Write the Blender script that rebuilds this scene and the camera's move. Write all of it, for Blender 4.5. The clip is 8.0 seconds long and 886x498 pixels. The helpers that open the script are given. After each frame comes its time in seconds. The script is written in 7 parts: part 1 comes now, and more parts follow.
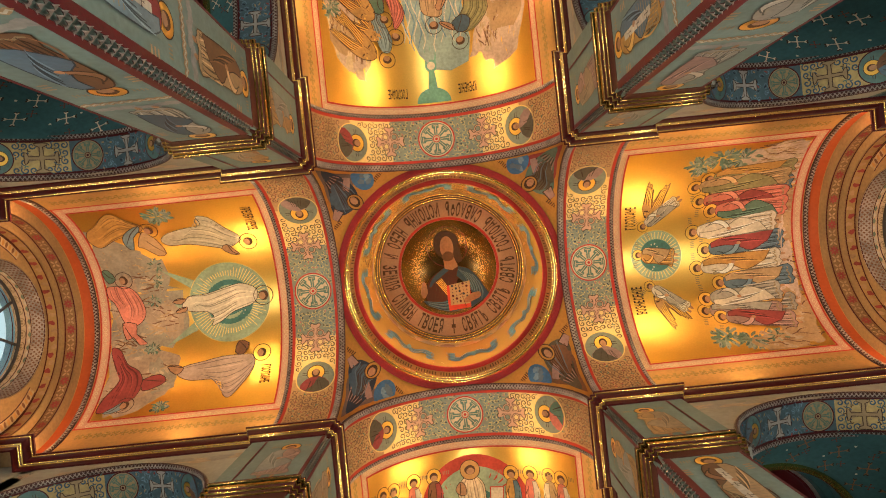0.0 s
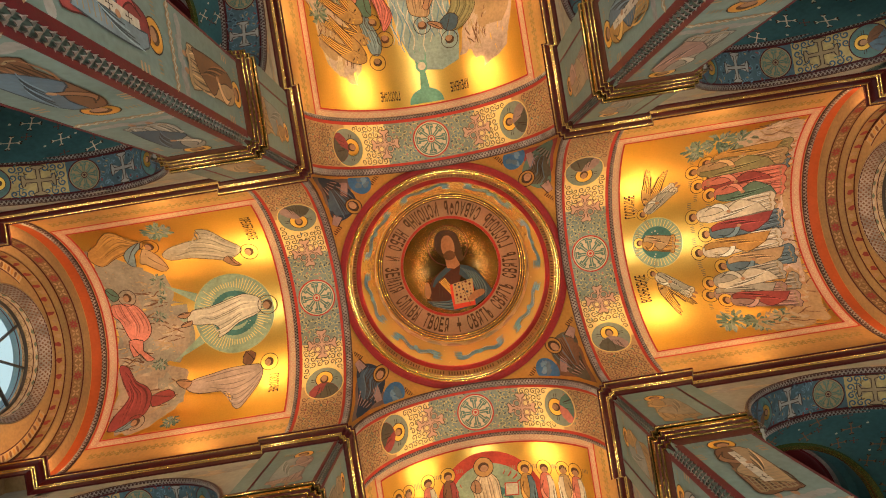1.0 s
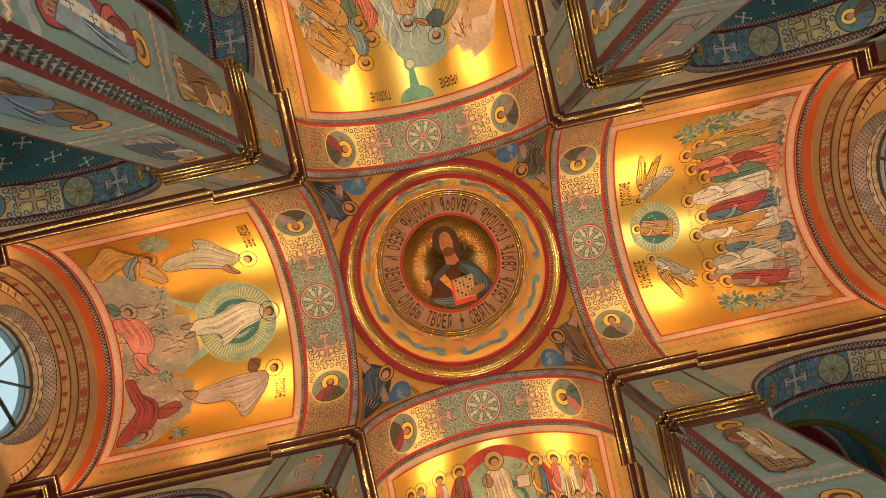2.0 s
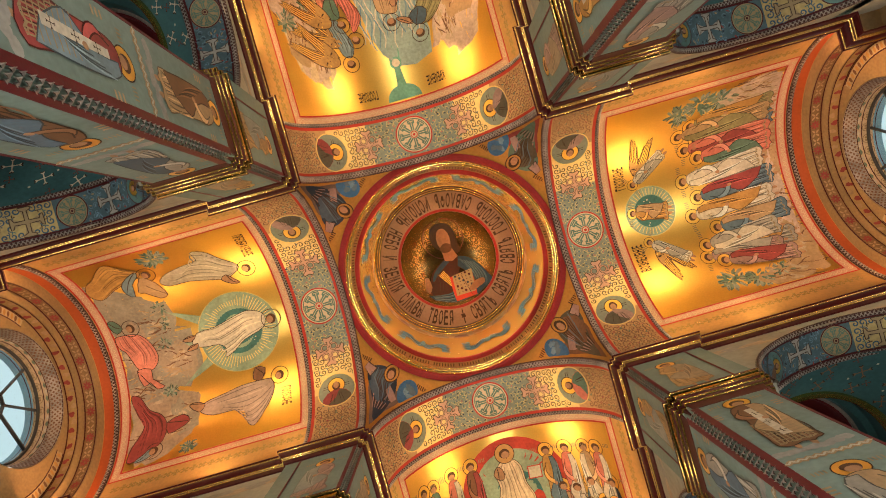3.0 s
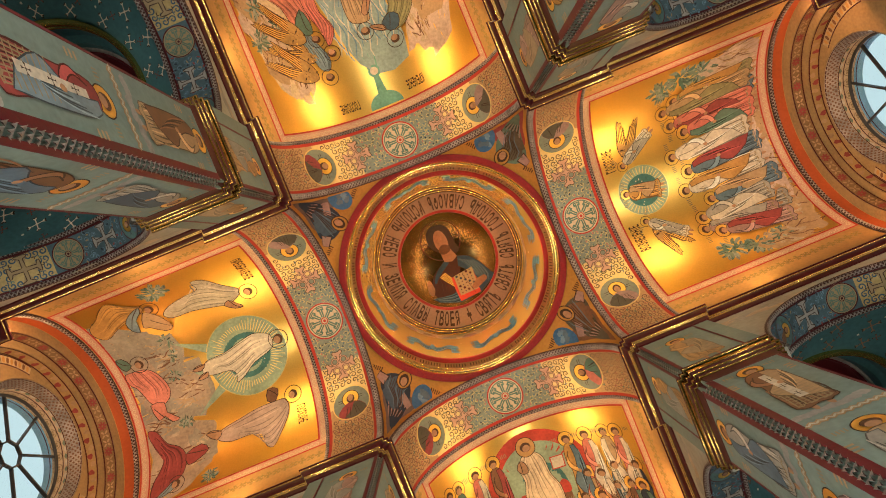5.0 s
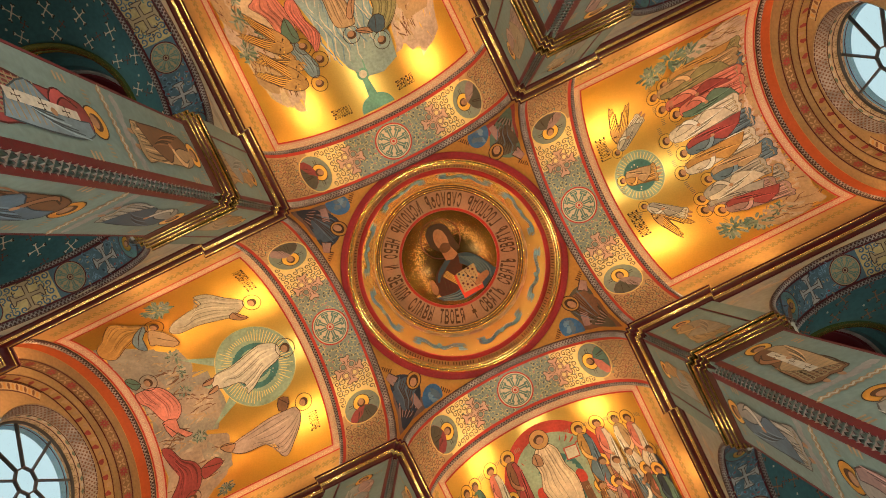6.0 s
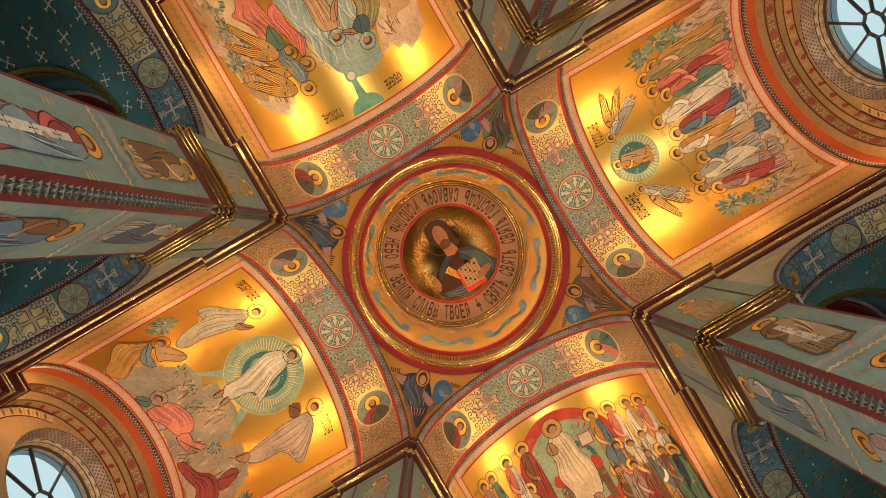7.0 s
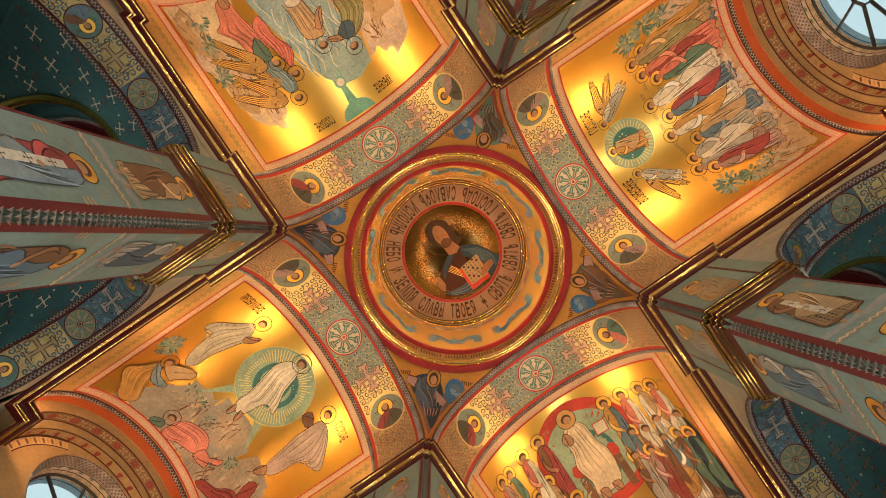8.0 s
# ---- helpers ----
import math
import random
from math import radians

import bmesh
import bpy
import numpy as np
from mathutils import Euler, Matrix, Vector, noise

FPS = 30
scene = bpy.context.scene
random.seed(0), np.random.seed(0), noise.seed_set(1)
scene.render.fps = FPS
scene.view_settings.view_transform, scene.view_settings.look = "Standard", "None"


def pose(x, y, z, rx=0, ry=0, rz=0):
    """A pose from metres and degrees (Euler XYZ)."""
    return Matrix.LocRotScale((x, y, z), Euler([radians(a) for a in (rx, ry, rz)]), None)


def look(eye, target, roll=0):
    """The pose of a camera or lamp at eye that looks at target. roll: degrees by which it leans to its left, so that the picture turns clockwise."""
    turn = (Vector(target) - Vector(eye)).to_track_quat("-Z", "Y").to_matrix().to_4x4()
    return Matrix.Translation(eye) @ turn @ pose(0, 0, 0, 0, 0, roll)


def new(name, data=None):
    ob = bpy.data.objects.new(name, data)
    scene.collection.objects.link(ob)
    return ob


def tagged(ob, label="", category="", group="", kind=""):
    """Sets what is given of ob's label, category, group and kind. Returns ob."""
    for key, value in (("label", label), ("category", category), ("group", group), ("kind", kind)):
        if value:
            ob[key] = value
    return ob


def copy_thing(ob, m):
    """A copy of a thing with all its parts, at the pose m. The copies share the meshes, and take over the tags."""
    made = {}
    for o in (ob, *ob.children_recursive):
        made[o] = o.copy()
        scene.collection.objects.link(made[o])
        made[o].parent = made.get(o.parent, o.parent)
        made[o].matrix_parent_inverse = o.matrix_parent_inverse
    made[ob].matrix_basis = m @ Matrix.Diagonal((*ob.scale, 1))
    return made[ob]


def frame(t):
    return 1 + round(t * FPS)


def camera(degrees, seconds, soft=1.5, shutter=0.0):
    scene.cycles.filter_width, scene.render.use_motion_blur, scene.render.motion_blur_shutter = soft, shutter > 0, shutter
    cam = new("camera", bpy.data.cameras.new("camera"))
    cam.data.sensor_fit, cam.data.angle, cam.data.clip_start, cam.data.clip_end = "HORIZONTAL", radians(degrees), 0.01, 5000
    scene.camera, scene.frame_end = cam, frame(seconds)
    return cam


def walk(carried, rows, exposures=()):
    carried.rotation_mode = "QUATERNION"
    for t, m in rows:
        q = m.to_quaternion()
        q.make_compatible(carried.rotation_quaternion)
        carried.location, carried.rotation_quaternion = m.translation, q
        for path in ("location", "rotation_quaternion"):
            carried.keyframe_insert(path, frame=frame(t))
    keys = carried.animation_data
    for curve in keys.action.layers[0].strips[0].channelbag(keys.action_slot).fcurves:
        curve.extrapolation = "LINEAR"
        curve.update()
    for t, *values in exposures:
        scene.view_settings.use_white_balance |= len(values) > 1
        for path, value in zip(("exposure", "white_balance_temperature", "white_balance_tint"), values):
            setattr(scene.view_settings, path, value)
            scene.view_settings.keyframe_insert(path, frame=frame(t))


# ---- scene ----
# One module M is half the width of the crossing; heights are counted from the eye.
M = 2.5
EYE = 1.5
ZC = 5.058            # springing of the vaults, top of the upper cornice
BAND = 1.05           # radius of the four crossing arches
VAULT = 1.09          # radius of the barrel vaults
BODY = 1.08           # inner faces of the piers
PIER = 1.58           # outer faces of the piers

cam = camera(70.95, 8.0, soft=1.0)
EYE_AT = (-0.034 * M, -0.300 * M, EYE)
TURNS = [
    (0.0, 179.79, -0.11, 5.92), (0.5, 179.73, -0.15, 7.52), (1.0, 179.72, -0.20, 9.18), (1.5, 179.62, -0.16, 10.71),
    (3.0, 179.11, 0.23, 15.93), (3.5, 179.14, 0.30, 17.68), (4.0, 179.25, 0.39, 19.13), (4.5, 179.29, 0.45, 20.64),
    (6.0, 179.17, 0.45, 26.07), (6.5, 178.98, 0.43, 28.17), (7.0, 178.85, 0.48, 30.01), (7.5, 178.79, 0.46, 32.10),
    (8.0, 178.82, 0.43, 34.16),
]
walk(cam, [(t, pose(*EYE_AT, rx, ry, rz)) for t, rx, ry, rz in TURNS])
scene.view_settings.exposure = 0.1

# ---- world and lights ----
world = bpy.data.worlds.new("sky")
scene.world = world
world.use_nodes = True
wn = world.node_tree.nodes
sky = wn.new("ShaderNodeTexSky")
sky.sky_type = "NISHITA"
sky.sun_disc = False
sky.sun_elevation = radians(38)
sky.sun_rotation = radians(200)
wn["Background"].inputs["Strength"].default_value = 0.15
world.node_tree.links.new(sky.outputs[0], wn["Background"].inputs["Color"])


def lamp(name, kind, energy, colour, m, size=1.0, size_y=None):
    data = bpy.data.lights.new(name, kind)
    data.energy, data.color = energy, colour
    if kind == "AREA":
        data.shape = "RECTANGLE" if size_y else "SQUARE"
        data.size = size
        if size_y:
            data.size_y = size_y
    ob = new(name, data)
    ob.matrix_world = m
    return ob


def at(x, y, z):
    return Vector((x * M, y * M, EYE + z * M))


sun = lamp("sun", "SUN", 2.5, (1.0, 0.95, 0.88), look((0, 0, 60), (-18, 30, 0)))
sun.data.angle = radians(0.5)

WARM = (1.0, 0.66, 0.31)
EMBER = (1.0, 0.50, 0.20)
FLOOD = 49.0          # watts of each small floodlight standing on the cornices
END_FLOOD = 27.0       # watts of the reddish lamps at the ends of the arms
LOW_FILL = 560.0           # watts of each fill lamp added low at the arm ends
for k in range(4):
    spin = Matrix.Rotation(radians(90 * k), 4, "Z")
    for side in (-1, 1):
        # small warm floodlights stand on the cornices, out of sight from the floor, and shine across the vault
        for u, aim_u, part_of in ((1.80, 1.45, 0.5), (2.45, 2.30, 1.0)):
            lamp("cornice_floodlight", "AREA", FLOOD * part_of, WARM, spin @ look(at(u, side * 1.02, ZC + 0.05), at(aim_u, -side * 0.45, ZC + 0.85)), 0.30, 0.14)
        lamp("cornice_end_light", "AREA", END_FLOOD, EMBER, spin @ look(at(3.50, side * 1.00, ZC + 0.04), at(3.75, -side * 0.4, ZC + 0.8)), 0.20, 0.12)
    # added fill lamps in unseen low openings at the arm ends brighten the piers
    lamp("low_fill_light", "AREA", LOW_FILL, (1.0, 0.95, 0.86), spin @ look(at(4.16, 0, -0.08), at(0, 0, 1.6)), 2.0, 2.5)


# ---- materials ----
def material(name, base, rough=0.6, metal=0.0, spread=0.12, grain=9.0, fine=70.0, bump=0.15, rough_spread=0.12):
    """A painted, gilded or stone surface with variation at two scales and a fine relief."""
    mat = bpy.data.materials.new(name)
    mat.use_nodes = True
    nt = mat.node_tree
    bsdf = nt.nodes["Principled BSDF"]
    bsdf.inputs["Metallic"].default_value = metal
    bsdf.inputs["Specular IOR Level"].default_value = 0.25 if metal < 0.2 else 0.5
    co = nt.nodes.new("ShaderNodeTexCoord")
    big, small = nt.nodes.new("ShaderNodeTexNoise"), nt.nodes.new("ShaderNodeTexNoise")
    big.inputs["Scale"].default_value, small.inputs["Scale"].default_value = grain / 10, fine / 4
    big.inputs["Detail"].default_value, small.inputs["Detail"].default_value = 5, 4
    mix = nt.nodes.new("ShaderNodeMix")
    mix.data_type = "FLOAT"
    mix.inputs[0].default_value = 0.4
    ramp = nt.nodes.new("ShaderNodeValToRGB")
    lo, hi = [max(0.0, c * (1 - 2.2 * spread)) for c in base], [min(1.0, c * (1 + 1.6 * spread)) for c in base]
    ramp.color_ramp.elements[0].color, ramp.color_ramp.elements[1].color = (*lo, 1), (*hi, 1)
    ramp.color_ramp.elements[0].position, ramp.color_ramp.elements[1].position = 0.3, 0.72
    rr = nt.nodes.new("ShaderNodeMapRange")
    rr.inputs["To Min"].default_value, rr.inputs["To Max"].default_value = max(0.05, rough - rough_spread), min(1, rough + rough_spread)
    bm_ = nt.nodes.new("ShaderNodeBump")
    bm_.inputs["Strength"].default_value, bm_.inputs["Distance"].default_value = bump, 0.02
    for s in (big, small):
        nt.links.new(co.outputs["Object"], s.inputs["Vector"])
    nt.links.new(big.outputs["Fac"], mix.inputs[2])
    nt.links.new(small.outputs["Fac"], mix.inputs[3])
    nt.links.new(mix.outputs[0], ramp.inputs["Fac"])
    nt.links.new(ramp.outputs["Color"], bsdf.inputs["Base Color"])
    nt.links.new(small.outputs["Fac"], rr.inputs["Value"])
    nt.links.new(rr.outputs["Result"], bsdf.inputs["Roughness"])
    nt.links.new(small.outputs["Fac"], bm_.inputs["Height"])
    nt.links.new(bm_.outputs["Normal"], bsdf.inputs["Normal"])
    return mat


GILT = material("gilded_ground", (0.84, 0.50, 0.11), 0.31, 0.92, 0.06, 5, 120, 0.04, 0.04)
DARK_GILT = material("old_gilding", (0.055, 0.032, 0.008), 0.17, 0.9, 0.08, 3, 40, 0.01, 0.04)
BRASS = material("polished_gilt_moulding", (0.70, 0.46, 0.15), 0.20, 1.0, 0.12, 6, 60, 0.015, 0.05)
BRONZE = material("dark_gilt_capital", (0.32, 0.205, 0.065), 0.18, 1.0, 0.2, 6, 60, 0.06, 0.06)
FRIEZE = material("ochre_gilt_frieze", (0.93, 0.62, 0.18), 0.26, 0.55, 0.03, 3, 30, 0.0, 0.03)
RING_GILT = material("ring_gilding", (0.86, 0.58, 0.16), 0.24, 0.95, 0.14, 6, 60, 0.02, 0.05)
RING_RED = material("deep_red_ring", (0.31, 0.018, 0.015), 0.42, 0.0, 0.16, 8, 80, 0.06)
BRIGHT_GOLD = material("pale_gold_field", (0.80, 0.58, 0.25), 0.40, 0.55, 0.10, 7, 70, 0.05, 0.06)
OLIVE_LINE = material("dark_olive_line", (0.085, 0.060, 0.022), 0.5, 0.0, 0.15, 9, 60, 0.05)
OXBLOOD = material("oxblood_paint", (0.068, 0.005, 0.007), 0.42, 0.0, 0.18, 8, 80, 0.08)
CRIMSON = material("crimson_border_paint", (0.135, 0.014, 0.020), 0.5, 0.0, 0.2, 8, 80, 0.08)
RED = material("vermilion_paint", (0.50, 0.045, 0.025), 0.55, 0.0, 0.14, 9, 80, 0.1)
ROPE = material("silver_grey_carving", (0.36, 0.30, 0.26), 0.40, 0.15, 0.3, 30, 90, 0.2)
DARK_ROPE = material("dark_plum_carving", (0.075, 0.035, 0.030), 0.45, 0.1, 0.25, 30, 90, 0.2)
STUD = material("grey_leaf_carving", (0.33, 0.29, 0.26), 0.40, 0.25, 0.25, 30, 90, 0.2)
PENDENTIVE = material("dull_gold_pendentive", (0.46, 0.235, 0.05), 0.40, 0.5, 0.14, 8, 60, 0.1)
TEAL = material("grey_teal_paint", (0.25, 0.27, 0.20), 0.6, 0.0, 0.16, 10, 60, 0.12)
PIER_TEAL = material("pier_fresco_ground", (0.205, 0.275, 0.240), 0.62, 0.0, 0.15, 7, 50, 0.15)
BLUE = material("star_vault_blue", (0.050, 0.135, 0.146), 0.62, 0.0, 0.18, 7, 50, 0.12)
CREAM = material("cream_plaster", (0.62, 0.47, 0.30), 0.65, 0.0, 0.12, 8, 50, 0.12)
PINK = material("rose_border_paint", (0.62, 0.34, 0.23), 0.6, 0.0, 0.10, 8, 60, 0.1)
OCHRE = material("ochre_paint", (0.55, 0.30, 0.10), 0.55, 0.1, 0.14, 9, 60, 0.1)
GREY_WALL = material("pale_grey_fresco", (0.40, 0.39, 0.33), 0.65, 0.0, 0.14, 6, 40, 0.12)
STONE = material("pale_marble", (0.55, 0.52, 0.46), 0.35, 0.0, 0.12, 6, 30, 0.05)
TAN_WALL = material("tan_end_wall", (0.36, 0.24, 0.115), 0.6, 0.0, 0.16, 9, 60, 0.12)
PLASTER = material("lime_plaster", (0.60, 0.56, 0.48), 0.75, 0.0, 0.1, 6, 40, 0.2)
ROSE_STONE = material("rose_brown_ring", (0.285, 0.18, 0.125), 0.55, 0.1, 0.12, 8, 60, 0.1)
UMBER = material("umber_outline", (0.055, 0.026, 0.014), 0.6, 0.0, 0.15, 9, 60, 0.05)
IRON = material("dark_window_iron", (0.06, 0.055, 0.05), 0.5, 0.3, 0.15, 9, 60, 0.1)
SKY_PAINT = material("blue_reveal", (0.20, 0.42, 0.62), 0.7, 0.0, 0.08, 6, 40, 0.1)
PAINTS = {}


def paint(name, colour, rough=0.55):
    if name not in PAINTS:
        PAINTS[name] = material(name + "_paint", colour, rough, 0.0, 0.2, 14, 60, 0.1)
    return PAINTS[name]


PALETTE = {
    "white_robe": (0.62, 0.54, 0.42), "rose_robe": (0.62, 0.18, 0.13), "maroon_robe": (0.30, 0.055, 0.050), "blue_robe": (0.11, 0.17, 0.22),
    "steel_robe": (0.20, 0.27, 0.30), "ochre_wash": (0.46, 0.28, 0.12), "tan_wash": (0.40, 0.30, 0.19), "rose_wash": (0.42, 0.27, 0.22), "grey_wash": (0.31, 0.31, 0.27), "shadow_robe": (0.10, 0.085, 0.055), "slate_robe": (0.06, 0.10, 0.14), "cream_robe": (0.66, 0.50, 0.33), "pale_robe": (0.50, 0.43, 0.32), "dusk_robe": (0.46, 0.33, 0.27), "coral_robe": (0.66, 0.22, 0.15), "navy_robe": (0.022, 0.036, 0.058), "olive_robe": (0.27, 0.24, 0.11), "ochre_robe": (0.50, 0.26, 0.07), "mauve_robe": (0.36, 0.22, 0.19),
    "grey_robe": (0.34, 0.31, 0.26), "green_robe": (0.11, 0.19, 0.14), "tan_robe": (0.45, 0.29, 0.15), "brown_robe": (0.19, 0.09, 0.045),
    "flesh": (0.44, 0.23, 0.12), "hair": (0.10, 0.045, 0.02), "rock": (0.33, 0.28, 0.21), "rose_rock": (0.58, 0.42, 0.32), "leaf": (0.20, 0.25, 0.17),
    "water": (0.30, 0.39, 0.36), "aureole": (0.30, 0.38, 0.26), "deep_aureole": (0.055, 0.17, 0.16), "sky_blue": (0.16, 0.27, 0.36),
    "wing": (0.48, 0.27, 0.09), "seraph_blue": (0.07, 0.20, 0.36), "pale": (0.62, 0.55, 0.42), "cross_red": (0.24, 0.055, 0.035),
}
for key, colour in PALETTE.items():
    paint(key, colour)
HALO = material("halo_gold_leaf", (0.86, 0.52, 0.10), 0.33, 0.8, 0.06, 6, 90, 0.05, 0.05)
SCROLL_GOLD = material("scroll_gold_leaf", (0.80, 0.58, 0.20), 0.34, 0.7, 0.08, 9, 90, 0.06)
TAN_LINE = material("tan_line_paint", (0.33, 0.24, 0.13), 0.55, 0.0, 0.1, 9, 60, 0.05)

GLASS = bpy.data.materials.new("window_glass")
GLASS.use_nodes = True
GLASS.node_tree.nodes["Principled BSDF"].inputs["Transmission Weight"].default_value = 1.0
GLASS.node_tree.nodes["Principled BSDF"].inputs["Roughness"].default_value = 0.02
GLASS.node_tree.nodes["Principled BSDF"].inputs["IOR"].default_value = 1.05
GLOW = bpy.data.materials.new("warm_light_strip")
GLOW.use_nodes = True
GLOW.node_tree.nodes["Principled BSDF"].inputs["Emission Color"].default_value = (1.0, 0.70, 0.36, 1)
GLOW.node_tree.nodes["Principled BSDF"].inputs["Emission Strength"].default_value = 86.0


# ---- building blocks ----
def thing(name, base, label="", category="", group="", kind=""):
    ob = new(name)
    ob.location = base
    ob.empty_display_size = 0.2
    return tagged(ob, label, category, group, kind)


def mesh_of(name, bm, mats, origin=(0, 0, 0), smooth=None):
    me = bpy.data.meshes.new(name)
    if Vector(origin).length > 0:
        bmesh.ops.translate(bm, verts=bm.verts, vec=-Vector(origin))
    bm.normal_update()
    bm.to_mesh(me)
    bm.free()
    for mt in mats if isinstance(mats, (list, tuple)) else [mats]:
        me.materials.append(mt)
    if smooth is not None:
        me.shade_smooth() if smooth >= 180 else me.set_sharp_from_angle(angle=radians(smooth))
    return me


def part(name, bm, mats, parent, label="", smooth=40, kind=""):
    """One mesh object under a thing or a part; bm is in the world's coordinates."""
    origin = Vector()
    o = parent
    while o is not None:
        origin += o.location
        o = o.parent
    ob = new(name, mesh_of(name, bm, mats, origin, smooth))
    ob.parent = parent
    return tagged(ob, label, kind=kind)


def whole(name, bm, mats, label="", category="", group="", kind="", smooth=40):
    return tagged(new(name, mesh_of(name, bm, mats, (0, 0, 0), smooth)), label, category, group, kind)


def turn(bm, k):
    if k % 4:
        bmesh.ops.rotate(bm, verts=bm.verts, cent=(0, 0, 0), matrix=Matrix.Rotation(radians(90 * k), 3, "Z"))
    return bm


def grid(bm, fn, nu, nv, mi=0, wrap=False):
    """A sheet of quads from fn(i / nu, j / nv)."""
    rows = [[bm.verts.new(fn(i / nu, j / nv)) for j in range(nv + (0 if wrap else 1))] for i in range(nu + 1)]
    for i in range(nu):
        for j in range(nv):
            a, b = rows[i], rows[i + 1]
            jj = (j + 1) % nv if wrap else j + 1
            f = bm.faces.new((a[j], b[j], b[jj], a[jj]))
            f.material_index = mi
            f.smooth = True
    return bm


def box(bm, lo, hi, mi=0):
    v = [bm.verts.new(at(x, y, z)) for x in (lo[0], hi[0]) for y in (lo[1], hi[1]) for z in (lo[2], hi[2])]
    for q in ((0, 1, 3, 2), (4, 6, 7, 5), (0, 4, 5, 1), (2, 3, 7, 6), (0, 2, 6, 4), (1, 5, 7, 3)):
        bm.faces.new([v[i] for i in q]).material_index = mi
    return bm


def plate(loops, place, d0, d1):
    """A slab of the plan given by an outer loop and hole loops in two coordinates, between depths d0 and d1."""
    bm = bmesh.new()
    front, back, edges = [], [], []
    for loop in loops:
        vs = [bm.verts.new(place(u, v, d0)) for u, v in loop]
        front.append(vs)
        edges += [bm.edges.new((vs[i], vs[(i + 1) % len(vs)])) for i in range(len(vs))]
    made = bmesh.ops.triangle_fill(bm, use_beauty=True, use_dissolve=False, edges=edges)
    tris = [f for f in made["geom"] if isinstance(f, bmesh.types.BMFace)]
    twin = {}
    for vs, loop in zip(front, loops):
        ws = [bm.verts.new(place(u, v, d1)) for u, v in loop]
        back.append(ws)
        twin.update(zip(vs, ws))
    for f in tris:
        bm.faces.new([twin[v] for v in reversed(f.verts)])
    for vs, ws in zip(front, back):
        for i in range(len(vs)):
            j = (i + 1) % len(vs)
            bm.faces.new((vs[i], vs[j], ws[j], ws[i]))
    bmesh.ops.recalc_face_normals(bm, faces=bm.faces)
    return bm


def circle(cu, cv, r, n=64, a0=0.0, a1=360.0):
    full = abs(a1 - a0) >= 360
    return [(cu + r * math.cos(radians(a0 + (a1 - a0) * i / n)), cv + r * math.sin(radians(a0 + (a1 - a0) * i / n))) for i in range(n if full else n + 1)]


def arch_sweep(bm, profile, n=72, a=90.0, centre_z=ZC, mi=0, closed=True):
    """Sweeps a profile of (x, radius) round the axis of the arm that runs along +x."""
    rings = []
    for i in range(n + 1):
        th = radians(-a + 2 * a * i / n)
        rings.append([bm.verts.new(at(x, r * math.sin(th), centre_z + r * math.cos(th))) for x, r in profile])
    m = len(profile)
    for i in range(n):
        for j in range(m if closed else m - 1):
            f = bm.faces.new((rings[i][j], rings[i][(j + 1) % m], rings[i + 1][(j + 1) % m], rings[i + 1][j]))
            f.material_index = mi
            f.smooth = True
    if closed:
        bm.faces.new(rings[0])
        bm.faces.new(list(reversed(rings[-1])))
    bmesh.ops.recalc_face_normals(bm, faces=bm.faces)
    return bm


def revolve(bm, profile, n=96, cx=0.0, cy=0.0, mi=0, closed=False):
    """Turns a profile of (radius, z) about an upright axis."""
    rings = [[bm.verts.new(at(cx + r * math.cos(2 * math.pi * i / n), cy + r * math.sin(2 * math.pi * i / n), z)) for r, z in profile] for i in range(n)]
    m = len(profile)
    for i in range(n):
        a, b = rings[i], rings[(i + 1) % n]
        for j in range(m if closed else m - 1):
            f = bm.faces.new((a[j], a[(j + 1) % m], b[(j + 1) % m], b[j]))
            f.material_index = mi
            f.smooth = True
    return bm


def bead(r0, z0, r, n=7, a0=-90.0, a1=90.0):
    """Half-round points that bulge towards smaller radius."""
    return [(r0 - r * math.cos(radians(a0 + (a1 - a0) * i / n)), z0 + r * math.sin(radians(a0 + (a1 - a0) * i / n))) for i in range(n + 1)]


def offset_plan(path, d):
    """A plan polyline moved by d to the left of its way."""
    out = []
    for i, q in enumerate(path):
        seg = []
        if i:
            seg.append((Vector(q) - Vector(path[i - 1])).normalized())
        if i + 1 < len(path):
            seg.append((Vector(path[i + 1]) - Vector(q)).normalized())
        nrm = [Vector((-s.y, s.x)) for s in seg]
        if len(nrm) == 1:
            out.append(Vector(q) + nrm[0] * d)
        else:
            out.append(Vector(q) + (nrm[0] + nrm[1]) * d / (1 + nrm[0].dot(nrm[1])))
    return out


def sweep_plan(bm, path, profile, mi=0, closed_path=False):
    """Carries a closed profile of (projection, z) along a plan polyline with mitred corners."""
    cols = [offset_plan(path, p) for p, _ in profile]
    rings = [[bm.verts.new(at(cols[j][i].x, cols[j][i].y, profile[j][1])) for j in range(len(profile))] for i in range(len(path))]
    m = len(profile)
    for i in range(len(path) - 1):
        for j in range(m):
            f = bm.faces.new((rings[i][j], rings[i][(j + 1) % m], rings[i + 1][(j + 1) % m], rings[i + 1][j]))
            f.material_index = mi
    bm.faces.new(rings[0])
    bm.faces.new(list(reversed(rings[-1])))
    bmesh.ops.recalc_face_normals(bm, faces=bm.faces)
    return bm


def moulding(p, z, r, back, n=6):
    """Closed profile of a half-round bead on a fillet: projection p, height z, radius r, set back to `back`."""
    return [(back, z + r)] + [(p - r + r * math.cos(radians(90 - 180 * i / n)), z + r * math.sin(radians(90 - 180 * i / n))) for i in range(n + 1)] + [(back, z - r)]


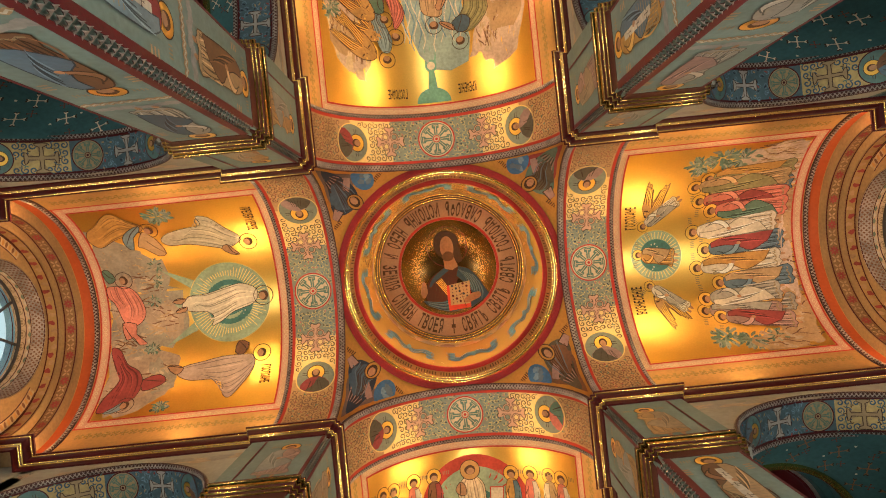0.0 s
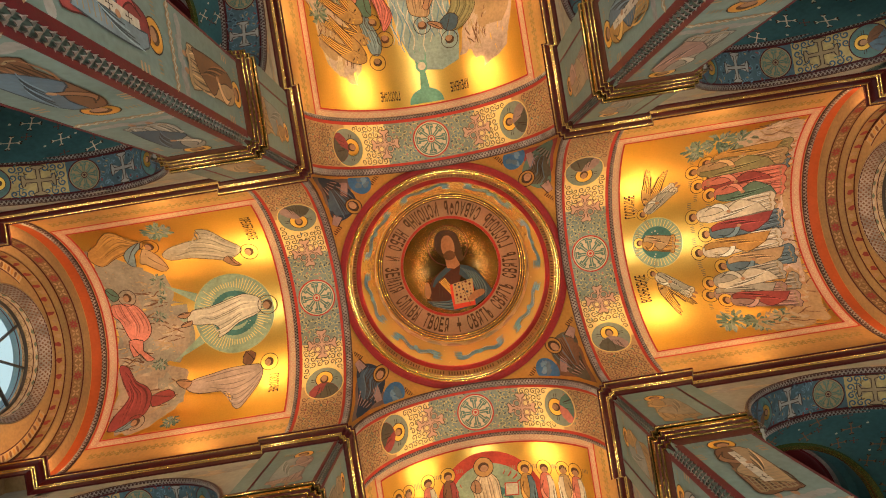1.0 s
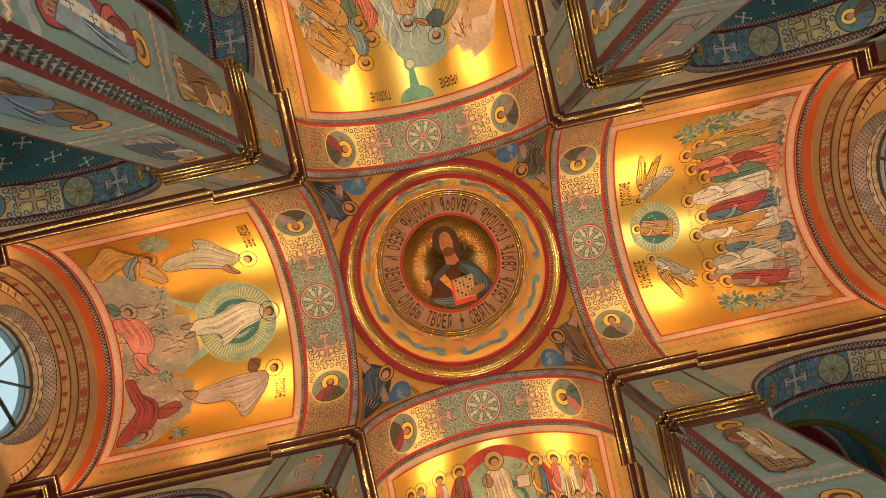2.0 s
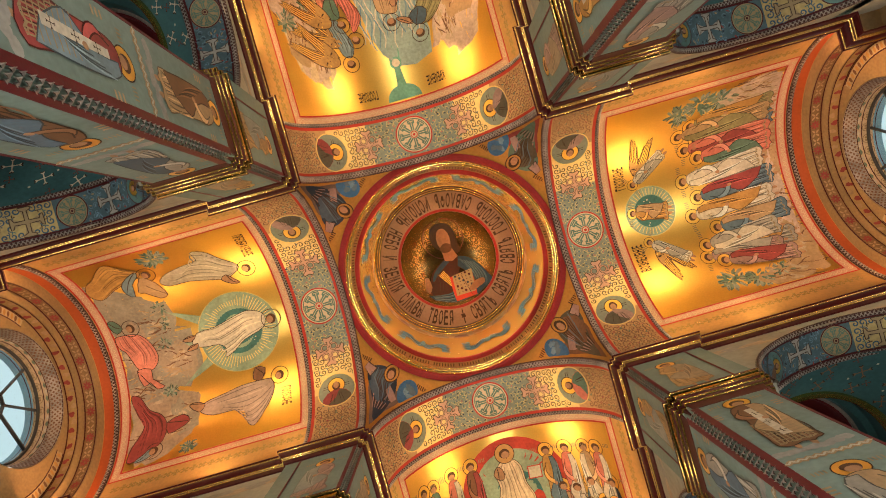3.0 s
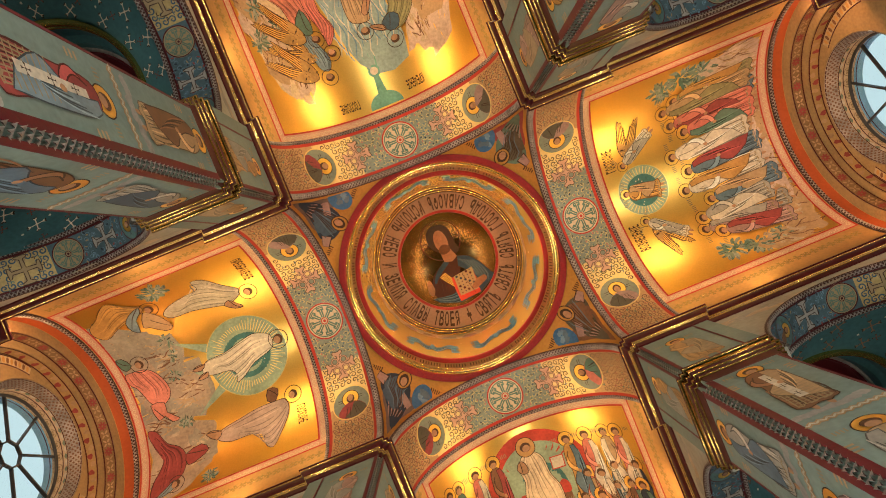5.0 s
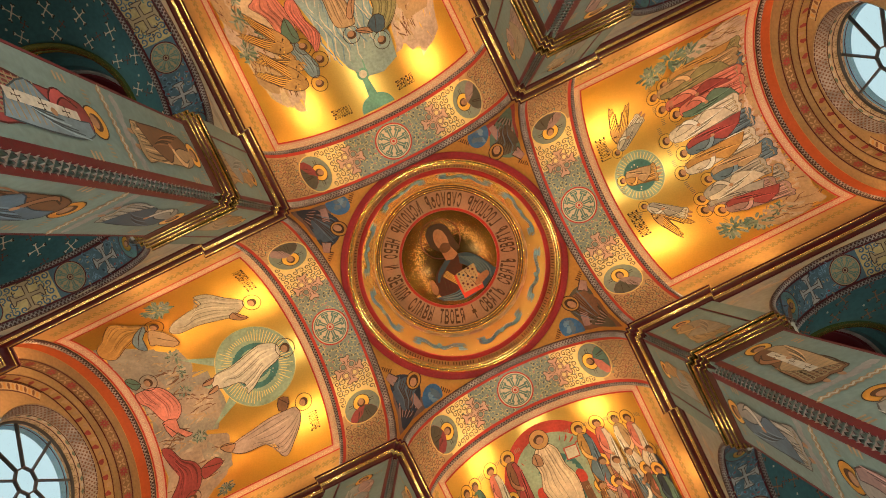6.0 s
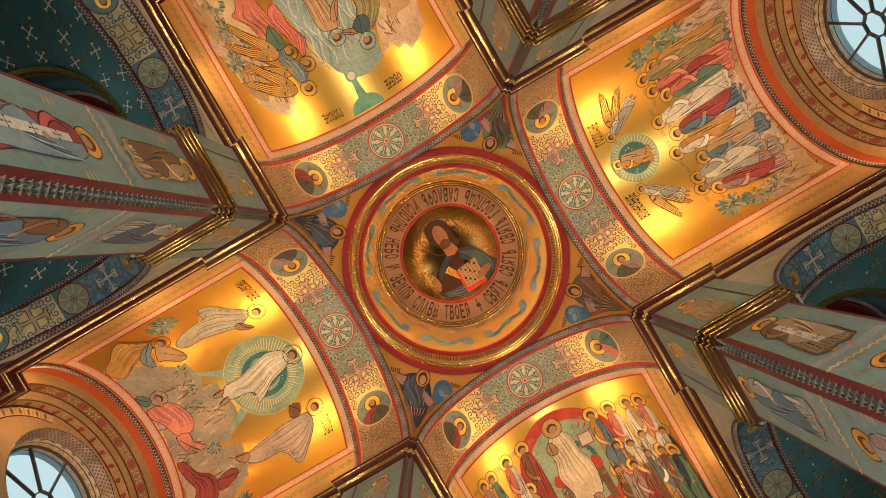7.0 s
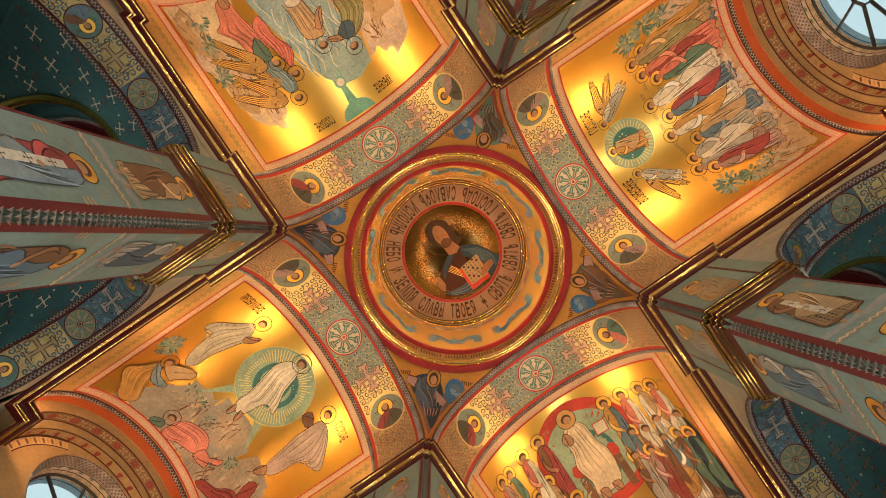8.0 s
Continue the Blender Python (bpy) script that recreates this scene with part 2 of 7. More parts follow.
def rope(bm, path, out, r, pitch, strands=3, sides=5, per_turn=8, mi=0, two=False):
    """Twisted strands round a path(t) in metres; out(t) is a direction across it."""
    n0 = 60
    length = sum((path((i + 1) / n0) - path(i / n0)).length for i in range(n0))
    n = max(8, int(length / pitch * per_turn))
    for s in range(strands):
        prev = None
        for i in range(n + 1):
            t = i / n
            c = path(t)
            tan = (path(min(1, t + 1e-3)) - path(max(0, t - 1e-3))).normalized()
            o = out(t)
            o = (o - tan * o.dot(tan)).normalized()
            w = tan.cross(o)
            a = 2 * math.pi * ((-1) ** s * i / per_turn if two else i / per_turn) + 2 * math.pi * s / strands
            core = c + (o * math.cos(a) + w * math.sin(a)) * r * (0.78 if two else 0.52)
            ring = [bm.verts.new(core + (o * math.cos(b) + w * math.sin(b)) * r * (0.27 if two else 0.5)) for b in (2 * math.pi * q / sides for q in range(sides))]
            if prev:
                for q in range(sides):
                    f = bm.faces.new((prev[q], prev[(q + 1) % sides], ring[(q + 1) % sides], ring[q]))
                    f.smooth = True
                    f.material_index = mi
            prev = ring
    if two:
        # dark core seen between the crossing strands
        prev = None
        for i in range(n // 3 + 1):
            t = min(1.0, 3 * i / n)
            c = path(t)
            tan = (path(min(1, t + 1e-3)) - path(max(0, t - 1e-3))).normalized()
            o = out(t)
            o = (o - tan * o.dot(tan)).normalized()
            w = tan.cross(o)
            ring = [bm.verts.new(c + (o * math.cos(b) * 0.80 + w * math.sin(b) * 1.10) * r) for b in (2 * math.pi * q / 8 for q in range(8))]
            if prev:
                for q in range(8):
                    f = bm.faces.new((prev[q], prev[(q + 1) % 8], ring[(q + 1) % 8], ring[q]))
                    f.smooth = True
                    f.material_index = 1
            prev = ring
    return bm


# ---- painted shapes laid on a surface: fn(u, v, h) gives the place h metres off it ----
def patch(bm, fn, outline, h, mi=0, rings=3):
    n = len(outline)
    cu, cv = sum(q[0] for q in outline) / n, sum(q[1] for q in outline) / n
    mid = bm.verts.new(fn(cu, cv, h))
    prev = None
    for k in range(1, rings + 1):
        s = k / rings
        ring = [bm.verts.new(fn(cu + (u - cu) * s, cv + (v - cv) * s, h)) for u, v in outline]
        for i in range(n):
            j = (i + 1) % n
            f = bm.faces.new((mid, ring[i], ring[j])) if prev is None else bm.faces.new((prev[i], ring[i], ring[j], prev[j]))
            f.material_index = mi
            f.smooth = True
        prev = ring


def smooth(pts, closed=True, n=3):
    """The polyline rounded through its points."""
    out, m = [], len(pts)
    for i in range(m if closed else m - 1):
        a, b, c, d = (pts[(i + o) % m] if closed else pts[min(m - 1, max(0, i + o))] for o in (-1, 0, 1, 2))
        for k in range(n):
            t = k / n
            out.append(tuple(0.5 * (2 * b[e] + (c[e] - a[e]) * t + (2 * a[e] - 5 * b[e] + 4 * c[e] - d[e]) * t * t + (3 * b[e] - a[e] - 3 * c[e] + d[e]) * t ** 3) for e in (0, 1)))
    return out if closed else out + [tuple(pts[-1])]


def loft(bm, fn, left, right, h, mi=0, across=4, n=3):
    """A painted sheet between two edges with as many points each."""
    a, b = smooth(left, False, n), smooth(right, False, n)
    m = len(a) - 1
    grid(bm, lambda i, j: fn(a[round(i * m)][0] + (b[round(i * m)][0] - a[round(i * m)][0]) * j, a[round(i * m)][1] + (b[round(i * m)][1] - a[round(i * m)][1]) * j, h), m, across, mi)
    return a + list(reversed(b))


def ribbon(bm, fn, pts, width, h, mi=0, closed=False, taper=False):
    n = len(pts)
    rows = []
    for i, (u, v) in enumerate(pts):
        a, b = pts[(i - 1) % n] if closed or i else pts[0], pts[(i + 1) % n] if closed or i < n - 1 else pts[-1]
        du, dv = b[0] - a[0], b[1] - a[1]
        l = math.hypot(du, dv) or 1.0
        w = width / 2 * ((0.25 + 0.75 * math.sin(math.pi * (0.15 + 0.85 * i / max(1, n - 1)))) if taper else 1.0)
        rows.append((bm.verts.new(fn(u - dv / l * w, v + du / l * w, h)), bm.verts.new(fn(u + dv / l * w, v - du / l * w, h))))
    for i in range(n if closed else n - 1):
        a, b = rows[i], rows[(i + 1) % n]
        f = bm.faces.new((a[0], a[1], b[1], b[0]))
        f.material_index = mi
        f.smooth = True


def line(p, q, n=8):
    return [(p[0] + (q[0] - p[0]) * i / n, p[1] + (q[1] - p[1]) * i / n) for i in range(n + 1)]


def frame_strip(bm, fn, u0, u1, v0, v1, w, h, mi=0, step=0.06):
    """A rectangular painted line with square corners, w wide, inside the given bounds."""
    for a0, a1, b0, b1 in ((u0, u1, v0, v0 + w), (u0, u1, v1 - w, v1), (u0, u0 + w, v0 + w, v1 - w), (u1 - w, u1, v0 + w, v1 - w)):
        sheet(bm, fn, a0, a1, b0, b1, h, mi, step)


def sheet(bm, fn, u0, u1, v0, v1, h, mi=0, step=0.08):
    nu, nv = max(1, int(abs(u1 - u0) / step)), max(1, int(abs(v1 - v0) / step))
    grid(bm, lambda i, j: fn(u0 + (u1 - u0) * i, v0 + (v1 - v0) * j, h), nu, nv, mi)


def spiral(u, v, r, a0, sense, turns=1.6, n=15):
    return [(u + r * (1 - 0.85 * i / n) * math.cos(a0 + sense * turns * 2 * math.pi * i / n),
             v + r * (1 - 0.85 * i / n) * math.sin(a0 + sense * turns * 2 * math.pi * i / n)) for i in range(n + 1)]


def blob(cu, cv, ru, rv, rng, rough=0.12, n=26, angle=0.0):
    ph = [rng.uniform(0, 6.28) for _ in range(3)]
    out = []
    for i in range(n):
        a = 2 * math.pi * i / n
        k = 1 + rough * (math.sin(2 * a + ph[0]) + 0.7 * math.sin(3 * a + ph[1]) + 0.6 * math.sin(5 * a + ph[2])) / 1.6
        x, y = ru * k * math.cos(a), rv * k * math.sin(a)
        out.append((cu + x * math.cos(angle) - y * math.sin(angle), cv + x * math.sin(angle) + y * math.cos(angle)))
    return out


# ---- shell, floor and outer walls ----
bm = bmesh.new()
box(bm, (-4.4, -4.4, -0.68), (4.4, 4.4, -EYE / M))
whole("floor", bm, STONE, "pale polished marble church floor", "floor", kind="structure")
# unseen slab, added so that no sky light leaks in past the vaults
bm = bmesh.new()
box(bm, (-4.4, -4.4, 10.3), (4.4, 4.4, 10.5))
whole("roof", bm, PLASTER, "unseen slab added above the vaults to keep sky light out", "roof", kind="structure")

WIN_Z, WIN_R = 5.33, 0.53
SIDES = ("east", "south", "west", "north")
for k in range(4):
    spin = Matrix.Rotation(radians(90 * k), 3, "Z")
    # carried up out of view to the slab, which closes off the sky
    half = 4.4 if k % 2 == 0 else 4.2
    # the last loop is an unseen low opening made up behind the fill lamp
    loops = [[(-half, -0.6), (half, -0.6), (half, 10.3), (-half, 10.3)], circle(0, WIN_Z + 0.12, 0.85),
             [(-0.42, -0.58), (0.42, -0.58), (0.42, 0.44), (-0.42, 0.44)]]
    bm = plate(loops, lambda u, v, d: spin @ at(d, u, v), 4.2, 4.4)
    whole("wall_" + SIDES[k], bm, PLASTER, "thick plastered outer wall with a round window", "wall", kind="structure")
    # inner face of the end wall, with the splayed opening of the round window
    loops = [[(-1.12, 3.6), (1.12, 3.6), (1.12, 6.5), (-1.12, 6.5)], circle(0, WIN_Z, 0.605)]
    bm = plate(loops, lambda u, v, d: spin @ at(d, u, v), 3.9, 4.2)
    whole("end_wall_" + SIDES[k], bm, TAN_WALL, "tan painted end wall of a church arm", "wall", kind="structure")


def window_fn(u, v, h):
    """Round the splay of the window: u runs round it in modules, v from the room to the glass."""
    u = math.degrees(u / 0.56)
    r = 0.600 - 0.045 * min(1.0, v / 0.10) - max(0.0, v - 0.10) * 0.17 - h / M
    return at(3.9 + v, r * math.sin(radians(u)), WIN_Z + r * math.cos(radians(u)))


TURN = 2 * math.pi * 0.56


def build_window():
    ob = thing("window_1", at(4.13, 0, WIN_Z), "round church window with iron spokes and painted splay", "window", "round windows", "structure")
    bm = bmesh.new()
    grid(bm, lambda i, j: window_fn(TURN * i, 0.27 * j, 0), 72, 6)
    part("splay", bm, CREAM, ob)
    bm = bmesh.new()
    for d in (-1, 1):
        for q in range(84):
            ribbon(bm, window_fn, [(q * TURN / 84 + d * 0.10 * i / 6, 0.004 + 0.092 * i / 6) for i in range(7)], 0.013, 0.008 + 0.006 * (d > 0), 0)
    part("woven_border", bm, ROPE, ob, "grey-brown woven border", kind="stuff")
    bm = bmesh.new()
    sheet(bm, window_fn, 0, TURN, 0.003, 0.098, 0.004, 0, 0.05)
    part("woven_ground", bm, paint("brown_robe", None), ob)
    bm = bmesh.new()
    for q in range(56):
        c, e = q * TURN / 56, TURN / 112
        patch(bm, window_fn, [(c - e, 0.119), (c, 0.104), (c + e, 0.119), (c, 0.134)], 0.005, q % 2, 1)
    part("diamond_border", bm, [paint("leaf", None), PALE_LEAF], ob, kind="stuff")
    bm = bmesh.new()
    for q in range(30):
        c = (q * TURN / 30, 0.195)
        ribbon(bm, window_fn, circle(c[0], c[1], 0.042, 16), 0.007, 0.005, 0, True)
        for a in (0.785, 2.356, 3.927, 5.498):
            patch(bm, window_fn, circle(c[0] + 0.018 * math.cos(a), c[1] + 0.018 * math.sin(a), 0.011, 8), 0.006, 0, 1)
    part("ring_border", bm, TAN_LINE, ob, kind="stuff")
    bm = bmesh.new()
    for v in (0.0, 0.10, 0.142, 0.258):
        sheet(bm, window_fn, 0, TURN, v, v + 0.008, 0.010, 0, 0.05)
    part("red_line", bm, OXBLOOD, ob)
    # spotted bands beside the window, concentric with the arch
    wall_fn = lambda u, v, h: at(3.9 - h / M, v * math.sin(radians(u)), ZC + v * math.cos(radians(u)))
    for side in (-1, 1):
        bm = bmesh.new()
        grid(bm, lambda i, j: wall_fn(side * (46 + 44 * i), 0.800 + 0.095 * j, 0.004), 24, 2)
        band = part("spotted_band", bm, BAND_TAN, ob, "pale tan band with ochre ovals")
        bm = bmesh.new()
        for q in range(14):
            patch(bm, wall_fn, [(side * (48.5 + 3.05 * q) + 1.05 * math.cos(a), 0.848 + 0.030 * math.sin(a)) for a in (2 * math.pi * i / 10 for i in range(10))], 0.007, q % 2, 1)
        for r in (0.806, 0.890):
            ribbon(bm, wall_fn, [(side * (46 + 44 * i / 24), r) for i in range(25)], 0.012, 0.008, 2)
        part("oval", bm, [OCHRE, paint("brown_robe", None), OXBLOOD], band, kind="stuff")
    # iron frame: rim, hub ring, spokes
    bm = bmesh.new()

    def bar(p, q, w, d):
        p, q = Vector(p), Vector(q)
        t = (q - p).normalized()
        s = Vector((-t.y, t.x)) * w / 2
        vs = [bm.verts.new(at(x, c.x, WIN_Z + c.y)) for x in (4.12 - d / 2, 4.12 + d / 2) for c in (p + s, q + s, q - s, p - s)]
        for f in ((0, 1, 2, 3), (7, 6, 5, 4), (0, 4, 5, 1), (1, 5, 6, 2), (2, 6, 7, 3), (3, 7, 4, 0)):
            bm.faces.new([vs[i] for i in f])

    n = 8
    hub = [(0.12 * math.cos(radians(22.5 + 45 * i)), 0.12 * math.sin(radians(22.5 + 45 * i))) for i in range(n)]
    for i in range(n):
        bar(hub[i], hub[(i + 1) % n], 0.015, 0.03)
        a = radians(22.5 + 45 * i)
        bar(hub[i], (0.53 * math.cos(a), 0.53 * math.sin(a)), 0.015, 0.03)
    part("spokes", bm, IRON, ob, "dark iron glazing bars")
    bm = bmesh.new()
    grid(bm, lambda i, j: at(4.105 + 0.015 * math.cos(2 * math.pi * j), (0.535 + 0.018 * math.sin(2 * math.pi * j)) * math.cos(2 * math.pi * i),
                             WIN_Z + (0.535 + 0.018 * math.sin(2 * math.pi * j)) * math.sin(2 * math.pi * i)), 64, 8, 0, True)
    part("rim", bm, IRON, ob)
    bm = bmesh.new()
    grid(bm, lambda i, j: at(4.145 + 0.07 * j, (0.53 - 0.02 * j) * math.cos(2 * math.pi * i), WIN_Z + (0.53 - 0.02 * j) * math.sin(2 * math.pi * i)), 64, 2)
    part("outer_reveal", bm, SKY_PAINT, ob, "pale blue painted outer reveal")
    bm = plate([circle(0, WIN_Z, 0.53)], lambda u, v, d: at(d, u, v), 4.130, 4.133)
    pane = part("pane", bm, GLASS, ob, "clear window glass", None)
    pane.visible_shadow = False
    return ob


SKY_GLOW = bpy.data.materials.new("pale_daylight_sky")
SKY_GLOW.use_nodes = True
SKY_GLOW.node_tree.nodes["Principled BSDF"].inputs["Base Color"].default_value = (0, 0, 0, 1)
SKY_GLOW.node_tree.nodes["Principled BSDF"].inputs["Emission Color"].default_value = (0.62, 0.86, 0.90, 1)
SKY_GLOW.node_tree.nodes["Principled BSDF"].inputs["Emission Strength"].default_value = 1.0
for k in range(4):
    bm = turn(plate([circle(0, 8.2, 3.4, 40)], lambda u, v, d: at(d, u, v), 7.0, 7.05), k)
    whole("backdrop_" + SIDES[k], bm, SKY_GLOW, "pale bright daylight sky", "sky", kind="structure", smooth=None)

PALE_LEAF = paint("pale", None)
BAND_TAN = paint("pale_tan_band", (0.50, 0.38, 0.22))
win = build_window()
for k in range(1, 4):
    copy_thing(win, Matrix.Rotation(radians(90 * k), 4, "Z") @ Matrix.Translation(win.location))


# ---- vaults and crossing arches ----
def vault_fn(k, radius=VAULT):
    spin = Matrix.Rotation(radians(90 * k), 3, "Z")

    def fn(u, v, h):
        th, r = v / radius, radius - h / M
        return spin @ at(u, r * math.sin(th), ZC + r * math.cos(th))
    return fn


for k in range(4):
    bm = turn(arch_sweep(bmesh.new(), [(1.60, VAULT), (3.66, VAULT), (3.66, 1.3), (1.60, 1.3)]), k)
    whole("ceiling_vault_" + SIDES[k], bm, OCHRE, "ochre plastered barrel vault with painted borders", "ceiling", kind="structure")
    bm = arch_sweep(bmesh.new(), [(3.66, 0.985), (3.79, 0.985), (3.79, 0.905), (3.905, 0.905), (3.905, 1.3), (3.66, 1.3)])
    end = whole("ceiling_end_arch_" + SIDES[k], turn(bm, k), TAN_WALL, "stepped tan arch framing the end wall", "arch", kind="structure")


def scroll_row(bm, fn, p, q, size, width, h, mi, rng):
    n = max(2, int(math.hypot(q[0] - p[0], q[1] - p[1]) / (size * 1.9)))
    for i in range(n):
        t = (i + 0.5) / n
        u, v = p[0] + (q[0] - p[0]) * t, p[1] + (q[1] - p[1]) * t
        a = math.atan2(q[1] - p[1], q[0] - p[0])
        ribbon(bm, fn, spiral(u, v, size, a + (math.pi if i % 2 else 0), 1 if i % 2 else -1, 1.5, 13), width, h, mi, False, True)


def arc_path(x, r, z=ZC):
    return lambda t: at(x, r * math.sin(math.pi * (t - 0.5)), z + r * math.cos(math.pi * (t - 0.5)))


def arc_out(t):
    return Vector((0, -math.sin(math.pi * (t - 0.5)), -math.cos(math.pi * (t - 0.5))))


def wheel(bm, fn, u, v, r, h, a, b, c, spokes=8):
    """A painted wheel rosette: disc, rings, splayed spokes."""
    ring = lambda s, n=36: [(u + s * math.cos(2 * math.pi * i / n), v + s * math.sin(2 * math.pi * i / n)) for i in range(n)]
    patch(bm, fn, ring(r), h, a, 4)
    ribbon(bm, fn, ring(r * 0.96), r * 0.07, h + 0.004, b, True)
    ribbon(bm, fn, ring(r * 0.84), r * 0.05, h + 0.004, c, True)
    for i in range(spokes):
        t = 2 * math.pi * i / spokes
        d, n = (math.cos(t), math.sin(t)), (-math.sin(t), math.cos(t))
        q = lambda l, w: (u + d[0] * l * r + n[0] * w * r, v + d[1] * l * r + n[1] * w * r)
        for m, e, o in ((c, 0.045, 0.005),):
            patch(bm, fn, [q(0.15, 0.035 + e), q(0.56, 0.05 + e), q(0.64 - e, 0.14 + e), q(0.74 + e, 0.14 + e), q(0.74 + e, -0.14 - e), q(0.64 - e, -0.14 - e), q(0.56, -0.05 - e), q(0.15, -0.035 - e)], h + o, m, 2)
        ribbon(bm, fn, line(q(0.24, 0), q(0.68, 0), 3), r * 0.035, h + 0.009, a)
        ribbon(bm, fn, [q(0.70, -0.13), q(0.71, 0), q(0.70, 0.13)], r * 0.035, h + 0.009, a)
    patch(bm, fn, ring(r * 0.22, 16), h + 0.012, a, 1)
    ribbon(bm, fn, ring(r * 0.17, 16), r * 0.05, h + 0.015, b, True)
    patch(bm, fn, ring(r * 0.08, 10), h + 0.015, b, 1)


def cross_outline(u, v, r, tip, waist, e=0.0, angle=0.0):
    """One closed outline of a cross with four like arms; tip is the half of an arm's end as (length, width)."""
    out = []
    for i in range(4):
        t = angle + math.pi / 2 * i
        d, n = (math.cos(t), math.sin(t)), (-math.sin(t), math.cos(t))
        for l, w in [(waist + e, -waist - e)] + [(l, -w - e) for l, w in tip] + [(l, w + e) for l, w in reversed(tip)]:
            out.append((u + (d[0] * l + n[0] * w) * r, v + (d[1] * l + n[1] * w) * r))
    return out


LOBED = ((0.62, 0.075), (0.74, 0.24), (0.84, 0.34), (0.98, 0.22), (0.90, 0.04))
FLARED = ((0.70, 0.07), (0.80, 0.30), (0.93, 0.36), (0.96, 0.10))


def fancy_cross(bm, lines, fn, u, v, r, h, a, b, angle=0.0):
    """A lobed cross with rings between its arms; its dark outline goes into a second mesh."""
    patch(bm, fn, cross_outline(u, v, r, LOBED, 0.075, 0.0, angle), h + 0.004, a, 3)
    ribbon(lines, fn, cross_outline(u, v, r, LOBED, 0.075, 0.025, angle), 0.055 * r, h + 0.0045, b, True)
    for i in range(4):
        t = angle + math.pi / 2 * i + math.pi / 4
        ring = circle(u + 0.42 * r * math.cos(t), v + 0.42 * r * math.sin(t), 0.21 * r, 14)
        ribbon(lines, fn, ring, 0.13 * r, h + 0.005, b, True)
        ribbon(lines, fn, ring, 0.06 * r, h + 0.007, a, True)


def flared_cross(bm, lines, fn, u, v, r, h, a, b):
    """A slender cross whose four arms end in flared tips."""
    patch(bm, fn, cross_outline(u, v, r, FLARED, 0.09), h + 0.004, a, 3)
    ribbon(lines, fn, cross_outline(u, v, r, FLARED, 0.09, 0.03), 0.06 * r, h + 0.0045, b, True)


def tendrils(bm, fn, u0, u1, v0, v1, size, keepouts, h, mi, leaf, rng, width=0.30):
    """Rows of paired curling stems, mirrored about the middle of a band, with small leaves between them."""
    nu, nv = max(2, 2 * round((u1 - u0) / size / 4)), max(1, round(abs(v1 - v0) / size / 1.9))
    mid = (u0 + u1) / 2
    for i in range(nu):
        for j in range(nv):
            u, v = u0 + (u1 - u0) * (i + 0.5) / nu, v0 + (v1 - v0) * (j + 0.5) / nv
            r = size * (0.92 + 0.12 * ((i + j) % 2))
            if any(math.hypot(u - a, v - b) < c + r * 0.35 for a, b, c in keepouts):
                continue
            side = 1 if u < mid else -1
            sense = side * (1 if (i + j) % 2 else -1)
            a0 = (0.6 if (i + j) % 2 else 3.6) * side + rng.uniform(-0.25, 0.25)
            ribbon(bm, fn, spiral(u, v, r, a0, sense, 1.25, 14), size * width, h, mi, False, True)
            e = (u + r * math.cos(a0), v + r * math.sin(a0))
            for q in (-0.7, 0.7):
                c = (e[0] + 0.42 * size * math.cos(a0 + q), e[1] + 0.42 * size * math.sin(a0 + q))
                if u0 < c[0] < u1 and not any(math.hypot(c[0] - a, c[1] - b) < k for a, b, k in keepouts):
                    patch(bm, fn, blob(c[0], c[1], size * 0.40, size * 0.15, rng, 0.1, 8, a0 + q), h + 0.001, leaf[(i + j) % len(leaf)], 1)


def sprigs(bm, fn, u0, u1, v0, v1, count, size, keepouts, h, colours, rng):
    """Fine scattered curls with single coloured leaves over a plain field."""
    placed, tries = [], 0
    while len(placed) < count and tries < count * 25:
        tries += 1
        u, v = rng.uniform(u0 + size, u1 - size), rng.uniform(v0, v1)
        if any(math.hypot(u - a, v - b) < c + size * 0.6 for a, b, c in keepouts) or any(math.hypot(u - a, v - b) < size * 1.5 for a, b in placed):
            continue
        placed.append((u, v))
        a = rng.uniform(0, 6.28)
        ribbon(bm, fn, spiral(u, v, size, a, rng.choice((-1, 1)), 0.8, 9), size * 0.16, h, colours[0], False, True)
        patch(bm, fn, blob(u + 0.4 * size * math.cos(a), v + 0.4 * size * math.sin(a), size * 0.50, size * 0.22, rng, 0.25, 9, a + 0.6), h + 0.001, rng.choice(colours[1:]), 1)


BAND0, BAND1 = 1.150, 1.570
MED = 0.185


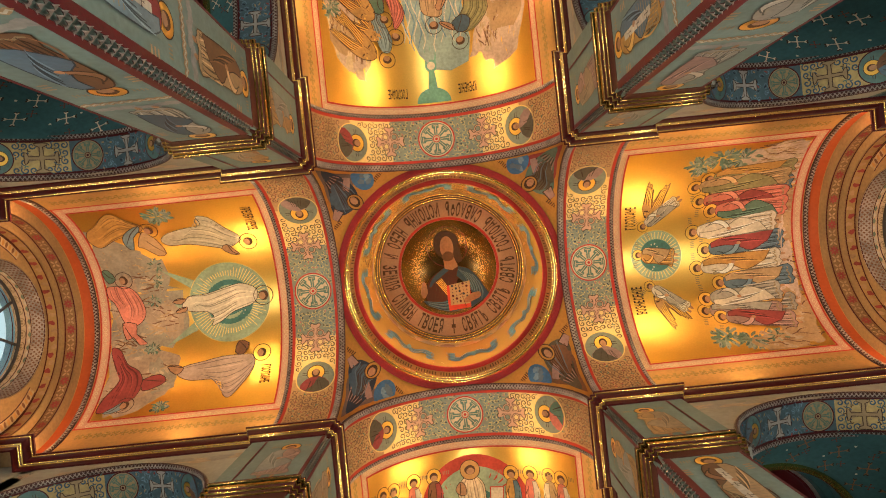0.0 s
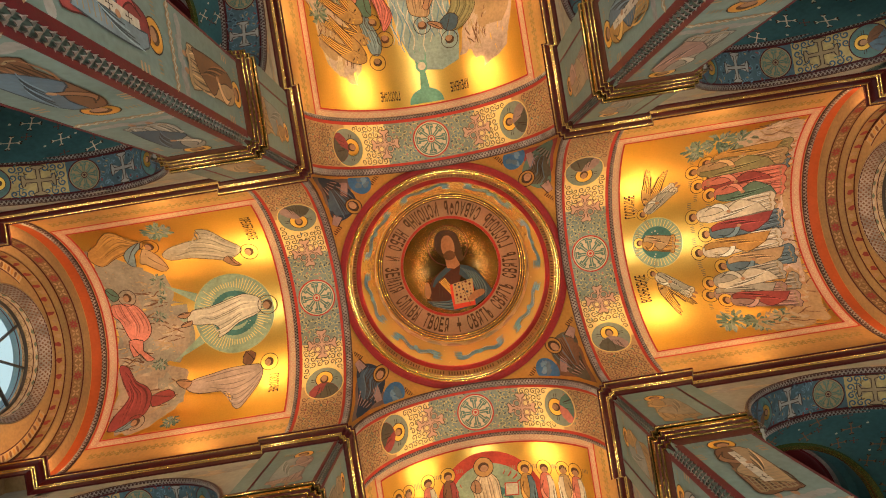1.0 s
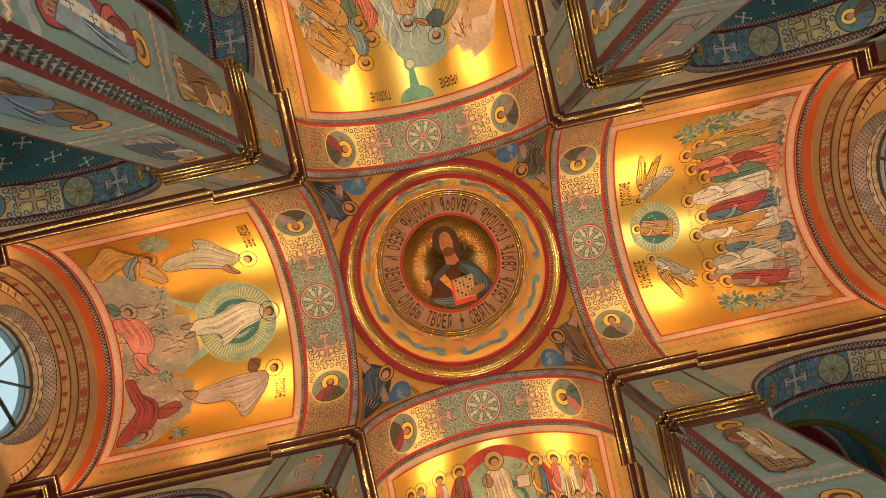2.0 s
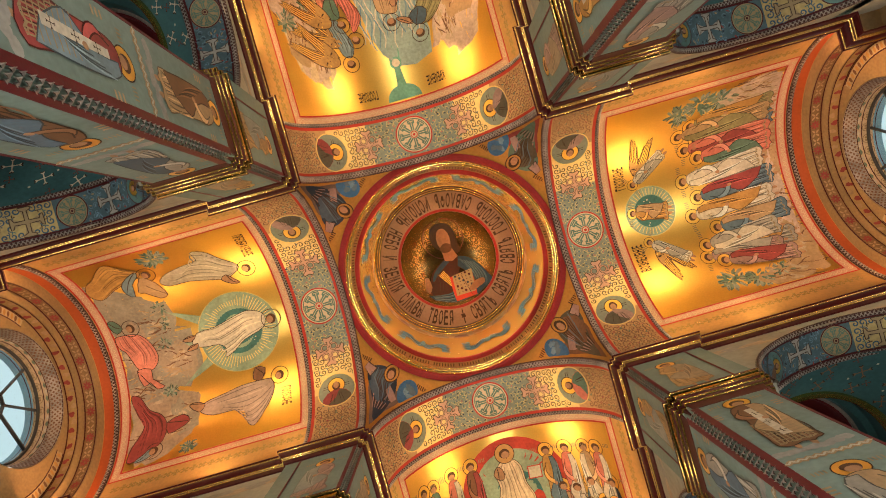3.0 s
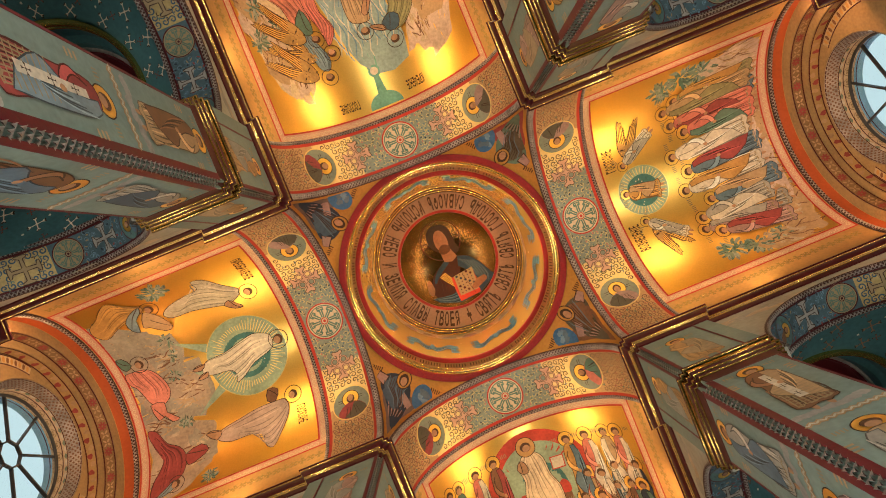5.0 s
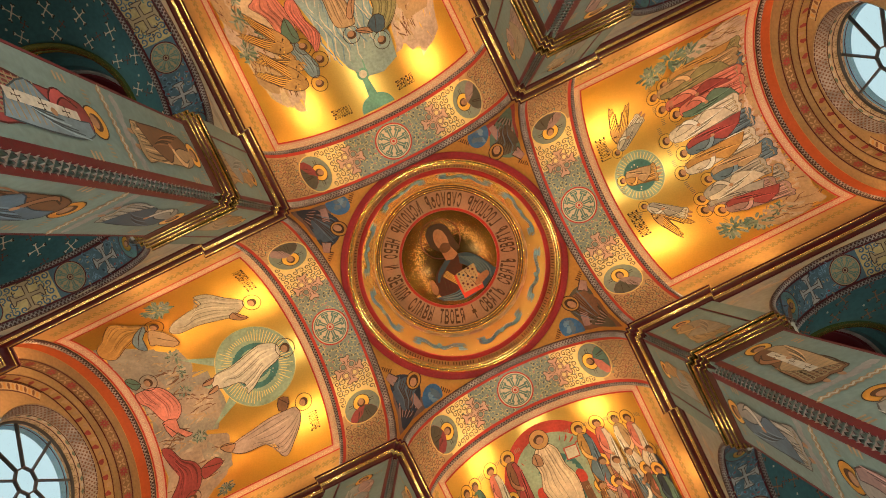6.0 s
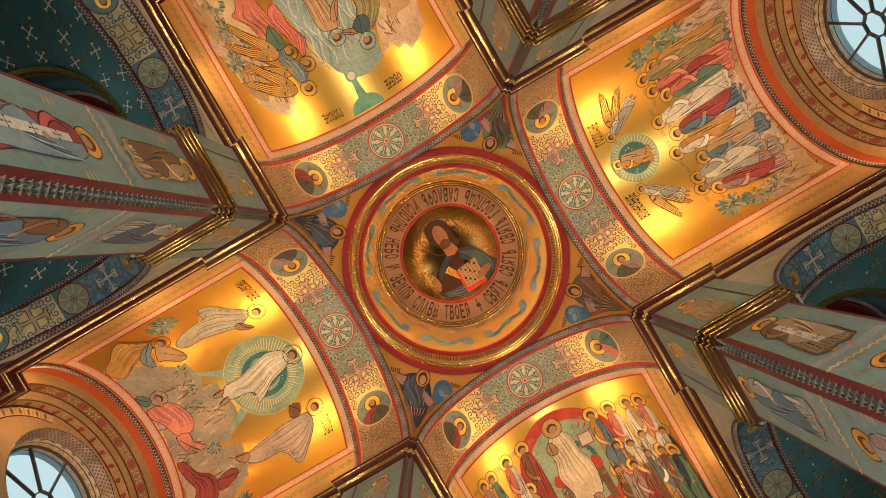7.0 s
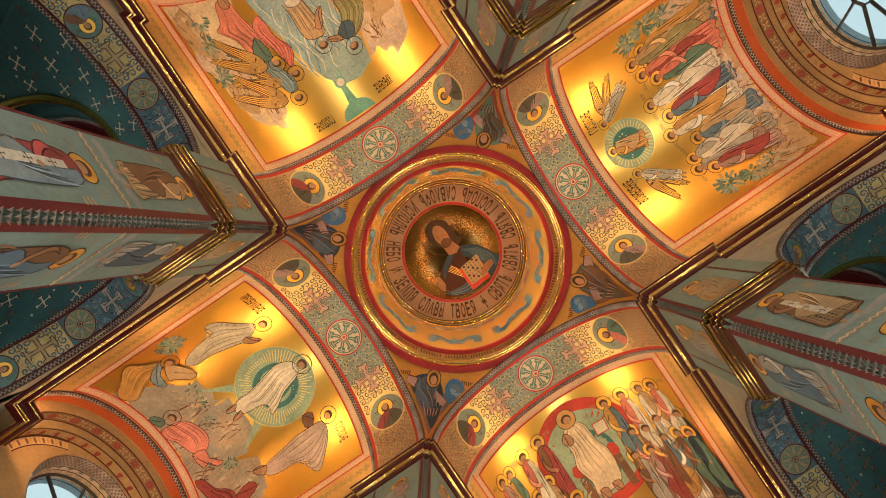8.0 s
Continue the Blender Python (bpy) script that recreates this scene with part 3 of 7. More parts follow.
def medallion(bm, fn, u, v, r, h, robe, cloak, rng, face):
    """Slots: 0 ground, 1 rim, 2 halo, 3 robe, 4 cloak, 5 plain oval."""
    ring = lambda s, n=32, cu=u, cv=v: [(cu + s * math.cos(2 * math.pi * i / n), cv + s * math.sin(2 * math.pi * i / n)) for i in range(n)]
    patch(bm, fn, ring(r), h, 0, 4)
    ribbon(bm, fn, ring(r * 0.97), r * 0.06, h + 0.004, 1, True)
    d = 1 if face > 0 else -1                     # heads point to the crown of the arch
    hu, hv = u, v - d * r * 0.28
    patch(bm, fn, ring(r * 0.44, 24, hu, hv), h + 0.004, 2, 2)
    ribbon(bm, fn, ring(r * 0.44, 24, hu, hv), r * 0.035, h + 0.006, 6, True)
    q = lambda a, b: (u + a * r, v + d * b * r)
    patch(bm, fn, [q(-0.12, -0.08), q(0.12, -0.08), q(0.48, 0.10), q(0.72, 0.40), q(0.72, 0.64), q(0.38, 0.88), q(-0.05, 0.94), q(-0.45, 0.84), q(-0.74, 0.60), q(-0.72, 0.38), q(-0.46, 0.08)], h + 0.008, 3, 2)
    patch(bm, fn, [q(-0.46, 0.10), q(-0.14, 0.0), q(0.05, 0.45), q(0.46, 0.82), q(-0.05, 0.93), q(-0.45, 0.83), q(-0.73, 0.58), q(-0.70, 0.38)], h + 0.011, 4, 2)
    patch(bm, fn, blob(hu, hv - 0.03 * r, r * 0.21, r * 0.25, rng, 0.03, 16), h + 0.011, 7, 1)
    patch(bm, fn, blob(hu, hv + 0.03 * r, r * 0.15, r * 0.20, rng, 0.03, 16), h + 0.014, 5, 1)
    for i in range(5):
        b = rng.uniform(-0.4, 0.4)
        ribbon(bm, fn, line(q(b * 0.7, 0.22), q(b * 1.3, 0.84), 4), r * 0.025, h + 0.0125, 6, False, True)
    for s in (-1, 1):
        for j in range(2):
            ribbon(bm, fn, line(q(s * 0.55 - 0.13, -0.30 + 0.12 * j), q(s * 0.55 + 0.13, -0.30 + 0.12 * j), 2), r * 0.028, h + 0.004, 6)


def build_band(k):
    rng = random.Random(11 + k)
    fn = vault_fn(k, BAND)
    ob = thing("crossing_arch", at(*(Matrix.Rotation(radians(90 * k), 3, "Z") @ Vector((1.35, 0, ZC + BAND)))),
               "painted crossing arch with gold scrolls, wheel rosette and medallions", "arch", "crossing arches")
    bm = turn(arch_sweep(bmesh.new(), [(1.10, BAND), (1.60, BAND), (1.60, 1.3), (1.10, 1.3)]), k)
    part("soffit", bm, TEAL, ob)
    s_med, s_cross = 0.885, 0.465
    keep = [(1.36, 0, 0.19)] + [(1.36, d * s_cross, 0.10) for d in (-1, 1)] + [(1.345, d * s_med, MED + 0.008) for d in (-1, 1)]
    for d in (-1, 1):
        bm = bmesh.new()
        sheet(bm, fn, BAND0, BAND1, d * 0.45, d * 0.89, 0.004, 0, 0.06)
        gold = part("gold_field", bm, BRIGHT_GOLD, ob, "pale gold field")
        bm = bmesh.new()
        tendrils(bm, fn, BAND0 + 0.02, BAND1 - 0.02, d * 0.46, d * 0.86, 0.029, keep, 0.007, 0, (0, 1, 2), rng, 0.34)
        part("scrollwork", bm, [OLIVE_LINE, paint("green_robe", None), paint("blue_robe", None)], gold, "dark curling scrolls", kind="stuff")
        bm = bmesh.new()
        sheet(bm, fn, BAND0, BAND1, d * 0.89, d * 1.56, 0.004, 0, 0.06)
        field = part("ochre_field", bm, paint("rose_ochre", (0.52, 0.31, 0.14)), ob)
        bm = bmesh.new()
        tendrils(bm, fn, BAND0 + 0.02, BAND1 - 0.02, d * 0.95, d * 1.54, 0.032, keep, 0.007, 0, (1, 2, 0), rng, 0.30)
        part("scrollwork", bm, [paint("brown_robe", None), paint("green_robe", None), paint("maroon_robe", None)], field, kind="stuff")
    bm = bmesh.new()
    sprigs(bm, fn, BAND0, BAND1, -0.46, 0.46, 190, 0.023, keep, 0.007, (0, 1, 1, 2, 3, 4, 5), rng)
    part("scrollwork", bm, [SCROLL_GOLD, paint("blue_robe", None), paint("navy_robe", None), paint("green_robe", None), paint("rose_robe", None), OLIVE_LINE], ob, "fine scrolls with blue and red leaves", kind="stuff")
    bm = bmesh.new()
    wheel(bm, fn, 1.36, 0, 0.183, 0.008, 0, 1, 2)
    part("rosette", bm, [CREAM, RED, paint("green_robe", None)], ob, "cream wheel rosette with red rings")
    for d in (-1, 1):
        bm = bmesh.new()
        lines = bmesh.new()
        fancy_cross(bm, lines, fn, 1.36, d * s_cross, 0.150, 0.010, 0, 1)
        cross = part("painted_cross", bm, PINK, ob, "rose lobed cross with dark outlines")
        part("outline", lines, [PINK, OLIVE_LINE], cross, kind="stuff")
        bm = bmesh.new()
        robe, cloak = rng.choice((("mauve_robe", "shadow_robe"), ("brown_robe", "mauve_robe"), ("maroon_robe", "shadow_robe"), ("rose_robe", "green_robe")))
        medallion(bm, fn, 1.345, d * s_med, MED, 0.008, robe, cloak, rng, d)
        part("medallion", bm, [TEAL, SCROLL_GOLD, HALO, paint(robe, None), paint(cloak, None), paint("flesh", None), UMBER, paint("hair", None)], ob, "painted medallion with a gold halo disc")
    bm = bmesh.new()
    for x in (1.148, 1.572):
        sheet(bm, fn, x - 0.016, x + 0.016, -1.60, 1.60, 0.0075, 0, 0.05)
    part("red_line", bm, RED, ob)
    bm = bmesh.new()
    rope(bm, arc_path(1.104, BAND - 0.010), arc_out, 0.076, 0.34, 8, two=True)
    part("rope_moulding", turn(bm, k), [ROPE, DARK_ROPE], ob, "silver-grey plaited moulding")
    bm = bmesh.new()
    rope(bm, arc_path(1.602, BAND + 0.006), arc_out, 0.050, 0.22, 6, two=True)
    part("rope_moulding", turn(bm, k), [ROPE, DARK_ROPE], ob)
    return ob


for k in range(4):
    build_band(k)


# ---- pendentives ----
SPH = math.sqrt(2) * 1.085


def pendentive_fn(k):
    spin = Matrix.Rotation(radians(90 * k), 3, "Z")

    def fn(u, v, h):
        """v: 0 at the corner to 1 at the ring; u: -1 to 1 between the two arches."""
        z = 0.01 + v * 1.05
        r = math.sqrt(SPH * SPH - z * z)
        a0 = math.acos(min(1, 1.095 / r))
        a = math.pi / 4 + u * (math.pi / 4 - a0)
        k_ = 1 - h / M / SPH
        return spin @ at(r * k_ * math.cos(a), r * k_ * math.sin(a), ZC + z * k_)
    return fn


for k in range(4):
    fn = pendentive_fn(k)
    bm = bmesh.new()
    grid(bm, lambda i, j: fn(-1 + 2 * i, j, 0), 24, 20)
    grid(bm, lambda i, j: fn(1 - 2 * i, j, -0.12), 24, 20)
    whole("ceiling_pendentive_" + SIDES[k], bm, PENDENTIVE, "gilded ochre pendentive under the dome", "ceiling", kind="structure")

# ---- dome ----
dome = thing("dome", at(0, 0, ZC + BAND), "gilded dome with red ring, gold mouldings and inscription", "dome")
Z0 = ZC + BAND


def dome_part(name, profile, mat, label="", closed=False):
    bm = revolve(bmesh.new(), profile, 112, closed=closed)
    bmesh.ops.recalc_face_normals(bm, faces=bm.faces)
    return part(name, bm, mat, dome, label, 50)


for name, r, z, t, mat in (("dark_groove", 1.052, Z0 + 0.088, 0.010, OLIVE_LINE), ("dark_groove", 1.060, Z0 + 0.053, 0.009, OLIVE_LINE), ("thin_gold_ring", 1.022, Z0 + 0.128, 0.007, RING_GILT), ("dark_groove", 0.970, Z0 + 0.395, 0.010, UMBER)):
    dome_part(name, bead(r, z, t, 6), mat)
dome_part("red_ring", [(1.135, Z0 + 0.02), (1.115, Z0 - 0.012), (1.06, Z0 - 0.012), (1.05, Z0 + 0.02)], RING_RED, "deep red ring")
dome_part("gold_ring", bead(1.064, Z0 + 0.035, 0.016) + bead(1.056, Z0 + 0.070, 0.010) + [(1.052, Z0 + 0.085)] + bead(1.042, Z0 + 0.105, 0.015), RING_GILT, "polished gold moulding")
dome_part("letter_band", [(1.05, Z0 + 0.12), (1.02, Z0 + 0.13), (1.003, Z0 + 0.34)], paint("band_brown", (0.30, 0.16, 0.06), 0.4), "dull gold-brown band with small writing")
dome_part("inner_gold_ring", [(1.01, Z0 + 0.34)] + bead(0.985, Z0 + 0.37, 0.028) + [(0.985, Z0 + 0.40), (1.03, Z0 + 0.405)], RING_RED)
FR0, FR1 = Z0 + 0.40, Z0 + 1.75


def frieze_fn(u, v, h):
    r = 1.03 - 0.055 * v - h / M
    return at(r * math.cos(radians(u)), r * math.sin(radians(u)), FR0 + (FR1 - FR0) * v)


dome_part("frieze", [(1.03 - 0.055 * i / 6, FR0 + (FR1 - FR0) * i / 6) for i in range(7)], FRIEZE, "glowing ochre gilt frieze")
dome_part("light_strip", [(1.022, FR0 + 0.014), (0.998, FR0 + 0.018), (0.998, FR0 + 0.004)], GLOW, "hidden strip of warm light")
dome_part("upper_wall", [(0.975, FR1), (1.04, FR1 + 0.01), (1.04, FR1 + 0.72)], CREAM, "cream painted upper drum")
UP = FR1 + 0.72


def hanging_bead(r0, r1, z, n=8):
    """Half-round profile that bulges downwards between two radii."""
    c, t = (r0 + r1) / 2, (r0 - r1) / 2
    return [(c + t * math.cos(math.pi * i / n), z - t * math.sin(math.pi * i / n)) for i in range(n + 1)]


for i, (r0, r1) in enumerate(((1.036, 1.014), (1.006, 0.989), (0.981, 0.963))):
    z = UP + 0.045 * i
    dome_part("gold_moulding", hanging_bead(r0, r1, z), RING_GILT, "polished gold moulding")
    dome_part("dark_groove", [(r1 + 0.012, z + 0.004), (r1 - 0.010, z + 0.012), (r1 - 0.010, z + 0.05)], UMBER)
RING0, RING1 = 0.965, 0.705
dome_part("inscription_ring", [(RING0 + (RING1 - RING0) * i / 5, UP + 0.17 + 0.16 * math.sin(math.pi / 2 * i / 5)) for i in range(6)], ROSE_STONE, "rose-brown ring with dark lettering")
TOP = UP + 0.33


def crown_fn(u, v, h):
    r = math.hypot(u, v)
    return at(u, v, TOP + 0.16 * (1 - (r / 0.705) ** 2) - h / M)


dome_part("red_rim", [(0.72, TOP - 0.008), (0.705, TOP - 0.016), (0.685, TOP - 0.008), (0.682, TOP + 0.01)], RING_RED)
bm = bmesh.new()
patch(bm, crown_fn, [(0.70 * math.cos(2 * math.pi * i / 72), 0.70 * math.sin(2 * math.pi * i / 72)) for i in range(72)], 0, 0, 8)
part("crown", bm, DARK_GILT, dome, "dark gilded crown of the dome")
bm = bmesh.new()
for q in range(220):
    if q % 9:
        a = 360 * q / 220
        f0 = lambda u, v, h: at((1.019 - 0.016 * v - h / M) * math.cos(radians(u)), (1.019 - 0.016 * v - h / M) * math.sin(radians(u)), Z0 + 0.13 + 0.21 * v)
        ribbon(bm, f0, [(a, 0.25), (a, 0.5), (a, 0.78)], 0.62, 0.004)
part("small_writing", bm, UMBER, dome, "rows of small dark strokes", kind="stuff")

# ---- upper cornices, one on each side of every corner ----
STEP = 0.026
for k in range(4):
    ja, jb = (3.6, 3.12) if k % 2 == 0 else (3.12, 3.6)
    s = STEP
    da, db = (0.955, 1.07) if k % 2 == 0 else (1.07, 0.955)
    path = [(3.96, da), (ja, da), (ja, 1.12), (1.70, 1.12), (1.70, BODY), (BODY + 2 * s, BODY), (BODY + 2 * s, BODY + s), (BODY + s, BODY + s), (BODY + s, BODY + 2 * s), (BODY, BODY + 2 * s),
            (BODY, 1.70), (1.12, 1.70), (1.12, jb), (db, jb), (db, 3.96)]
    spin = Matrix.Rotation(radians(90 * k), 3, "Z")
    ob = thing("cornice", at(*(spin @ Vector((1.12, 1.12, 4.88)))), "dark red and gilded cornice stepping round a pier", "cornice", "upper cornices", "structure")
    for name, mat, prof in (
            ("top_fillet", OXBLOOD, [(0.0, ZC), (0.085, ZC), (0.088, ZC - 0.022), (0.078, ZC - 0.030), (0.0, ZC - 0.030)]),
            ("upper_bead", BRASS, moulding(0.080, ZC - 0.037, 0.0065, 0.0)),
            ("cove", OXBLOOD, [(0.0, ZC - 0.044), (0.070, ZC - 0.044), (0.066, ZC - 0.066), (0.054, ZC - 0.086), (0.040, ZC - 0.096), (0.0, ZC - 0.096)]),
            ("lower_bead", BRASS, moulding(0.044, ZC - 0.105, 0.009, 0.0)),
            ("groove", OXBLOOD, [(0.0, ZC - 0.114), (0.034, ZC - 0.114), (0.034, ZC - 0.124), (0.0, ZC - 0.124)]),
            ("gilt_fillet", BRASS, moulding(0.036, ZC - 0.130, 0.006, 0.0)),
            ("bottom_fillet", OXBLOOD, [(0.0, ZC - 0.136), (0.026, ZC - 0.136), (0.014, ZC - 0.178), (0.0, ZC - 0.178)])):
        part(name, turn(sweep_plan(bmesh.new(), path, prof), k), mat, ob, "", 35)

# ---- piers ----
AX, AZ, AR = 2.62, 3.82, 0.90   # centre and radius of the arches to the corner bays
DEEP = 1.42                     # back edge of those arches
CAP0, CAP1 = 3.66, 3.885
LIP = PIER + 0.06             # outer ends of the capitals


def corner_studs(bm, z0, z1, c, size):
    """Rows of pointed leaves up a pier's corner, three abreast."""
    n = int((z1 - z0) / size)
    d = Vector((-1, -1, 0)).normalized()
    w = Vector((1, -1, 0)).normalized()
    for i in range(n):
        for j in (-1, 0, 1):
            a = d * (0.62 if j == 0 else 0.30) * size + w * j * size * 0.42
            z = z0 + (i + (0.5 if j else 0.0)) * size
            o = at(c, c, z) + a * M
            e = size * M
            pts = [o + w * e * 0.27 + Vector((0, 0, e * 0.30)), o - w * e * 0.27 + Vector((0, 0, e * 0.30)), o + d * e * 0.24 - Vector((0, 0, e * 0.46)),
                   o - d * e * 0.3 + Vector((0, 0, e * 0.3)), o + d * e * 0.05 - Vector((0, 0, e * 0.55))]
            v = [bm.verts.new(p) for p in pts]
            # one flank and the backs take the dark slot: shade put into the colour
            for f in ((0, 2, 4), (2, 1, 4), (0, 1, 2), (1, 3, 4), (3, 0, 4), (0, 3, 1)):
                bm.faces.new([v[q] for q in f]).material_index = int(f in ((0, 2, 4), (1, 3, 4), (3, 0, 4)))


def build_pier(k):
    spin = Matrix.Rotation(radians(90 * k), 3, "Z")
    ob = thing("pier", spin @ at(1.33, 1.33, -EYE / M), "square painted pier with gilded capital and carved corner", "pier", "crossing piers")
    n = 0.032
    plan = [(BODY + n, BODY), (PIER, BODY), (PIER, PIER), (BODY, PIER), (BODY, BODY + n), (BODY + n, BODY + n)]
    bm = plate([plan], lambda u, v, d: spin @ at(u, v, d), -0.6, 4.9)
    part("shaft", bm, PIER_TEAL, ob, "grey-teal frescoed shaft", None)
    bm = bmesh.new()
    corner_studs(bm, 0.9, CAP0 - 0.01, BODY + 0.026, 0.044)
    part("carved_corner", turn(bm, k), [STUD, DARK_ROPE], ob, "grey carved leaf moulding with shade coloured into one flank", kind="stuff")
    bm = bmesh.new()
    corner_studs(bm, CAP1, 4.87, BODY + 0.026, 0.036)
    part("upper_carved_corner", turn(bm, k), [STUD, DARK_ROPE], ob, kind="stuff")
    bm = bmesh.new()
    for z0, z1 in ((0.4, CAP0), (CAP1, 4.88)):
        w = 0.046 if z0 < 1 else 0.028
        box(bm, (BODY + n, BODY - 0.002, z0), (BODY + n + w, BODY, z1))
        box(bm, (BODY - 0.002, BODY + n, z0), (BODY, BODY + n + w, z1))
        box(bm, (PIER - 0.014, BODY - 0.002, z0), (PIER, BODY, z1))
        box(bm, (BODY - 0.002, PIER - 0.014, z0), (BODY, PIER, z1))
    part("red_border", turn(bm, k), CRIMSON, ob, "dark red painted borders")
    part("upper_pilaster", turn(box(bmesh.new(), (PIER - 0.02, BODY, CAP1 - 0.005), (1.695, 1.125, 4.9)), k), PIER_TEAL, ob, "", None)
    part("upper_pilaster", turn(box(bmesh.new(), (BODY, PIER - 0.02, CAP1 - 0.005), (1.125, 1.695, 4.9)), k), PIER_TEAL, ob, "", None)
    cap = new("capital")
    cap.parent = ob
    s = STEP
    path = [(LIP, LIP), (LIP, BODY + 2 * s), (LIP - s, BODY + 2 * s), (LIP - s, BODY + s), (LIP - 2 * s, BODY + s), (LIP - 2 * s, BODY)]
    path += [(BODY + 2 * s, BODY), (BODY + 2 * s, BODY + s), (BODY + s, BODY + s), (BODY + s, BODY + 2 * s), (BODY, BODY + 2 * s)]
    path += [(BODY, LIP - 2 * s), (BODY + s, LIP - 2 * s), (BODY + s, LIP - s), (BODY + 2 * s, LIP - s), (BODY + 2 * s, LIP), (LIP, LIP)]
    c, b = CAP1, -0.10
    for name, mat, prof in (
            ("abacus", OXBLOOD, [(b, c), (0.060, c), (0.064, c - 0.010), (0.062, c - 0.018), (b, c - 0.018)]),
            ("abacus_bead", BRONZE, moulding(0.064, c - 0.026, 0.008, b)),
            ("cyma", BRONZE, [(b, c - 0.034), (0.055, c - 0.034), (0.050, c - 0.040), (0.049, c - 0.052), (0.044, c - 0.066), (b, c - 0.066)]),
            ("cyma_bead", BRONZE, moulding(0.047, c - 0.072, 0.006, b)),
            ("upper_scotia", OXBLOOD, [(b, c - 0.078), (0.040, c - 0.078), (0.036, c - 0.092), (0.030, c - 0.102), (b, c - 0.102)]),
            ("ovolo", BRONZE, moulding(0.036, c - 0.110, 0.008, b)),
            ("ovolo_band", OXBLOOD, [(b, c - 0.118), (0.026, c - 0.118), (0.024, c - 0.134), (0.020, c - 0.146), (b, c - 0.146)]),
            ("astragal", BRONZE, moulding(0.024, c - 0.152, 0.006, b)),
            ("necking", OXBLOOD, [(b, c - 0.158), (0.014, c - 0.158), (0.008, c - 0.185), (0.003, c - 0.225), (b, c - 0.225)])):
        part(name, turn(sweep_plan(bmesh.new(), path, prof), k), mat, cap, "", 35)
    return ob


for k in range(4):
    build_pier(k)

# ---- arches to the corner bays ----


def arch_centre(k, mirror):
    """The arches of the north arm stand closer to the crossing."""
    return AX - 0.22 if (k, mirror) in ((3, False), (2, True)) else AX


def aisle_fn(k, mirror):
    """Soffit of the arch in the side wall of an arm: u across the wall, v along the curve from the crown away from the pier."""
    spin = Matrix.Rotation(radians(90 * k), 3, "Z")

    def fn(u, v, h):
        th, r = v / AR, AR - h / M
        x, y, z = arch_centre(k, mirror) + r * math.sin(th), u, AZ + r * math.cos(th)
        return spin @ (at(y, x, z) if mirror else at(x, y, z))
    return fn


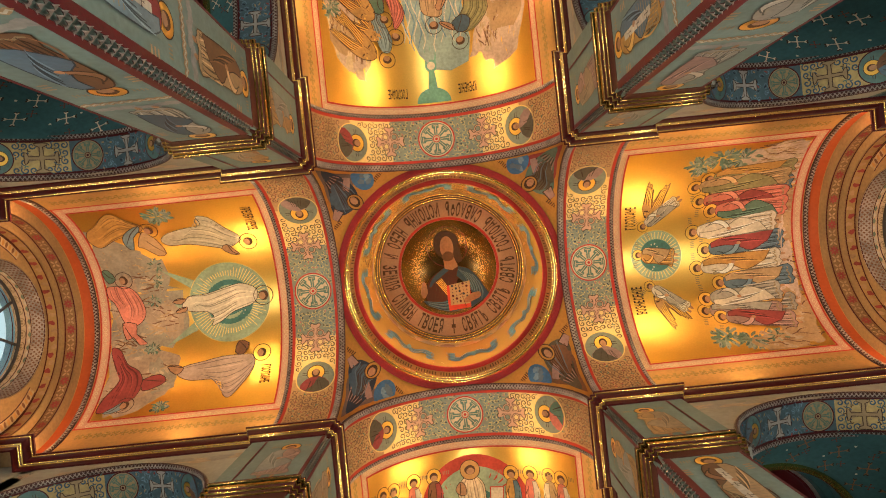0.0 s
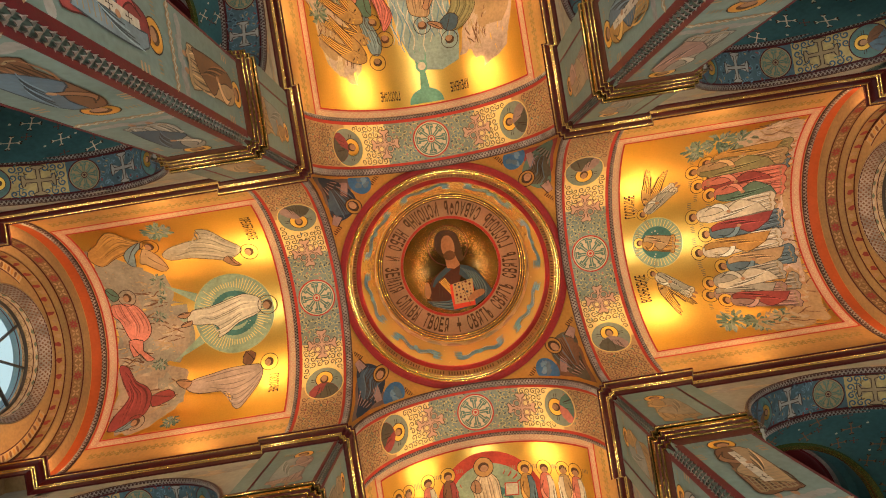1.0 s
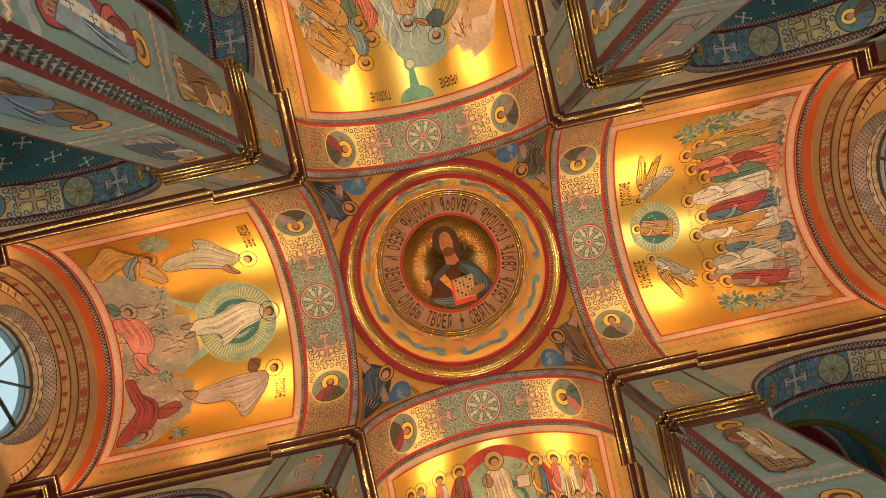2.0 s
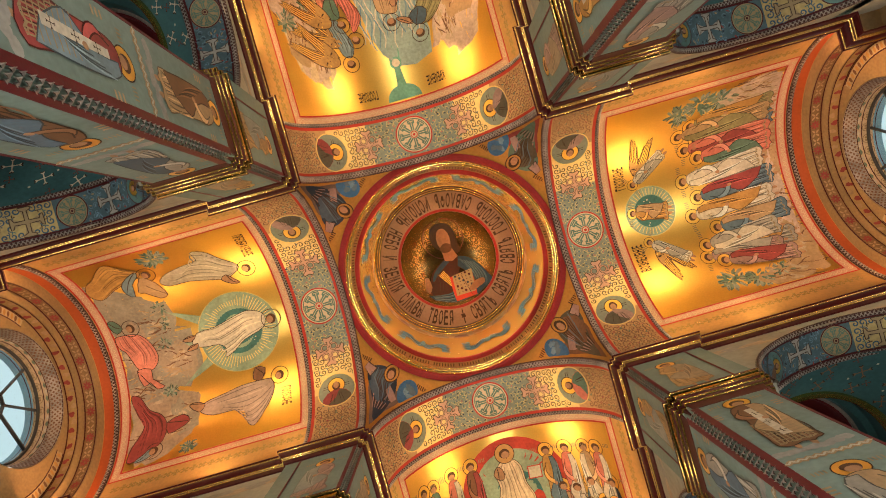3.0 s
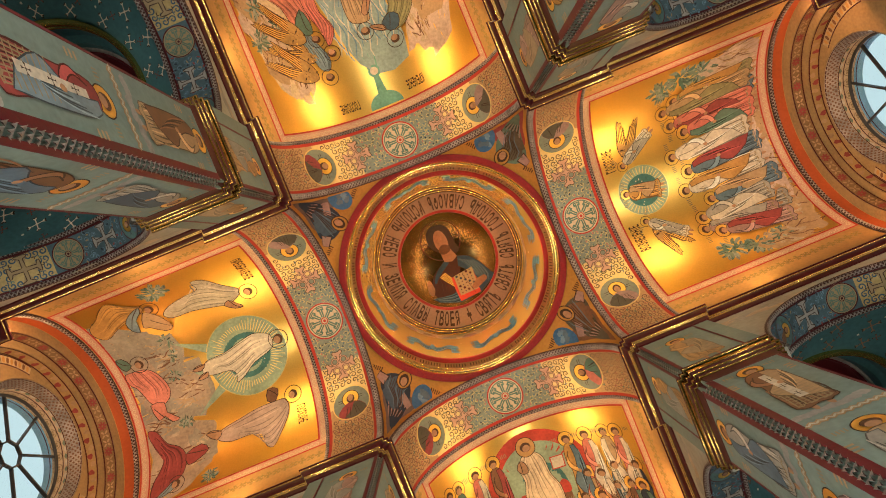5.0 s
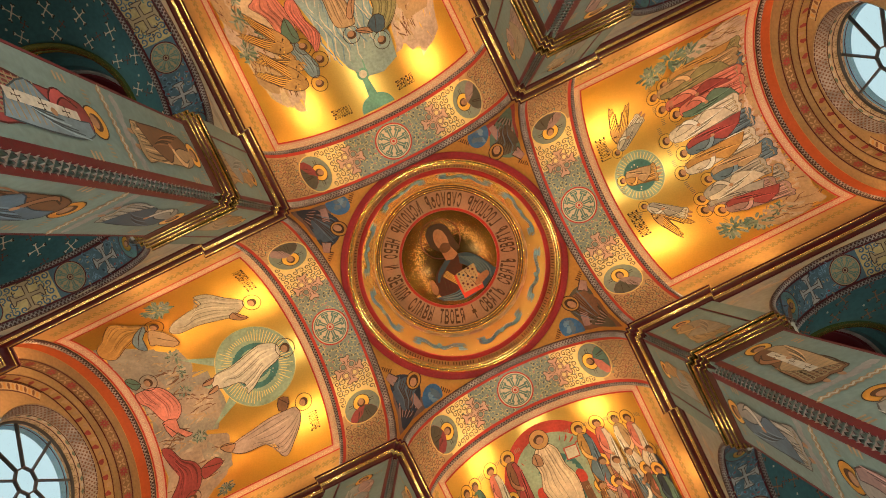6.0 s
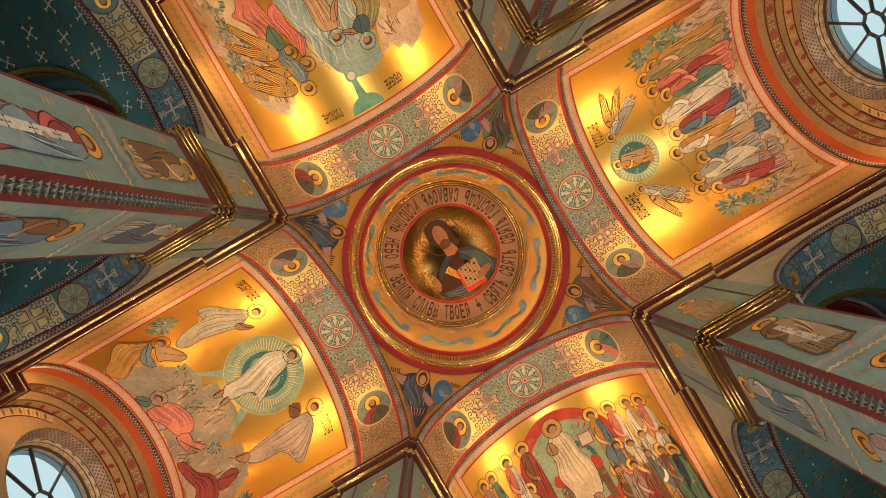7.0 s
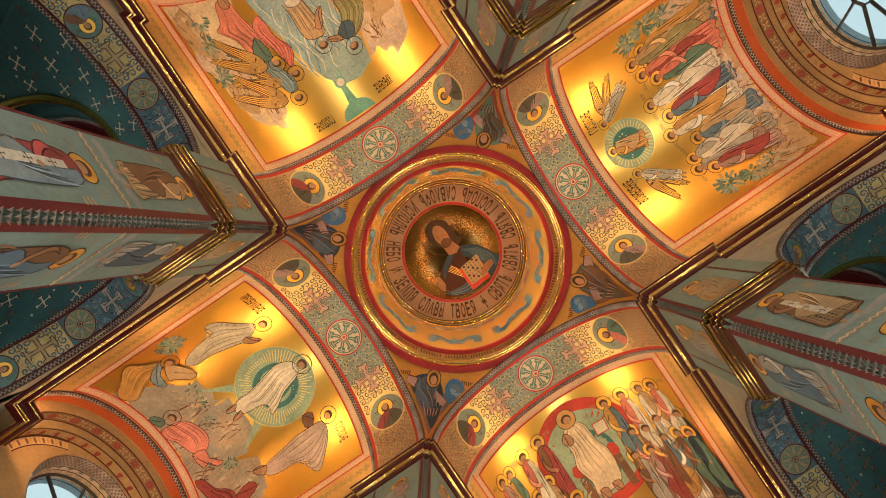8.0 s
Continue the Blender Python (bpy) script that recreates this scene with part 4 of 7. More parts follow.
for k in range(4):
    spin = Matrix.Rotation(radians(90 * k), 3, "Z")
    for mirror in (False, True):
        rng = random.Random(40 + 2 * k + mirror)
        put = (lambda u, v, d: spin @ at(d, u, v)) if mirror else (lambda u, v, d: spin @ at(u, d, v))
        ax = arch_centre(k, mirror)
        loop = [(PIER, ZC), (PIER, AZ)] + [(ax + AR * math.cos(radians(a)), AZ + AR * math.sin(radians(a))) for a in range(180, -1, -5)] + [(3.9, AZ), (3.9, ZC)]
        ob = thing("aisle_arch", put(ax, AZ + AR, 1.3), "pale frescoed wall with a painted arch to the corner bay", "arch", "aisle arches", "structure")
        part("wall", plate([loop], put, 1.12, DEEP), GREY_WALL, ob, "", None)
        part("jamb", plate([[(ax + AR, -0.6), (3.9, -0.6), (3.9, AZ), (ax + AR, AZ)]], put, 1.12, DEEP), GREY_WALL, ob, "", None)
        fn = aisle_fn(k, mirror)
        mid, u0, u1 = 1.27, 1.135, DEEP - 0.012
        keep = [(mid, 0.03, 0.125), (mid, -0.30, 0.08), (mid, 0.35, 0.08), (mid, -0.62, 0.13), (mid, 0.65, 0.13)]
        bm = bmesh.new()
        sheet(bm, fn, u0, u1, -1.40, 0.16, 0.004, 0, 0.06)
        soffit = part("soffit", bm, paint("aisle_band_blue", (0.07, 0.125, 0.15)), ob, "blue-grey painted soffit")
        bm = bmesh.new()
        sprigs(bm, fn, u0, u1, -1.35, 0.0, 120, 0.026, keep, 0.008, (0, 0, 1, 2, 3), rng)
        part("scrollwork", bm, [paint("sky_blue", None), paint("maroon_robe", None), TAN_LINE, paint("navy_robe", None)], soffit, kind="stuff")
        bm = bmesh.new()
        sheet(bm, fn, u0, u1, 0.16, 1.40, 0.004, 0, 0.06)
        field = part("gold_field", bm, paint("straw_field", (0.46, 0.34, 0.14)), ob, "straw-gold painted soffit")
        bm = bmesh.new()
        tendrils(bm, fn, u0 + 0.015, u1 - 0.015, 0.17, 0.54, 0.027, keep, 0.008, 0, (1, 2, 0), rng, 0.42)
        tendrils(bm, fn, u0 + 0.015, u1 - 0.015, 0.76, 1.36, 0.027, keep, 0.008, 0, (1, 2, 0), rng, 0.42)
        part("scrollwork", bm, [paint("scroll_blue", (0.045, 0.10, 0.15)), paint("deep_aureole", None), UMBER], field, "blue-green curling scrolls", kind="stuff")
        bm = bmesh.new()
        wheel(bm, fn, mid, 0.03, 0.122, 0.010, 0, 1, 2)
        part("rosette", bm, [TAN_LINE, OXBLOOD, paint("green_robe", None)], ob, "dull gold wheel rosette")
        for v, a in ((0.35, TAN_LINE), (-0.30, paint("pale_cross", (0.36, 0.33, 0.29)))):
            bm = bmesh.new()
            lines = bmesh.new()
            flared_cross(bm, lines, fn, mid, v, 0.118, 0.010, 0, 0)
            cross = part("painted_cross", bm, a, ob)
            part("outline", lines, UMBER, cross, kind="stuff")
        for v in (-0.62, 0.65):
            bm = bmesh.new()
            medallion(bm, fn, mid, v, 0.125, 0.010, "brown_robe", "blue_robe", rng, 1 if v > 0 else -1)
            part("medallion", bm, [paint("deep_teal", (0.10, 0.19, 0.18)), OXBLOOD, HALO, paint("brown_robe", None), paint("blue_robe", None), paint("flesh", None), UMBER, paint("hair", None)], ob, "painted medallion with a gold halo disc")
        bm = bmesh.new()
        for u in (1.148, DEEP - 0.024):
            sheet(bm, fn, u - 0.009, u + 0.009, -1.40, 1.40, 0.0075, 0, 0.05)
        part("red_line", bm, OXBLOOD, ob)
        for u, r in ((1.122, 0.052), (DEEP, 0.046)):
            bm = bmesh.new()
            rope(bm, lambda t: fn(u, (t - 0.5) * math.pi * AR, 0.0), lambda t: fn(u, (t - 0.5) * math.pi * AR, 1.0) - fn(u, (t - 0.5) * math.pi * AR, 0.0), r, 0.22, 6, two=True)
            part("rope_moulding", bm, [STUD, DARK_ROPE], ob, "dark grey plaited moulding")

# ---- corner bays with star-strewn blue vaults ----
BAY = 2.40
OCULUS = 0.68
BAY_Z = 4.97           # height of the ring at the crown


def bay_fn(k):
    spin = Matrix.Rotation(radians(90 * k), 3, "Z")

    def fn(u, v, h):
        d = max(0.0, math.hypot(u, v) - OCULUS)
        return spin @ at(BAY + u, BAY + v, BAY_Z - 0.50 * d - 0.60 * d * d - h / M)
    return fn


def star_cross(bm, fn, u, v, r, h, angle, mi, edge):
    for s, m, o in ((1.18, edge, 0.0), (1.0, mi, 0.004)):
        for i in range(4):
            t = angle + math.pi / 2 * i
            d, n = (math.cos(t), math.sin(t)), (-math.sin(t), math.cos(t))
            q = lambda l, w: (u + (d[0] * l + n[0] * w) * r * s, v + (d[1] * l + n[1] * w) * r * s)
            patch(bm, fn, [q(0, 0.085), q(0.66, 0.055), q(0.92, 0.25), q(0.98, 0.12), q(0.86, 0), q(0.98, -0.12), q(0.92, -0.25), q(0.66, -0.055), q(0, -0.085)], h + o, m, 1)


for k in range(4):
    spin = Matrix.Rotation(radians(90 * k), 3, "Z")
    fn = bay_fn(k)
    rng = random.Random(70 + k)
    ob = thing("corner_bay_vault", spin @ at(BAY, BAY, BAY_Z), "dark blue vault strewn with gold crosses round a gilt ring", "ceiling", "corner bay vaults", "structure")
    bm = bmesh.new()

    def square(i, j):
        a = 2 * math.pi * i
        edge = 0.99 / max(abs(math.cos(a)), abs(math.sin(a)))
        r = OCULUS + (edge - OCULUS) * j
        return fn(r * math.cos(a), r * math.sin(a), 0)
    grid(bm, square, 96, 10)
    part("vault", bm, BLUE, ob, "dark blue painted vault")
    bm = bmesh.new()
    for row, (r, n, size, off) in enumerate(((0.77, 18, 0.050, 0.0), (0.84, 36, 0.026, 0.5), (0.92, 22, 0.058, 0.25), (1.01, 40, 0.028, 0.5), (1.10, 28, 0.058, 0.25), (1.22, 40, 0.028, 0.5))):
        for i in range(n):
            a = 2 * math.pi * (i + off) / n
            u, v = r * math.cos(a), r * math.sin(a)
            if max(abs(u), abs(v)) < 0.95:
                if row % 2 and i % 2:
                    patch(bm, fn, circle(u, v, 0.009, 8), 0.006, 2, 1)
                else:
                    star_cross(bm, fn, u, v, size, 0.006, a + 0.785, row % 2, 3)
    # two dimmer bays: their shade is put into a darker cross colour
    part("gold_crosses", bm, [paint("shaded_cross", (0.27, 0.12, 0.06)) if k < 2 else paint("tan_cross", (0.74, 0.60, 0.45)), paint("cross_red", None), paint("pale", None), UMBER], ob, "gold and red star crosses", kind="stuff")
    z = BAY_Z
    bm = revolve(bmesh.new(), [(OCULUS + 0.04, z + 0.02)] + bead(OCULUS + 0.02, z - 0.01, 0.045, 8) + bead(OCULUS - 0.005, z + 0.05, 0.02, 6) + [(OCULUS + 0.03, z + 0.08)], 64, BAY, BAY)
    part("gilt_ring", turn(bm, k), RING_GILT, ob, "polished gilt ring")
    bm = revolve(bmesh.new(), [(OCULUS + 0.02, z + 0.06), (0.68, z + 0.07), (0.67, z + 0.25), (0.61, z + 0.26), (0.60, z + 0.36)], 64, BAY, BAY)
    part("blue_drum", turn(bm, k), BLUE, ob)
    bm = revolve(bmesh.new(), [(0.61, z + 0.36)] + bead(0.60, z + 0.38, 0.025, 6) + [(0.60, z + 0.42)], 64, BAY, BAY)
    part("grey_ring", turn(bm, k), STUD, ob)
    bm = revolve(bmesh.new(), [(0.60, z + 0.40), (0.56, z + 0.42), (0.55, z + 0.54), (0.36, z + 0.74), (0.2, z + 0.86), (0.001, z + 0.90)], 64, BAY, BAY)
    part("red_cap", turn(bm, k), CRIMSON, ob, "dark red painted cap")
    # outer walls of the bay, each with a roped blind arch
    for mirror in (False, True):
        put = (lambda u, v, d: spin @ at(d, u, v)) if mirror else (lambda u, v, d: spin @ at(u, d, v))
        w = thing("bay_wall", put(BAY, -0.6, 3.38), "dark blue corner bay wall with a red blind arch", "wall", "corner bay walls", "structure")
        part("wall", plate([[(1.12, -0.6), (3.9, -0.6), (3.9, 5.6), (1.12, 5.6)]], put, 3.38, 3.52), BLUE, w, "", None)
        outer = [(BAY + 0.80 * math.cos(radians(a)), 3.7 + 0.80 * math.sin(radians(a))) for a in range(0, 181, 6)]
        inner = [(BAY + 0.62 * math.cos(radians(a)), 3.7 + 0.62 * math.sin(radians(a))) for a in range(180, -1, -6)]
        part("red_arch", plate([outer + inner], put, 3.35, 3.38), OXBLOOD, w, "dark red painted arch", None)
        bm = bmesh.new()
        rope(bm, lambda t: put(BAY + 0.81 * math.cos(math.pi * t), 3.7 + 0.81 * math.sin(math.pi * t), 3.35), lambda t: put(0, 0, 1) - put(0, 0, 2), 0.045, 0.22)
        part("rope_moulding", bm, DARK_ROPE, w)


# ---- lettering ----
GLYPHS = {}


def glyph(ch):
    if ch not in GLYPHS:
        cu = bpy.data.curves.new("letter", "FONT")
        cu.body, cu.resolution_u, cu.offset = ch, 2, 0.022
        ob = bpy.data.objects.new("letter", cu)
        scene.collection.objects.link(ob)
        me = ob.to_mesh()
        vs = [(v.co.x, v.co.y) for v in me.vertices]
        fs = [tuple(p.vertices) for p in me.polygons]
        ob.to_mesh_clear()
        bpy.data.objects.remove(ob)
        bpy.data.curves.remove(cu)
        xs, ys = [v[0] for v in vs], [v[1] for v in vs]
        GLYPHS[ch] = ([((x - min(xs)) / max(1e-6, max(xs) - min(xs)), (y - min(ys)) / max(1e-6, max(ys) - min(ys))) for x, y in vs], fs)
    return GLYPHS[ch]


def lettering(bm, fn, text, start, right, up, width, height, h, mi=0, gap=0.25):
    """Letters of one width set from start along `right`; right and up are steps in the surface's own coordinates."""
    pos = 0.0
    for ch in text:
        if ch == " ":
            pos += width * 0.7
            continue
        vs, fs = glyph(ch)
        w = width * (0.45 if ch in "ІI" else 1.0)
        made = [bm.verts.new(fn(start[0] + right[0] * (pos + x * w) + up[0] * y * height, start[1] + right[1] * (pos + x * w) + up[1] * y * height, h)) for x, y in vs]
        for f in fs:
            bm.faces.new([made[i] for i in f]).material_index = mi
        pos += w + width * gap
    return pos


# ---- painted figures, kept to plain shapes ----
LIFTS = [0]


def figure_part(parent, fn0, head, foot, width, robe, cloak, rng, halo=0.085, lean=0.0, name="robed_shape", pattern=False, proud=1.0):
    """A plain robed shape from head to foot: robe with fold lines, cloak, halo disc and plain ovals."""
    LIFTS[0] += 1
    lift = 0.014 + 0.0055 * (LIFTS[0] % 4)
    fn = lambda u, v, h: fn0(u, v, lift + 0.2 * (h - 0.013))
    fn = fn if proud == 1.0 else lambda u, v, h: fn0(u, v, proud * lift + 0.2 * (h - 0.013))
    width *= 0.92
    du, dv = foot[0] - head[0], foot[1] - head[1]
    l = math.hypot(du, dv)
    d = (du / l, dv / l)
    n = (-d[1], d[0])
    q = lambda t, w: (head[0] + d[0] * t * l + n[0] * (w + lean * t * (1 - t)) * width, head[1] + d[1] * t * l + n[1] * (w + lean * t * (1 - t)) * width)
    j = lambda s: rng.uniform(-s, s)
    t0 = 0.9 * halo / l * 0.62
    s = rng.choice((-1, 1))
    body = [q(t0, 0.10), q(t0 + 0.04, 0.27), q(0.24, 0.38 + j(0.05)), q(0.40, 0.34 + j(0.06)), q(0.58, 0.36 + j(0.06)), q(0.78, 0.40 + j(0.05)), q(0.93, 0.47 + j(0.06)), q(0.95, 0.30), q(0.98, 0.20),
            q(0.95, 0.02), q(0.98, -0.22), q(0.93, -0.46 + j(0.06)), q(0.78, -0.40 + j(0.05)), q(0.58, -0.36 + j(0.06)), q(0.40, -0.34 + j(0.06)), q(0.24, -0.38 + j(0.05)), q(t0 + 0.04, -0.27), q(t0, -0.10)]
    body = smooth(body, True, 2)
    dim, lift_by = (0.62, 1.25) if "wash" in robe else (0.30, 1.7)
    fold = paint(robe + "_fold", [c * dim for c in PALETTE[robe]])
    light = paint(robe + "_light", [min(0.8, c * lift_by) for c in PALETTE[robe]])
    cfold = paint(cloak + "_fold", [c * dim for c in PALETTE[cloak]])
    clight = paint(cloak + "_light", [min(0.8, c * lift_by) for c in PALETTE[cloak]])
    bm = bmesh.new()
    patch(bm, fn, body, 0.017, 0, 4)
    top = part(name, bm, paint(robe, None), parent, "plain robed shape in %s and %s" % (robe.split("_")[0], cloak.split("_")[0]))
    bm = bmesh.new()
    edge = loft(bm, fn, [q(t0 + 0.03, s * 0.28), q(0.20, s * 0.41), q(0.40, s * 0.44), q(0.62, s * 0.44), q(0.86, s * 0.40)],
                [q(t0 + 0.03, s * 0.06), q(0.25, s * 0.08), q(0.40, -s * 0.06), q(0.56, -s * 0.36), q(0.78, -s * 0.02)], 0.023)
    part("cloak", bm, paint(cloak, None), top)
    bm = bmesh.new()
    arm = [q(0.19, -s * 0.24), q(0.27, -s * 0.40), q(0.35, -s * 0.36), q(0.41, -s * 0.16), q(0.43, s * 0.02)]
    fore = [q(0.15, -s * 0.16), q(0.24, -s * 0.27), q(0.30, -s * 0.22), q(0.35, -s * 0.10), q(0.37, s * 0.02)]
    loft(bm, fn, arm, fore, 0.029, 0, 1, 2)
    part("sleeve", bm, light, top)
    # hem band, outlines and fold lines
    bm = bmesh.new()
    ribbon(bm, fn, [q(0.91 + 0.015 * math.sin(m * 2.2), -0.37 + 0.0925 * m) for m in range(9)], 0.014, 0.0195, 2)
    ribbon(bm, fn, body, 0.007, 0.0200, 0, True)
    ribbon(bm, fn, edge, 0.007, 0.0262, 3, True)
    ribbon(bm, fn, smooth(arm, False, 2), 0.008, 0.0318, 0)
    ribbon(bm, fn, smooth(fore, False, 2), 0.008, 0.0318, 0)
    for i in range(12):
        a, b, t1 = -0.36 + 0.066 * i + j(0.03), j(0.10), rng.uniform(0.45, 0.62)
        ribbon(bm, fn, [q(t1 + (0.92 - t1) * m / 5, a + b * math.sin(m / 5 * 3)) for m in range(6)], 0.011, 0.0212, 1 if i % 3 == 0 else 0, False, True)
    for i in range(7):
        a = s * (0.40 - 0.055 * i)
        ribbon(bm, fn, smooth([q(0.16 + 0.05 * i, a), q(0.29 + 0.05 * i, a - s * 0.02), q(0.43 + 0.045 * i, a - s * 0.08), q(0.54 + 0.04 * i, a - s * 0.17)], False, 2), 0.008, 0.0272, 4 if i % 3 == 0 else 3, False, True)
    if pattern:
        for i in range(9):
            w = -0.32 + 0.08 * i
            ribbon(bm, fn, [q(0.52, w), q(0.7, w * 0.95), q(0.90, w * 1.1)], 0.007, 0.0225, 2)
            ribbon(bm, fn, [q(0.50 + 0.05 * i, -0.36), q(0.51 + 0.05 * i, 0.0), q(0.50 + 0.05 * i, 0.36)], 0.007, 0.0235, 2)
    part("fold_line", bm, [fold, light, TAN_LINE, cfold, clight], top, kind="stuff")
    if pattern:
        bm = bmesh.new()
        loft(bm, fn, [q(0.18, 0.08), q(0.45, 0.09), q(0.78, 0.10)], [q(0.18, -0.08), q(0.45, -0.09), q(0.78, -0.10)], 0.0335, 0, 2)
        for i in range(3):
            c = q(0.30 + 0.2 * i, 0)
            star_cross(bm, fn, c[0], c[1], 0.022, 0.036, 0, 1, 1)
        part("stole", bm, [paint("white_robe", None), UMBER], top, "pale stole with dark crosses")
    bm = bmesh.new()
    patch(bm, fn, circle(head[0], head[1], halo, 24), 0.013, 0, 2)
    ribbon(bm, fn, circle(head[0], head[1], halo * 0.97, 24), halo * 0.08, 0.0155, 1, True)
    part("halo", bm, [HALO, UMBER], top, "gold halo disc with a dark rim")
    bm = bmesh.new()
    patch(bm, fn, blob(*q(0, 0), halo * 0.52, halo * 0.55, rng, 0.05, 18), 0.035, 0, 1)
    patch(bm, fn, blob(*q(t0 * 0.34, 0), halo * 0.37, halo * 0.42, rng, 0.04, 16), 0.0385, 1, 1)
    part("plain_oval", bm, [paint("hair", None), paint("flesh", None)], top, "plain brown oval")
    bm = bmesh.new()
    for e in (-1, 1):
        for m in range(4):
            c = (head[0] + n[0] * e * (halo * 1.25 + 0.018 * m) - d[0] * 0.02, head[1] + n[1] * e * (halo * 1.25 + 0.018 * m) - d[1] * 0.02)
            ribbon(bm, fn, line((c[0] - d[0] * 0.018, c[1] - d[1] * 0.018), (c[0] + d[0] * 0.018, c[1] + d[1] * 0.018), 1), 0.007, 0.013)
    part("small_writing", bm, TAN_LINE, top, kind="stuff")
    bm = bmesh.new()
    patch(bm, fn, blob(*q(0.42, s * 0.07), 0.022, 0.016, rng, 0.1, 9), 0.0385, 0, 1)
    for e in (-0.16, 0.16):
        patch(bm, fn, blob(*q(0.995, e), 0.032, 0.015, rng, 0.1, 9, math.atan2(d[1], d[0])), 0.0155, 0, 1)
    part("small_oval", bm, paint("flesh", None), top, kind="stuff")
    return top


def draped_part(parent, fn0, outline, robe, rng, head=None, halo=0.085, extras=(), name="robed_shape", disc=False):
    """A posed plain drapery: its outline, folds between its two long sides, loose limbs and a halo disc."""
    LIFTS[0] += 1
    lift = 0.014 + 0.0055 * (LIFTS[0] % 4)
    fn = lambda u, v, h: fn0(u, v, lift + 0.2 * h)
    dark, light = paint(robe + "_shade", [c * 0.48 for c in PALETTE[robe]]), paint(robe + "_glint", [min(0.8, c * 1.25) for c in PALETTE[robe]])
    bm = bmesh.new()
    edge = smooth(outline, True, 3)
    patch(bm, fn, edge, 0.004, 0, 4)
    top = part(name, bm, paint(robe, None), parent, "plain draped shape in " + robe.split("_")[0])
    half = len(outline) // 2
    left, right = smooth(outline[:half], False, 3), smooth(list(reversed(outline[-half:])), False, 3)
    bm = bmesh.new()
    ribbon(bm, fn, edge, 0.006, 0.008, 2, True)
    for j in range(1, 11):
        a, b = j / 11 + rng.uniform(-0.03, 0.03), j / 11 + rng.uniform(-0.10, 0.10)
        i0, i1 = int(rng.uniform(0, 0.35) * len(left)), int(rng.uniform(0.65, 1.0) * len(left))
        pts = []
        for i in range(i0, max(i0 + 3, i1)):
            i = min(i, len(left) - 1)
            t = a + (b - a) * i / len(left)
            pts.append((left[i][0] + (right[i][0] - left[i][0]) * t, left[i][1] + (right[i][1] - left[i][1]) * t))
        ribbon(bm, fn, pts, 0.014 if j % 3 == 0 else 0.009, 0.007 + 0.0004 * j, 1 if j % 3 == 0 else 0, False, True)
    part("fold_line", bm, [dark, light, UMBER], top, kind="stuff")
    for limb, colour in extras:
        bm = bmesh.new()
        patch(bm, fn, smooth(limb, True, 2), 0.016, 0, 3)
        ribbon(bm, fn, smooth(limb, True, 2), 0.007, 0.020, 1, True)
        ribbon(bm, fn, smooth([limb[0], tuple((limb[1][e] + limb[-2][e]) / 2 for e in (0, 1)), limb[len(limb) // 2]], False, 3), 0.008, 0.019, 1, False, True)
        part("limb_shape", bm, [paint(colour, None), UMBER], top)
    if head:
        bm = bmesh.new()
        ribbon(bm, fn, circle(head[0], head[1], halo, 26), 0.007, 0.012, 1, True)
        if disc:
            patch(bm, fn, circle(head[0], head[1], halo * 0.97, 26), 0.010, 0, 2)
        part("halo", bm, [OCHRE, UMBER], top, "halo with a thin dark rim")
        bm = bmesh.new()
        patch(bm, fn, blob(head[0], head[1], halo * 0.50, halo * 0.54, rng, 0.05, 18), 0.024, 0, 1)
        patch(bm, fn, blob(head[0] + 0.012, head[1] - 0.004, halo * 0.34, halo * 0.40, rng, 0.04, 16), 0.028, 1, 1)
        part("plain_oval", bm, [paint("hair", None), paint("flesh", None)], top, "plain brown oval")
    return top


def wings_part(parent, fn0, at_, along, length, rng):
    """A pair of long painted wings that sweep along a direction."""
    LIFTS[0] += 1
    lift = 0.013 + 0.0055 * (LIFTS[0] % 4)
    fn = lambda u, v, h: fn0(u, v, lift + 0.2 * (h - 0.013))
    for s in (-1, 1):
        a = math.atan2(along[1], along[0]) + s * 0.20
        d, n = (math.cos(a), math.sin(a)), (-math.sin(a), math.cos(a))
        q = lambda t, w: (at_[0] + d[0] * t * length + n[0] * w * length, at_[1] + d[1] * t * length + n[1] * w * length)
        bm = bmesh.new()
        edge = smooth([q(0, 0), q(0.12, s * 0.11), q(0.34, s * 0.15), q(0.62, s * 0.11), q(0.84, s * 0.09), q(1.0, s * 0.05), q(0.90, s * 0.02), q(0.94, -s * 0.02), q(0.76, -s * 0.03), q(0.78, -s * 0.07),
                       q(0.56, -s * 0.07), q(0.30, -s * 0.09), q(0.1, -s * 0.06)], True, 2)
        patch(bm, fn, edge, 0.016, 0, 3)
        wing = part("wing_shape", bm, paint("wing", None), parent, "gold-brown feathered wing shape")
        bm = bmesh.new()
        ribbon(bm, fn, edge, 0.007, 0.0175, 0, True)
        for i in range(9):
            w = -0.06 + 0.020 * i
            ribbon(bm, fn, [q(0.28 + 0.02 * i, s * w), q(0.5, s * (w + 0.012)), q(0.72, s * w * 0.85), q(0.92, s * w * 0.5)], 0.008, 0.019, i % 2, False, True)
        for i in range(7):
            for j in range(3):
                c = q(0.09 + 0.07 * j, s * (-0.04 + 0.022 * i))
                patch(bm, fn, circle(c[0], c[1], 0.008, 6), 0.020, j % 2, 1)
        part("feather_line", bm, [UMBER, HALO], wing, kind="stuff")


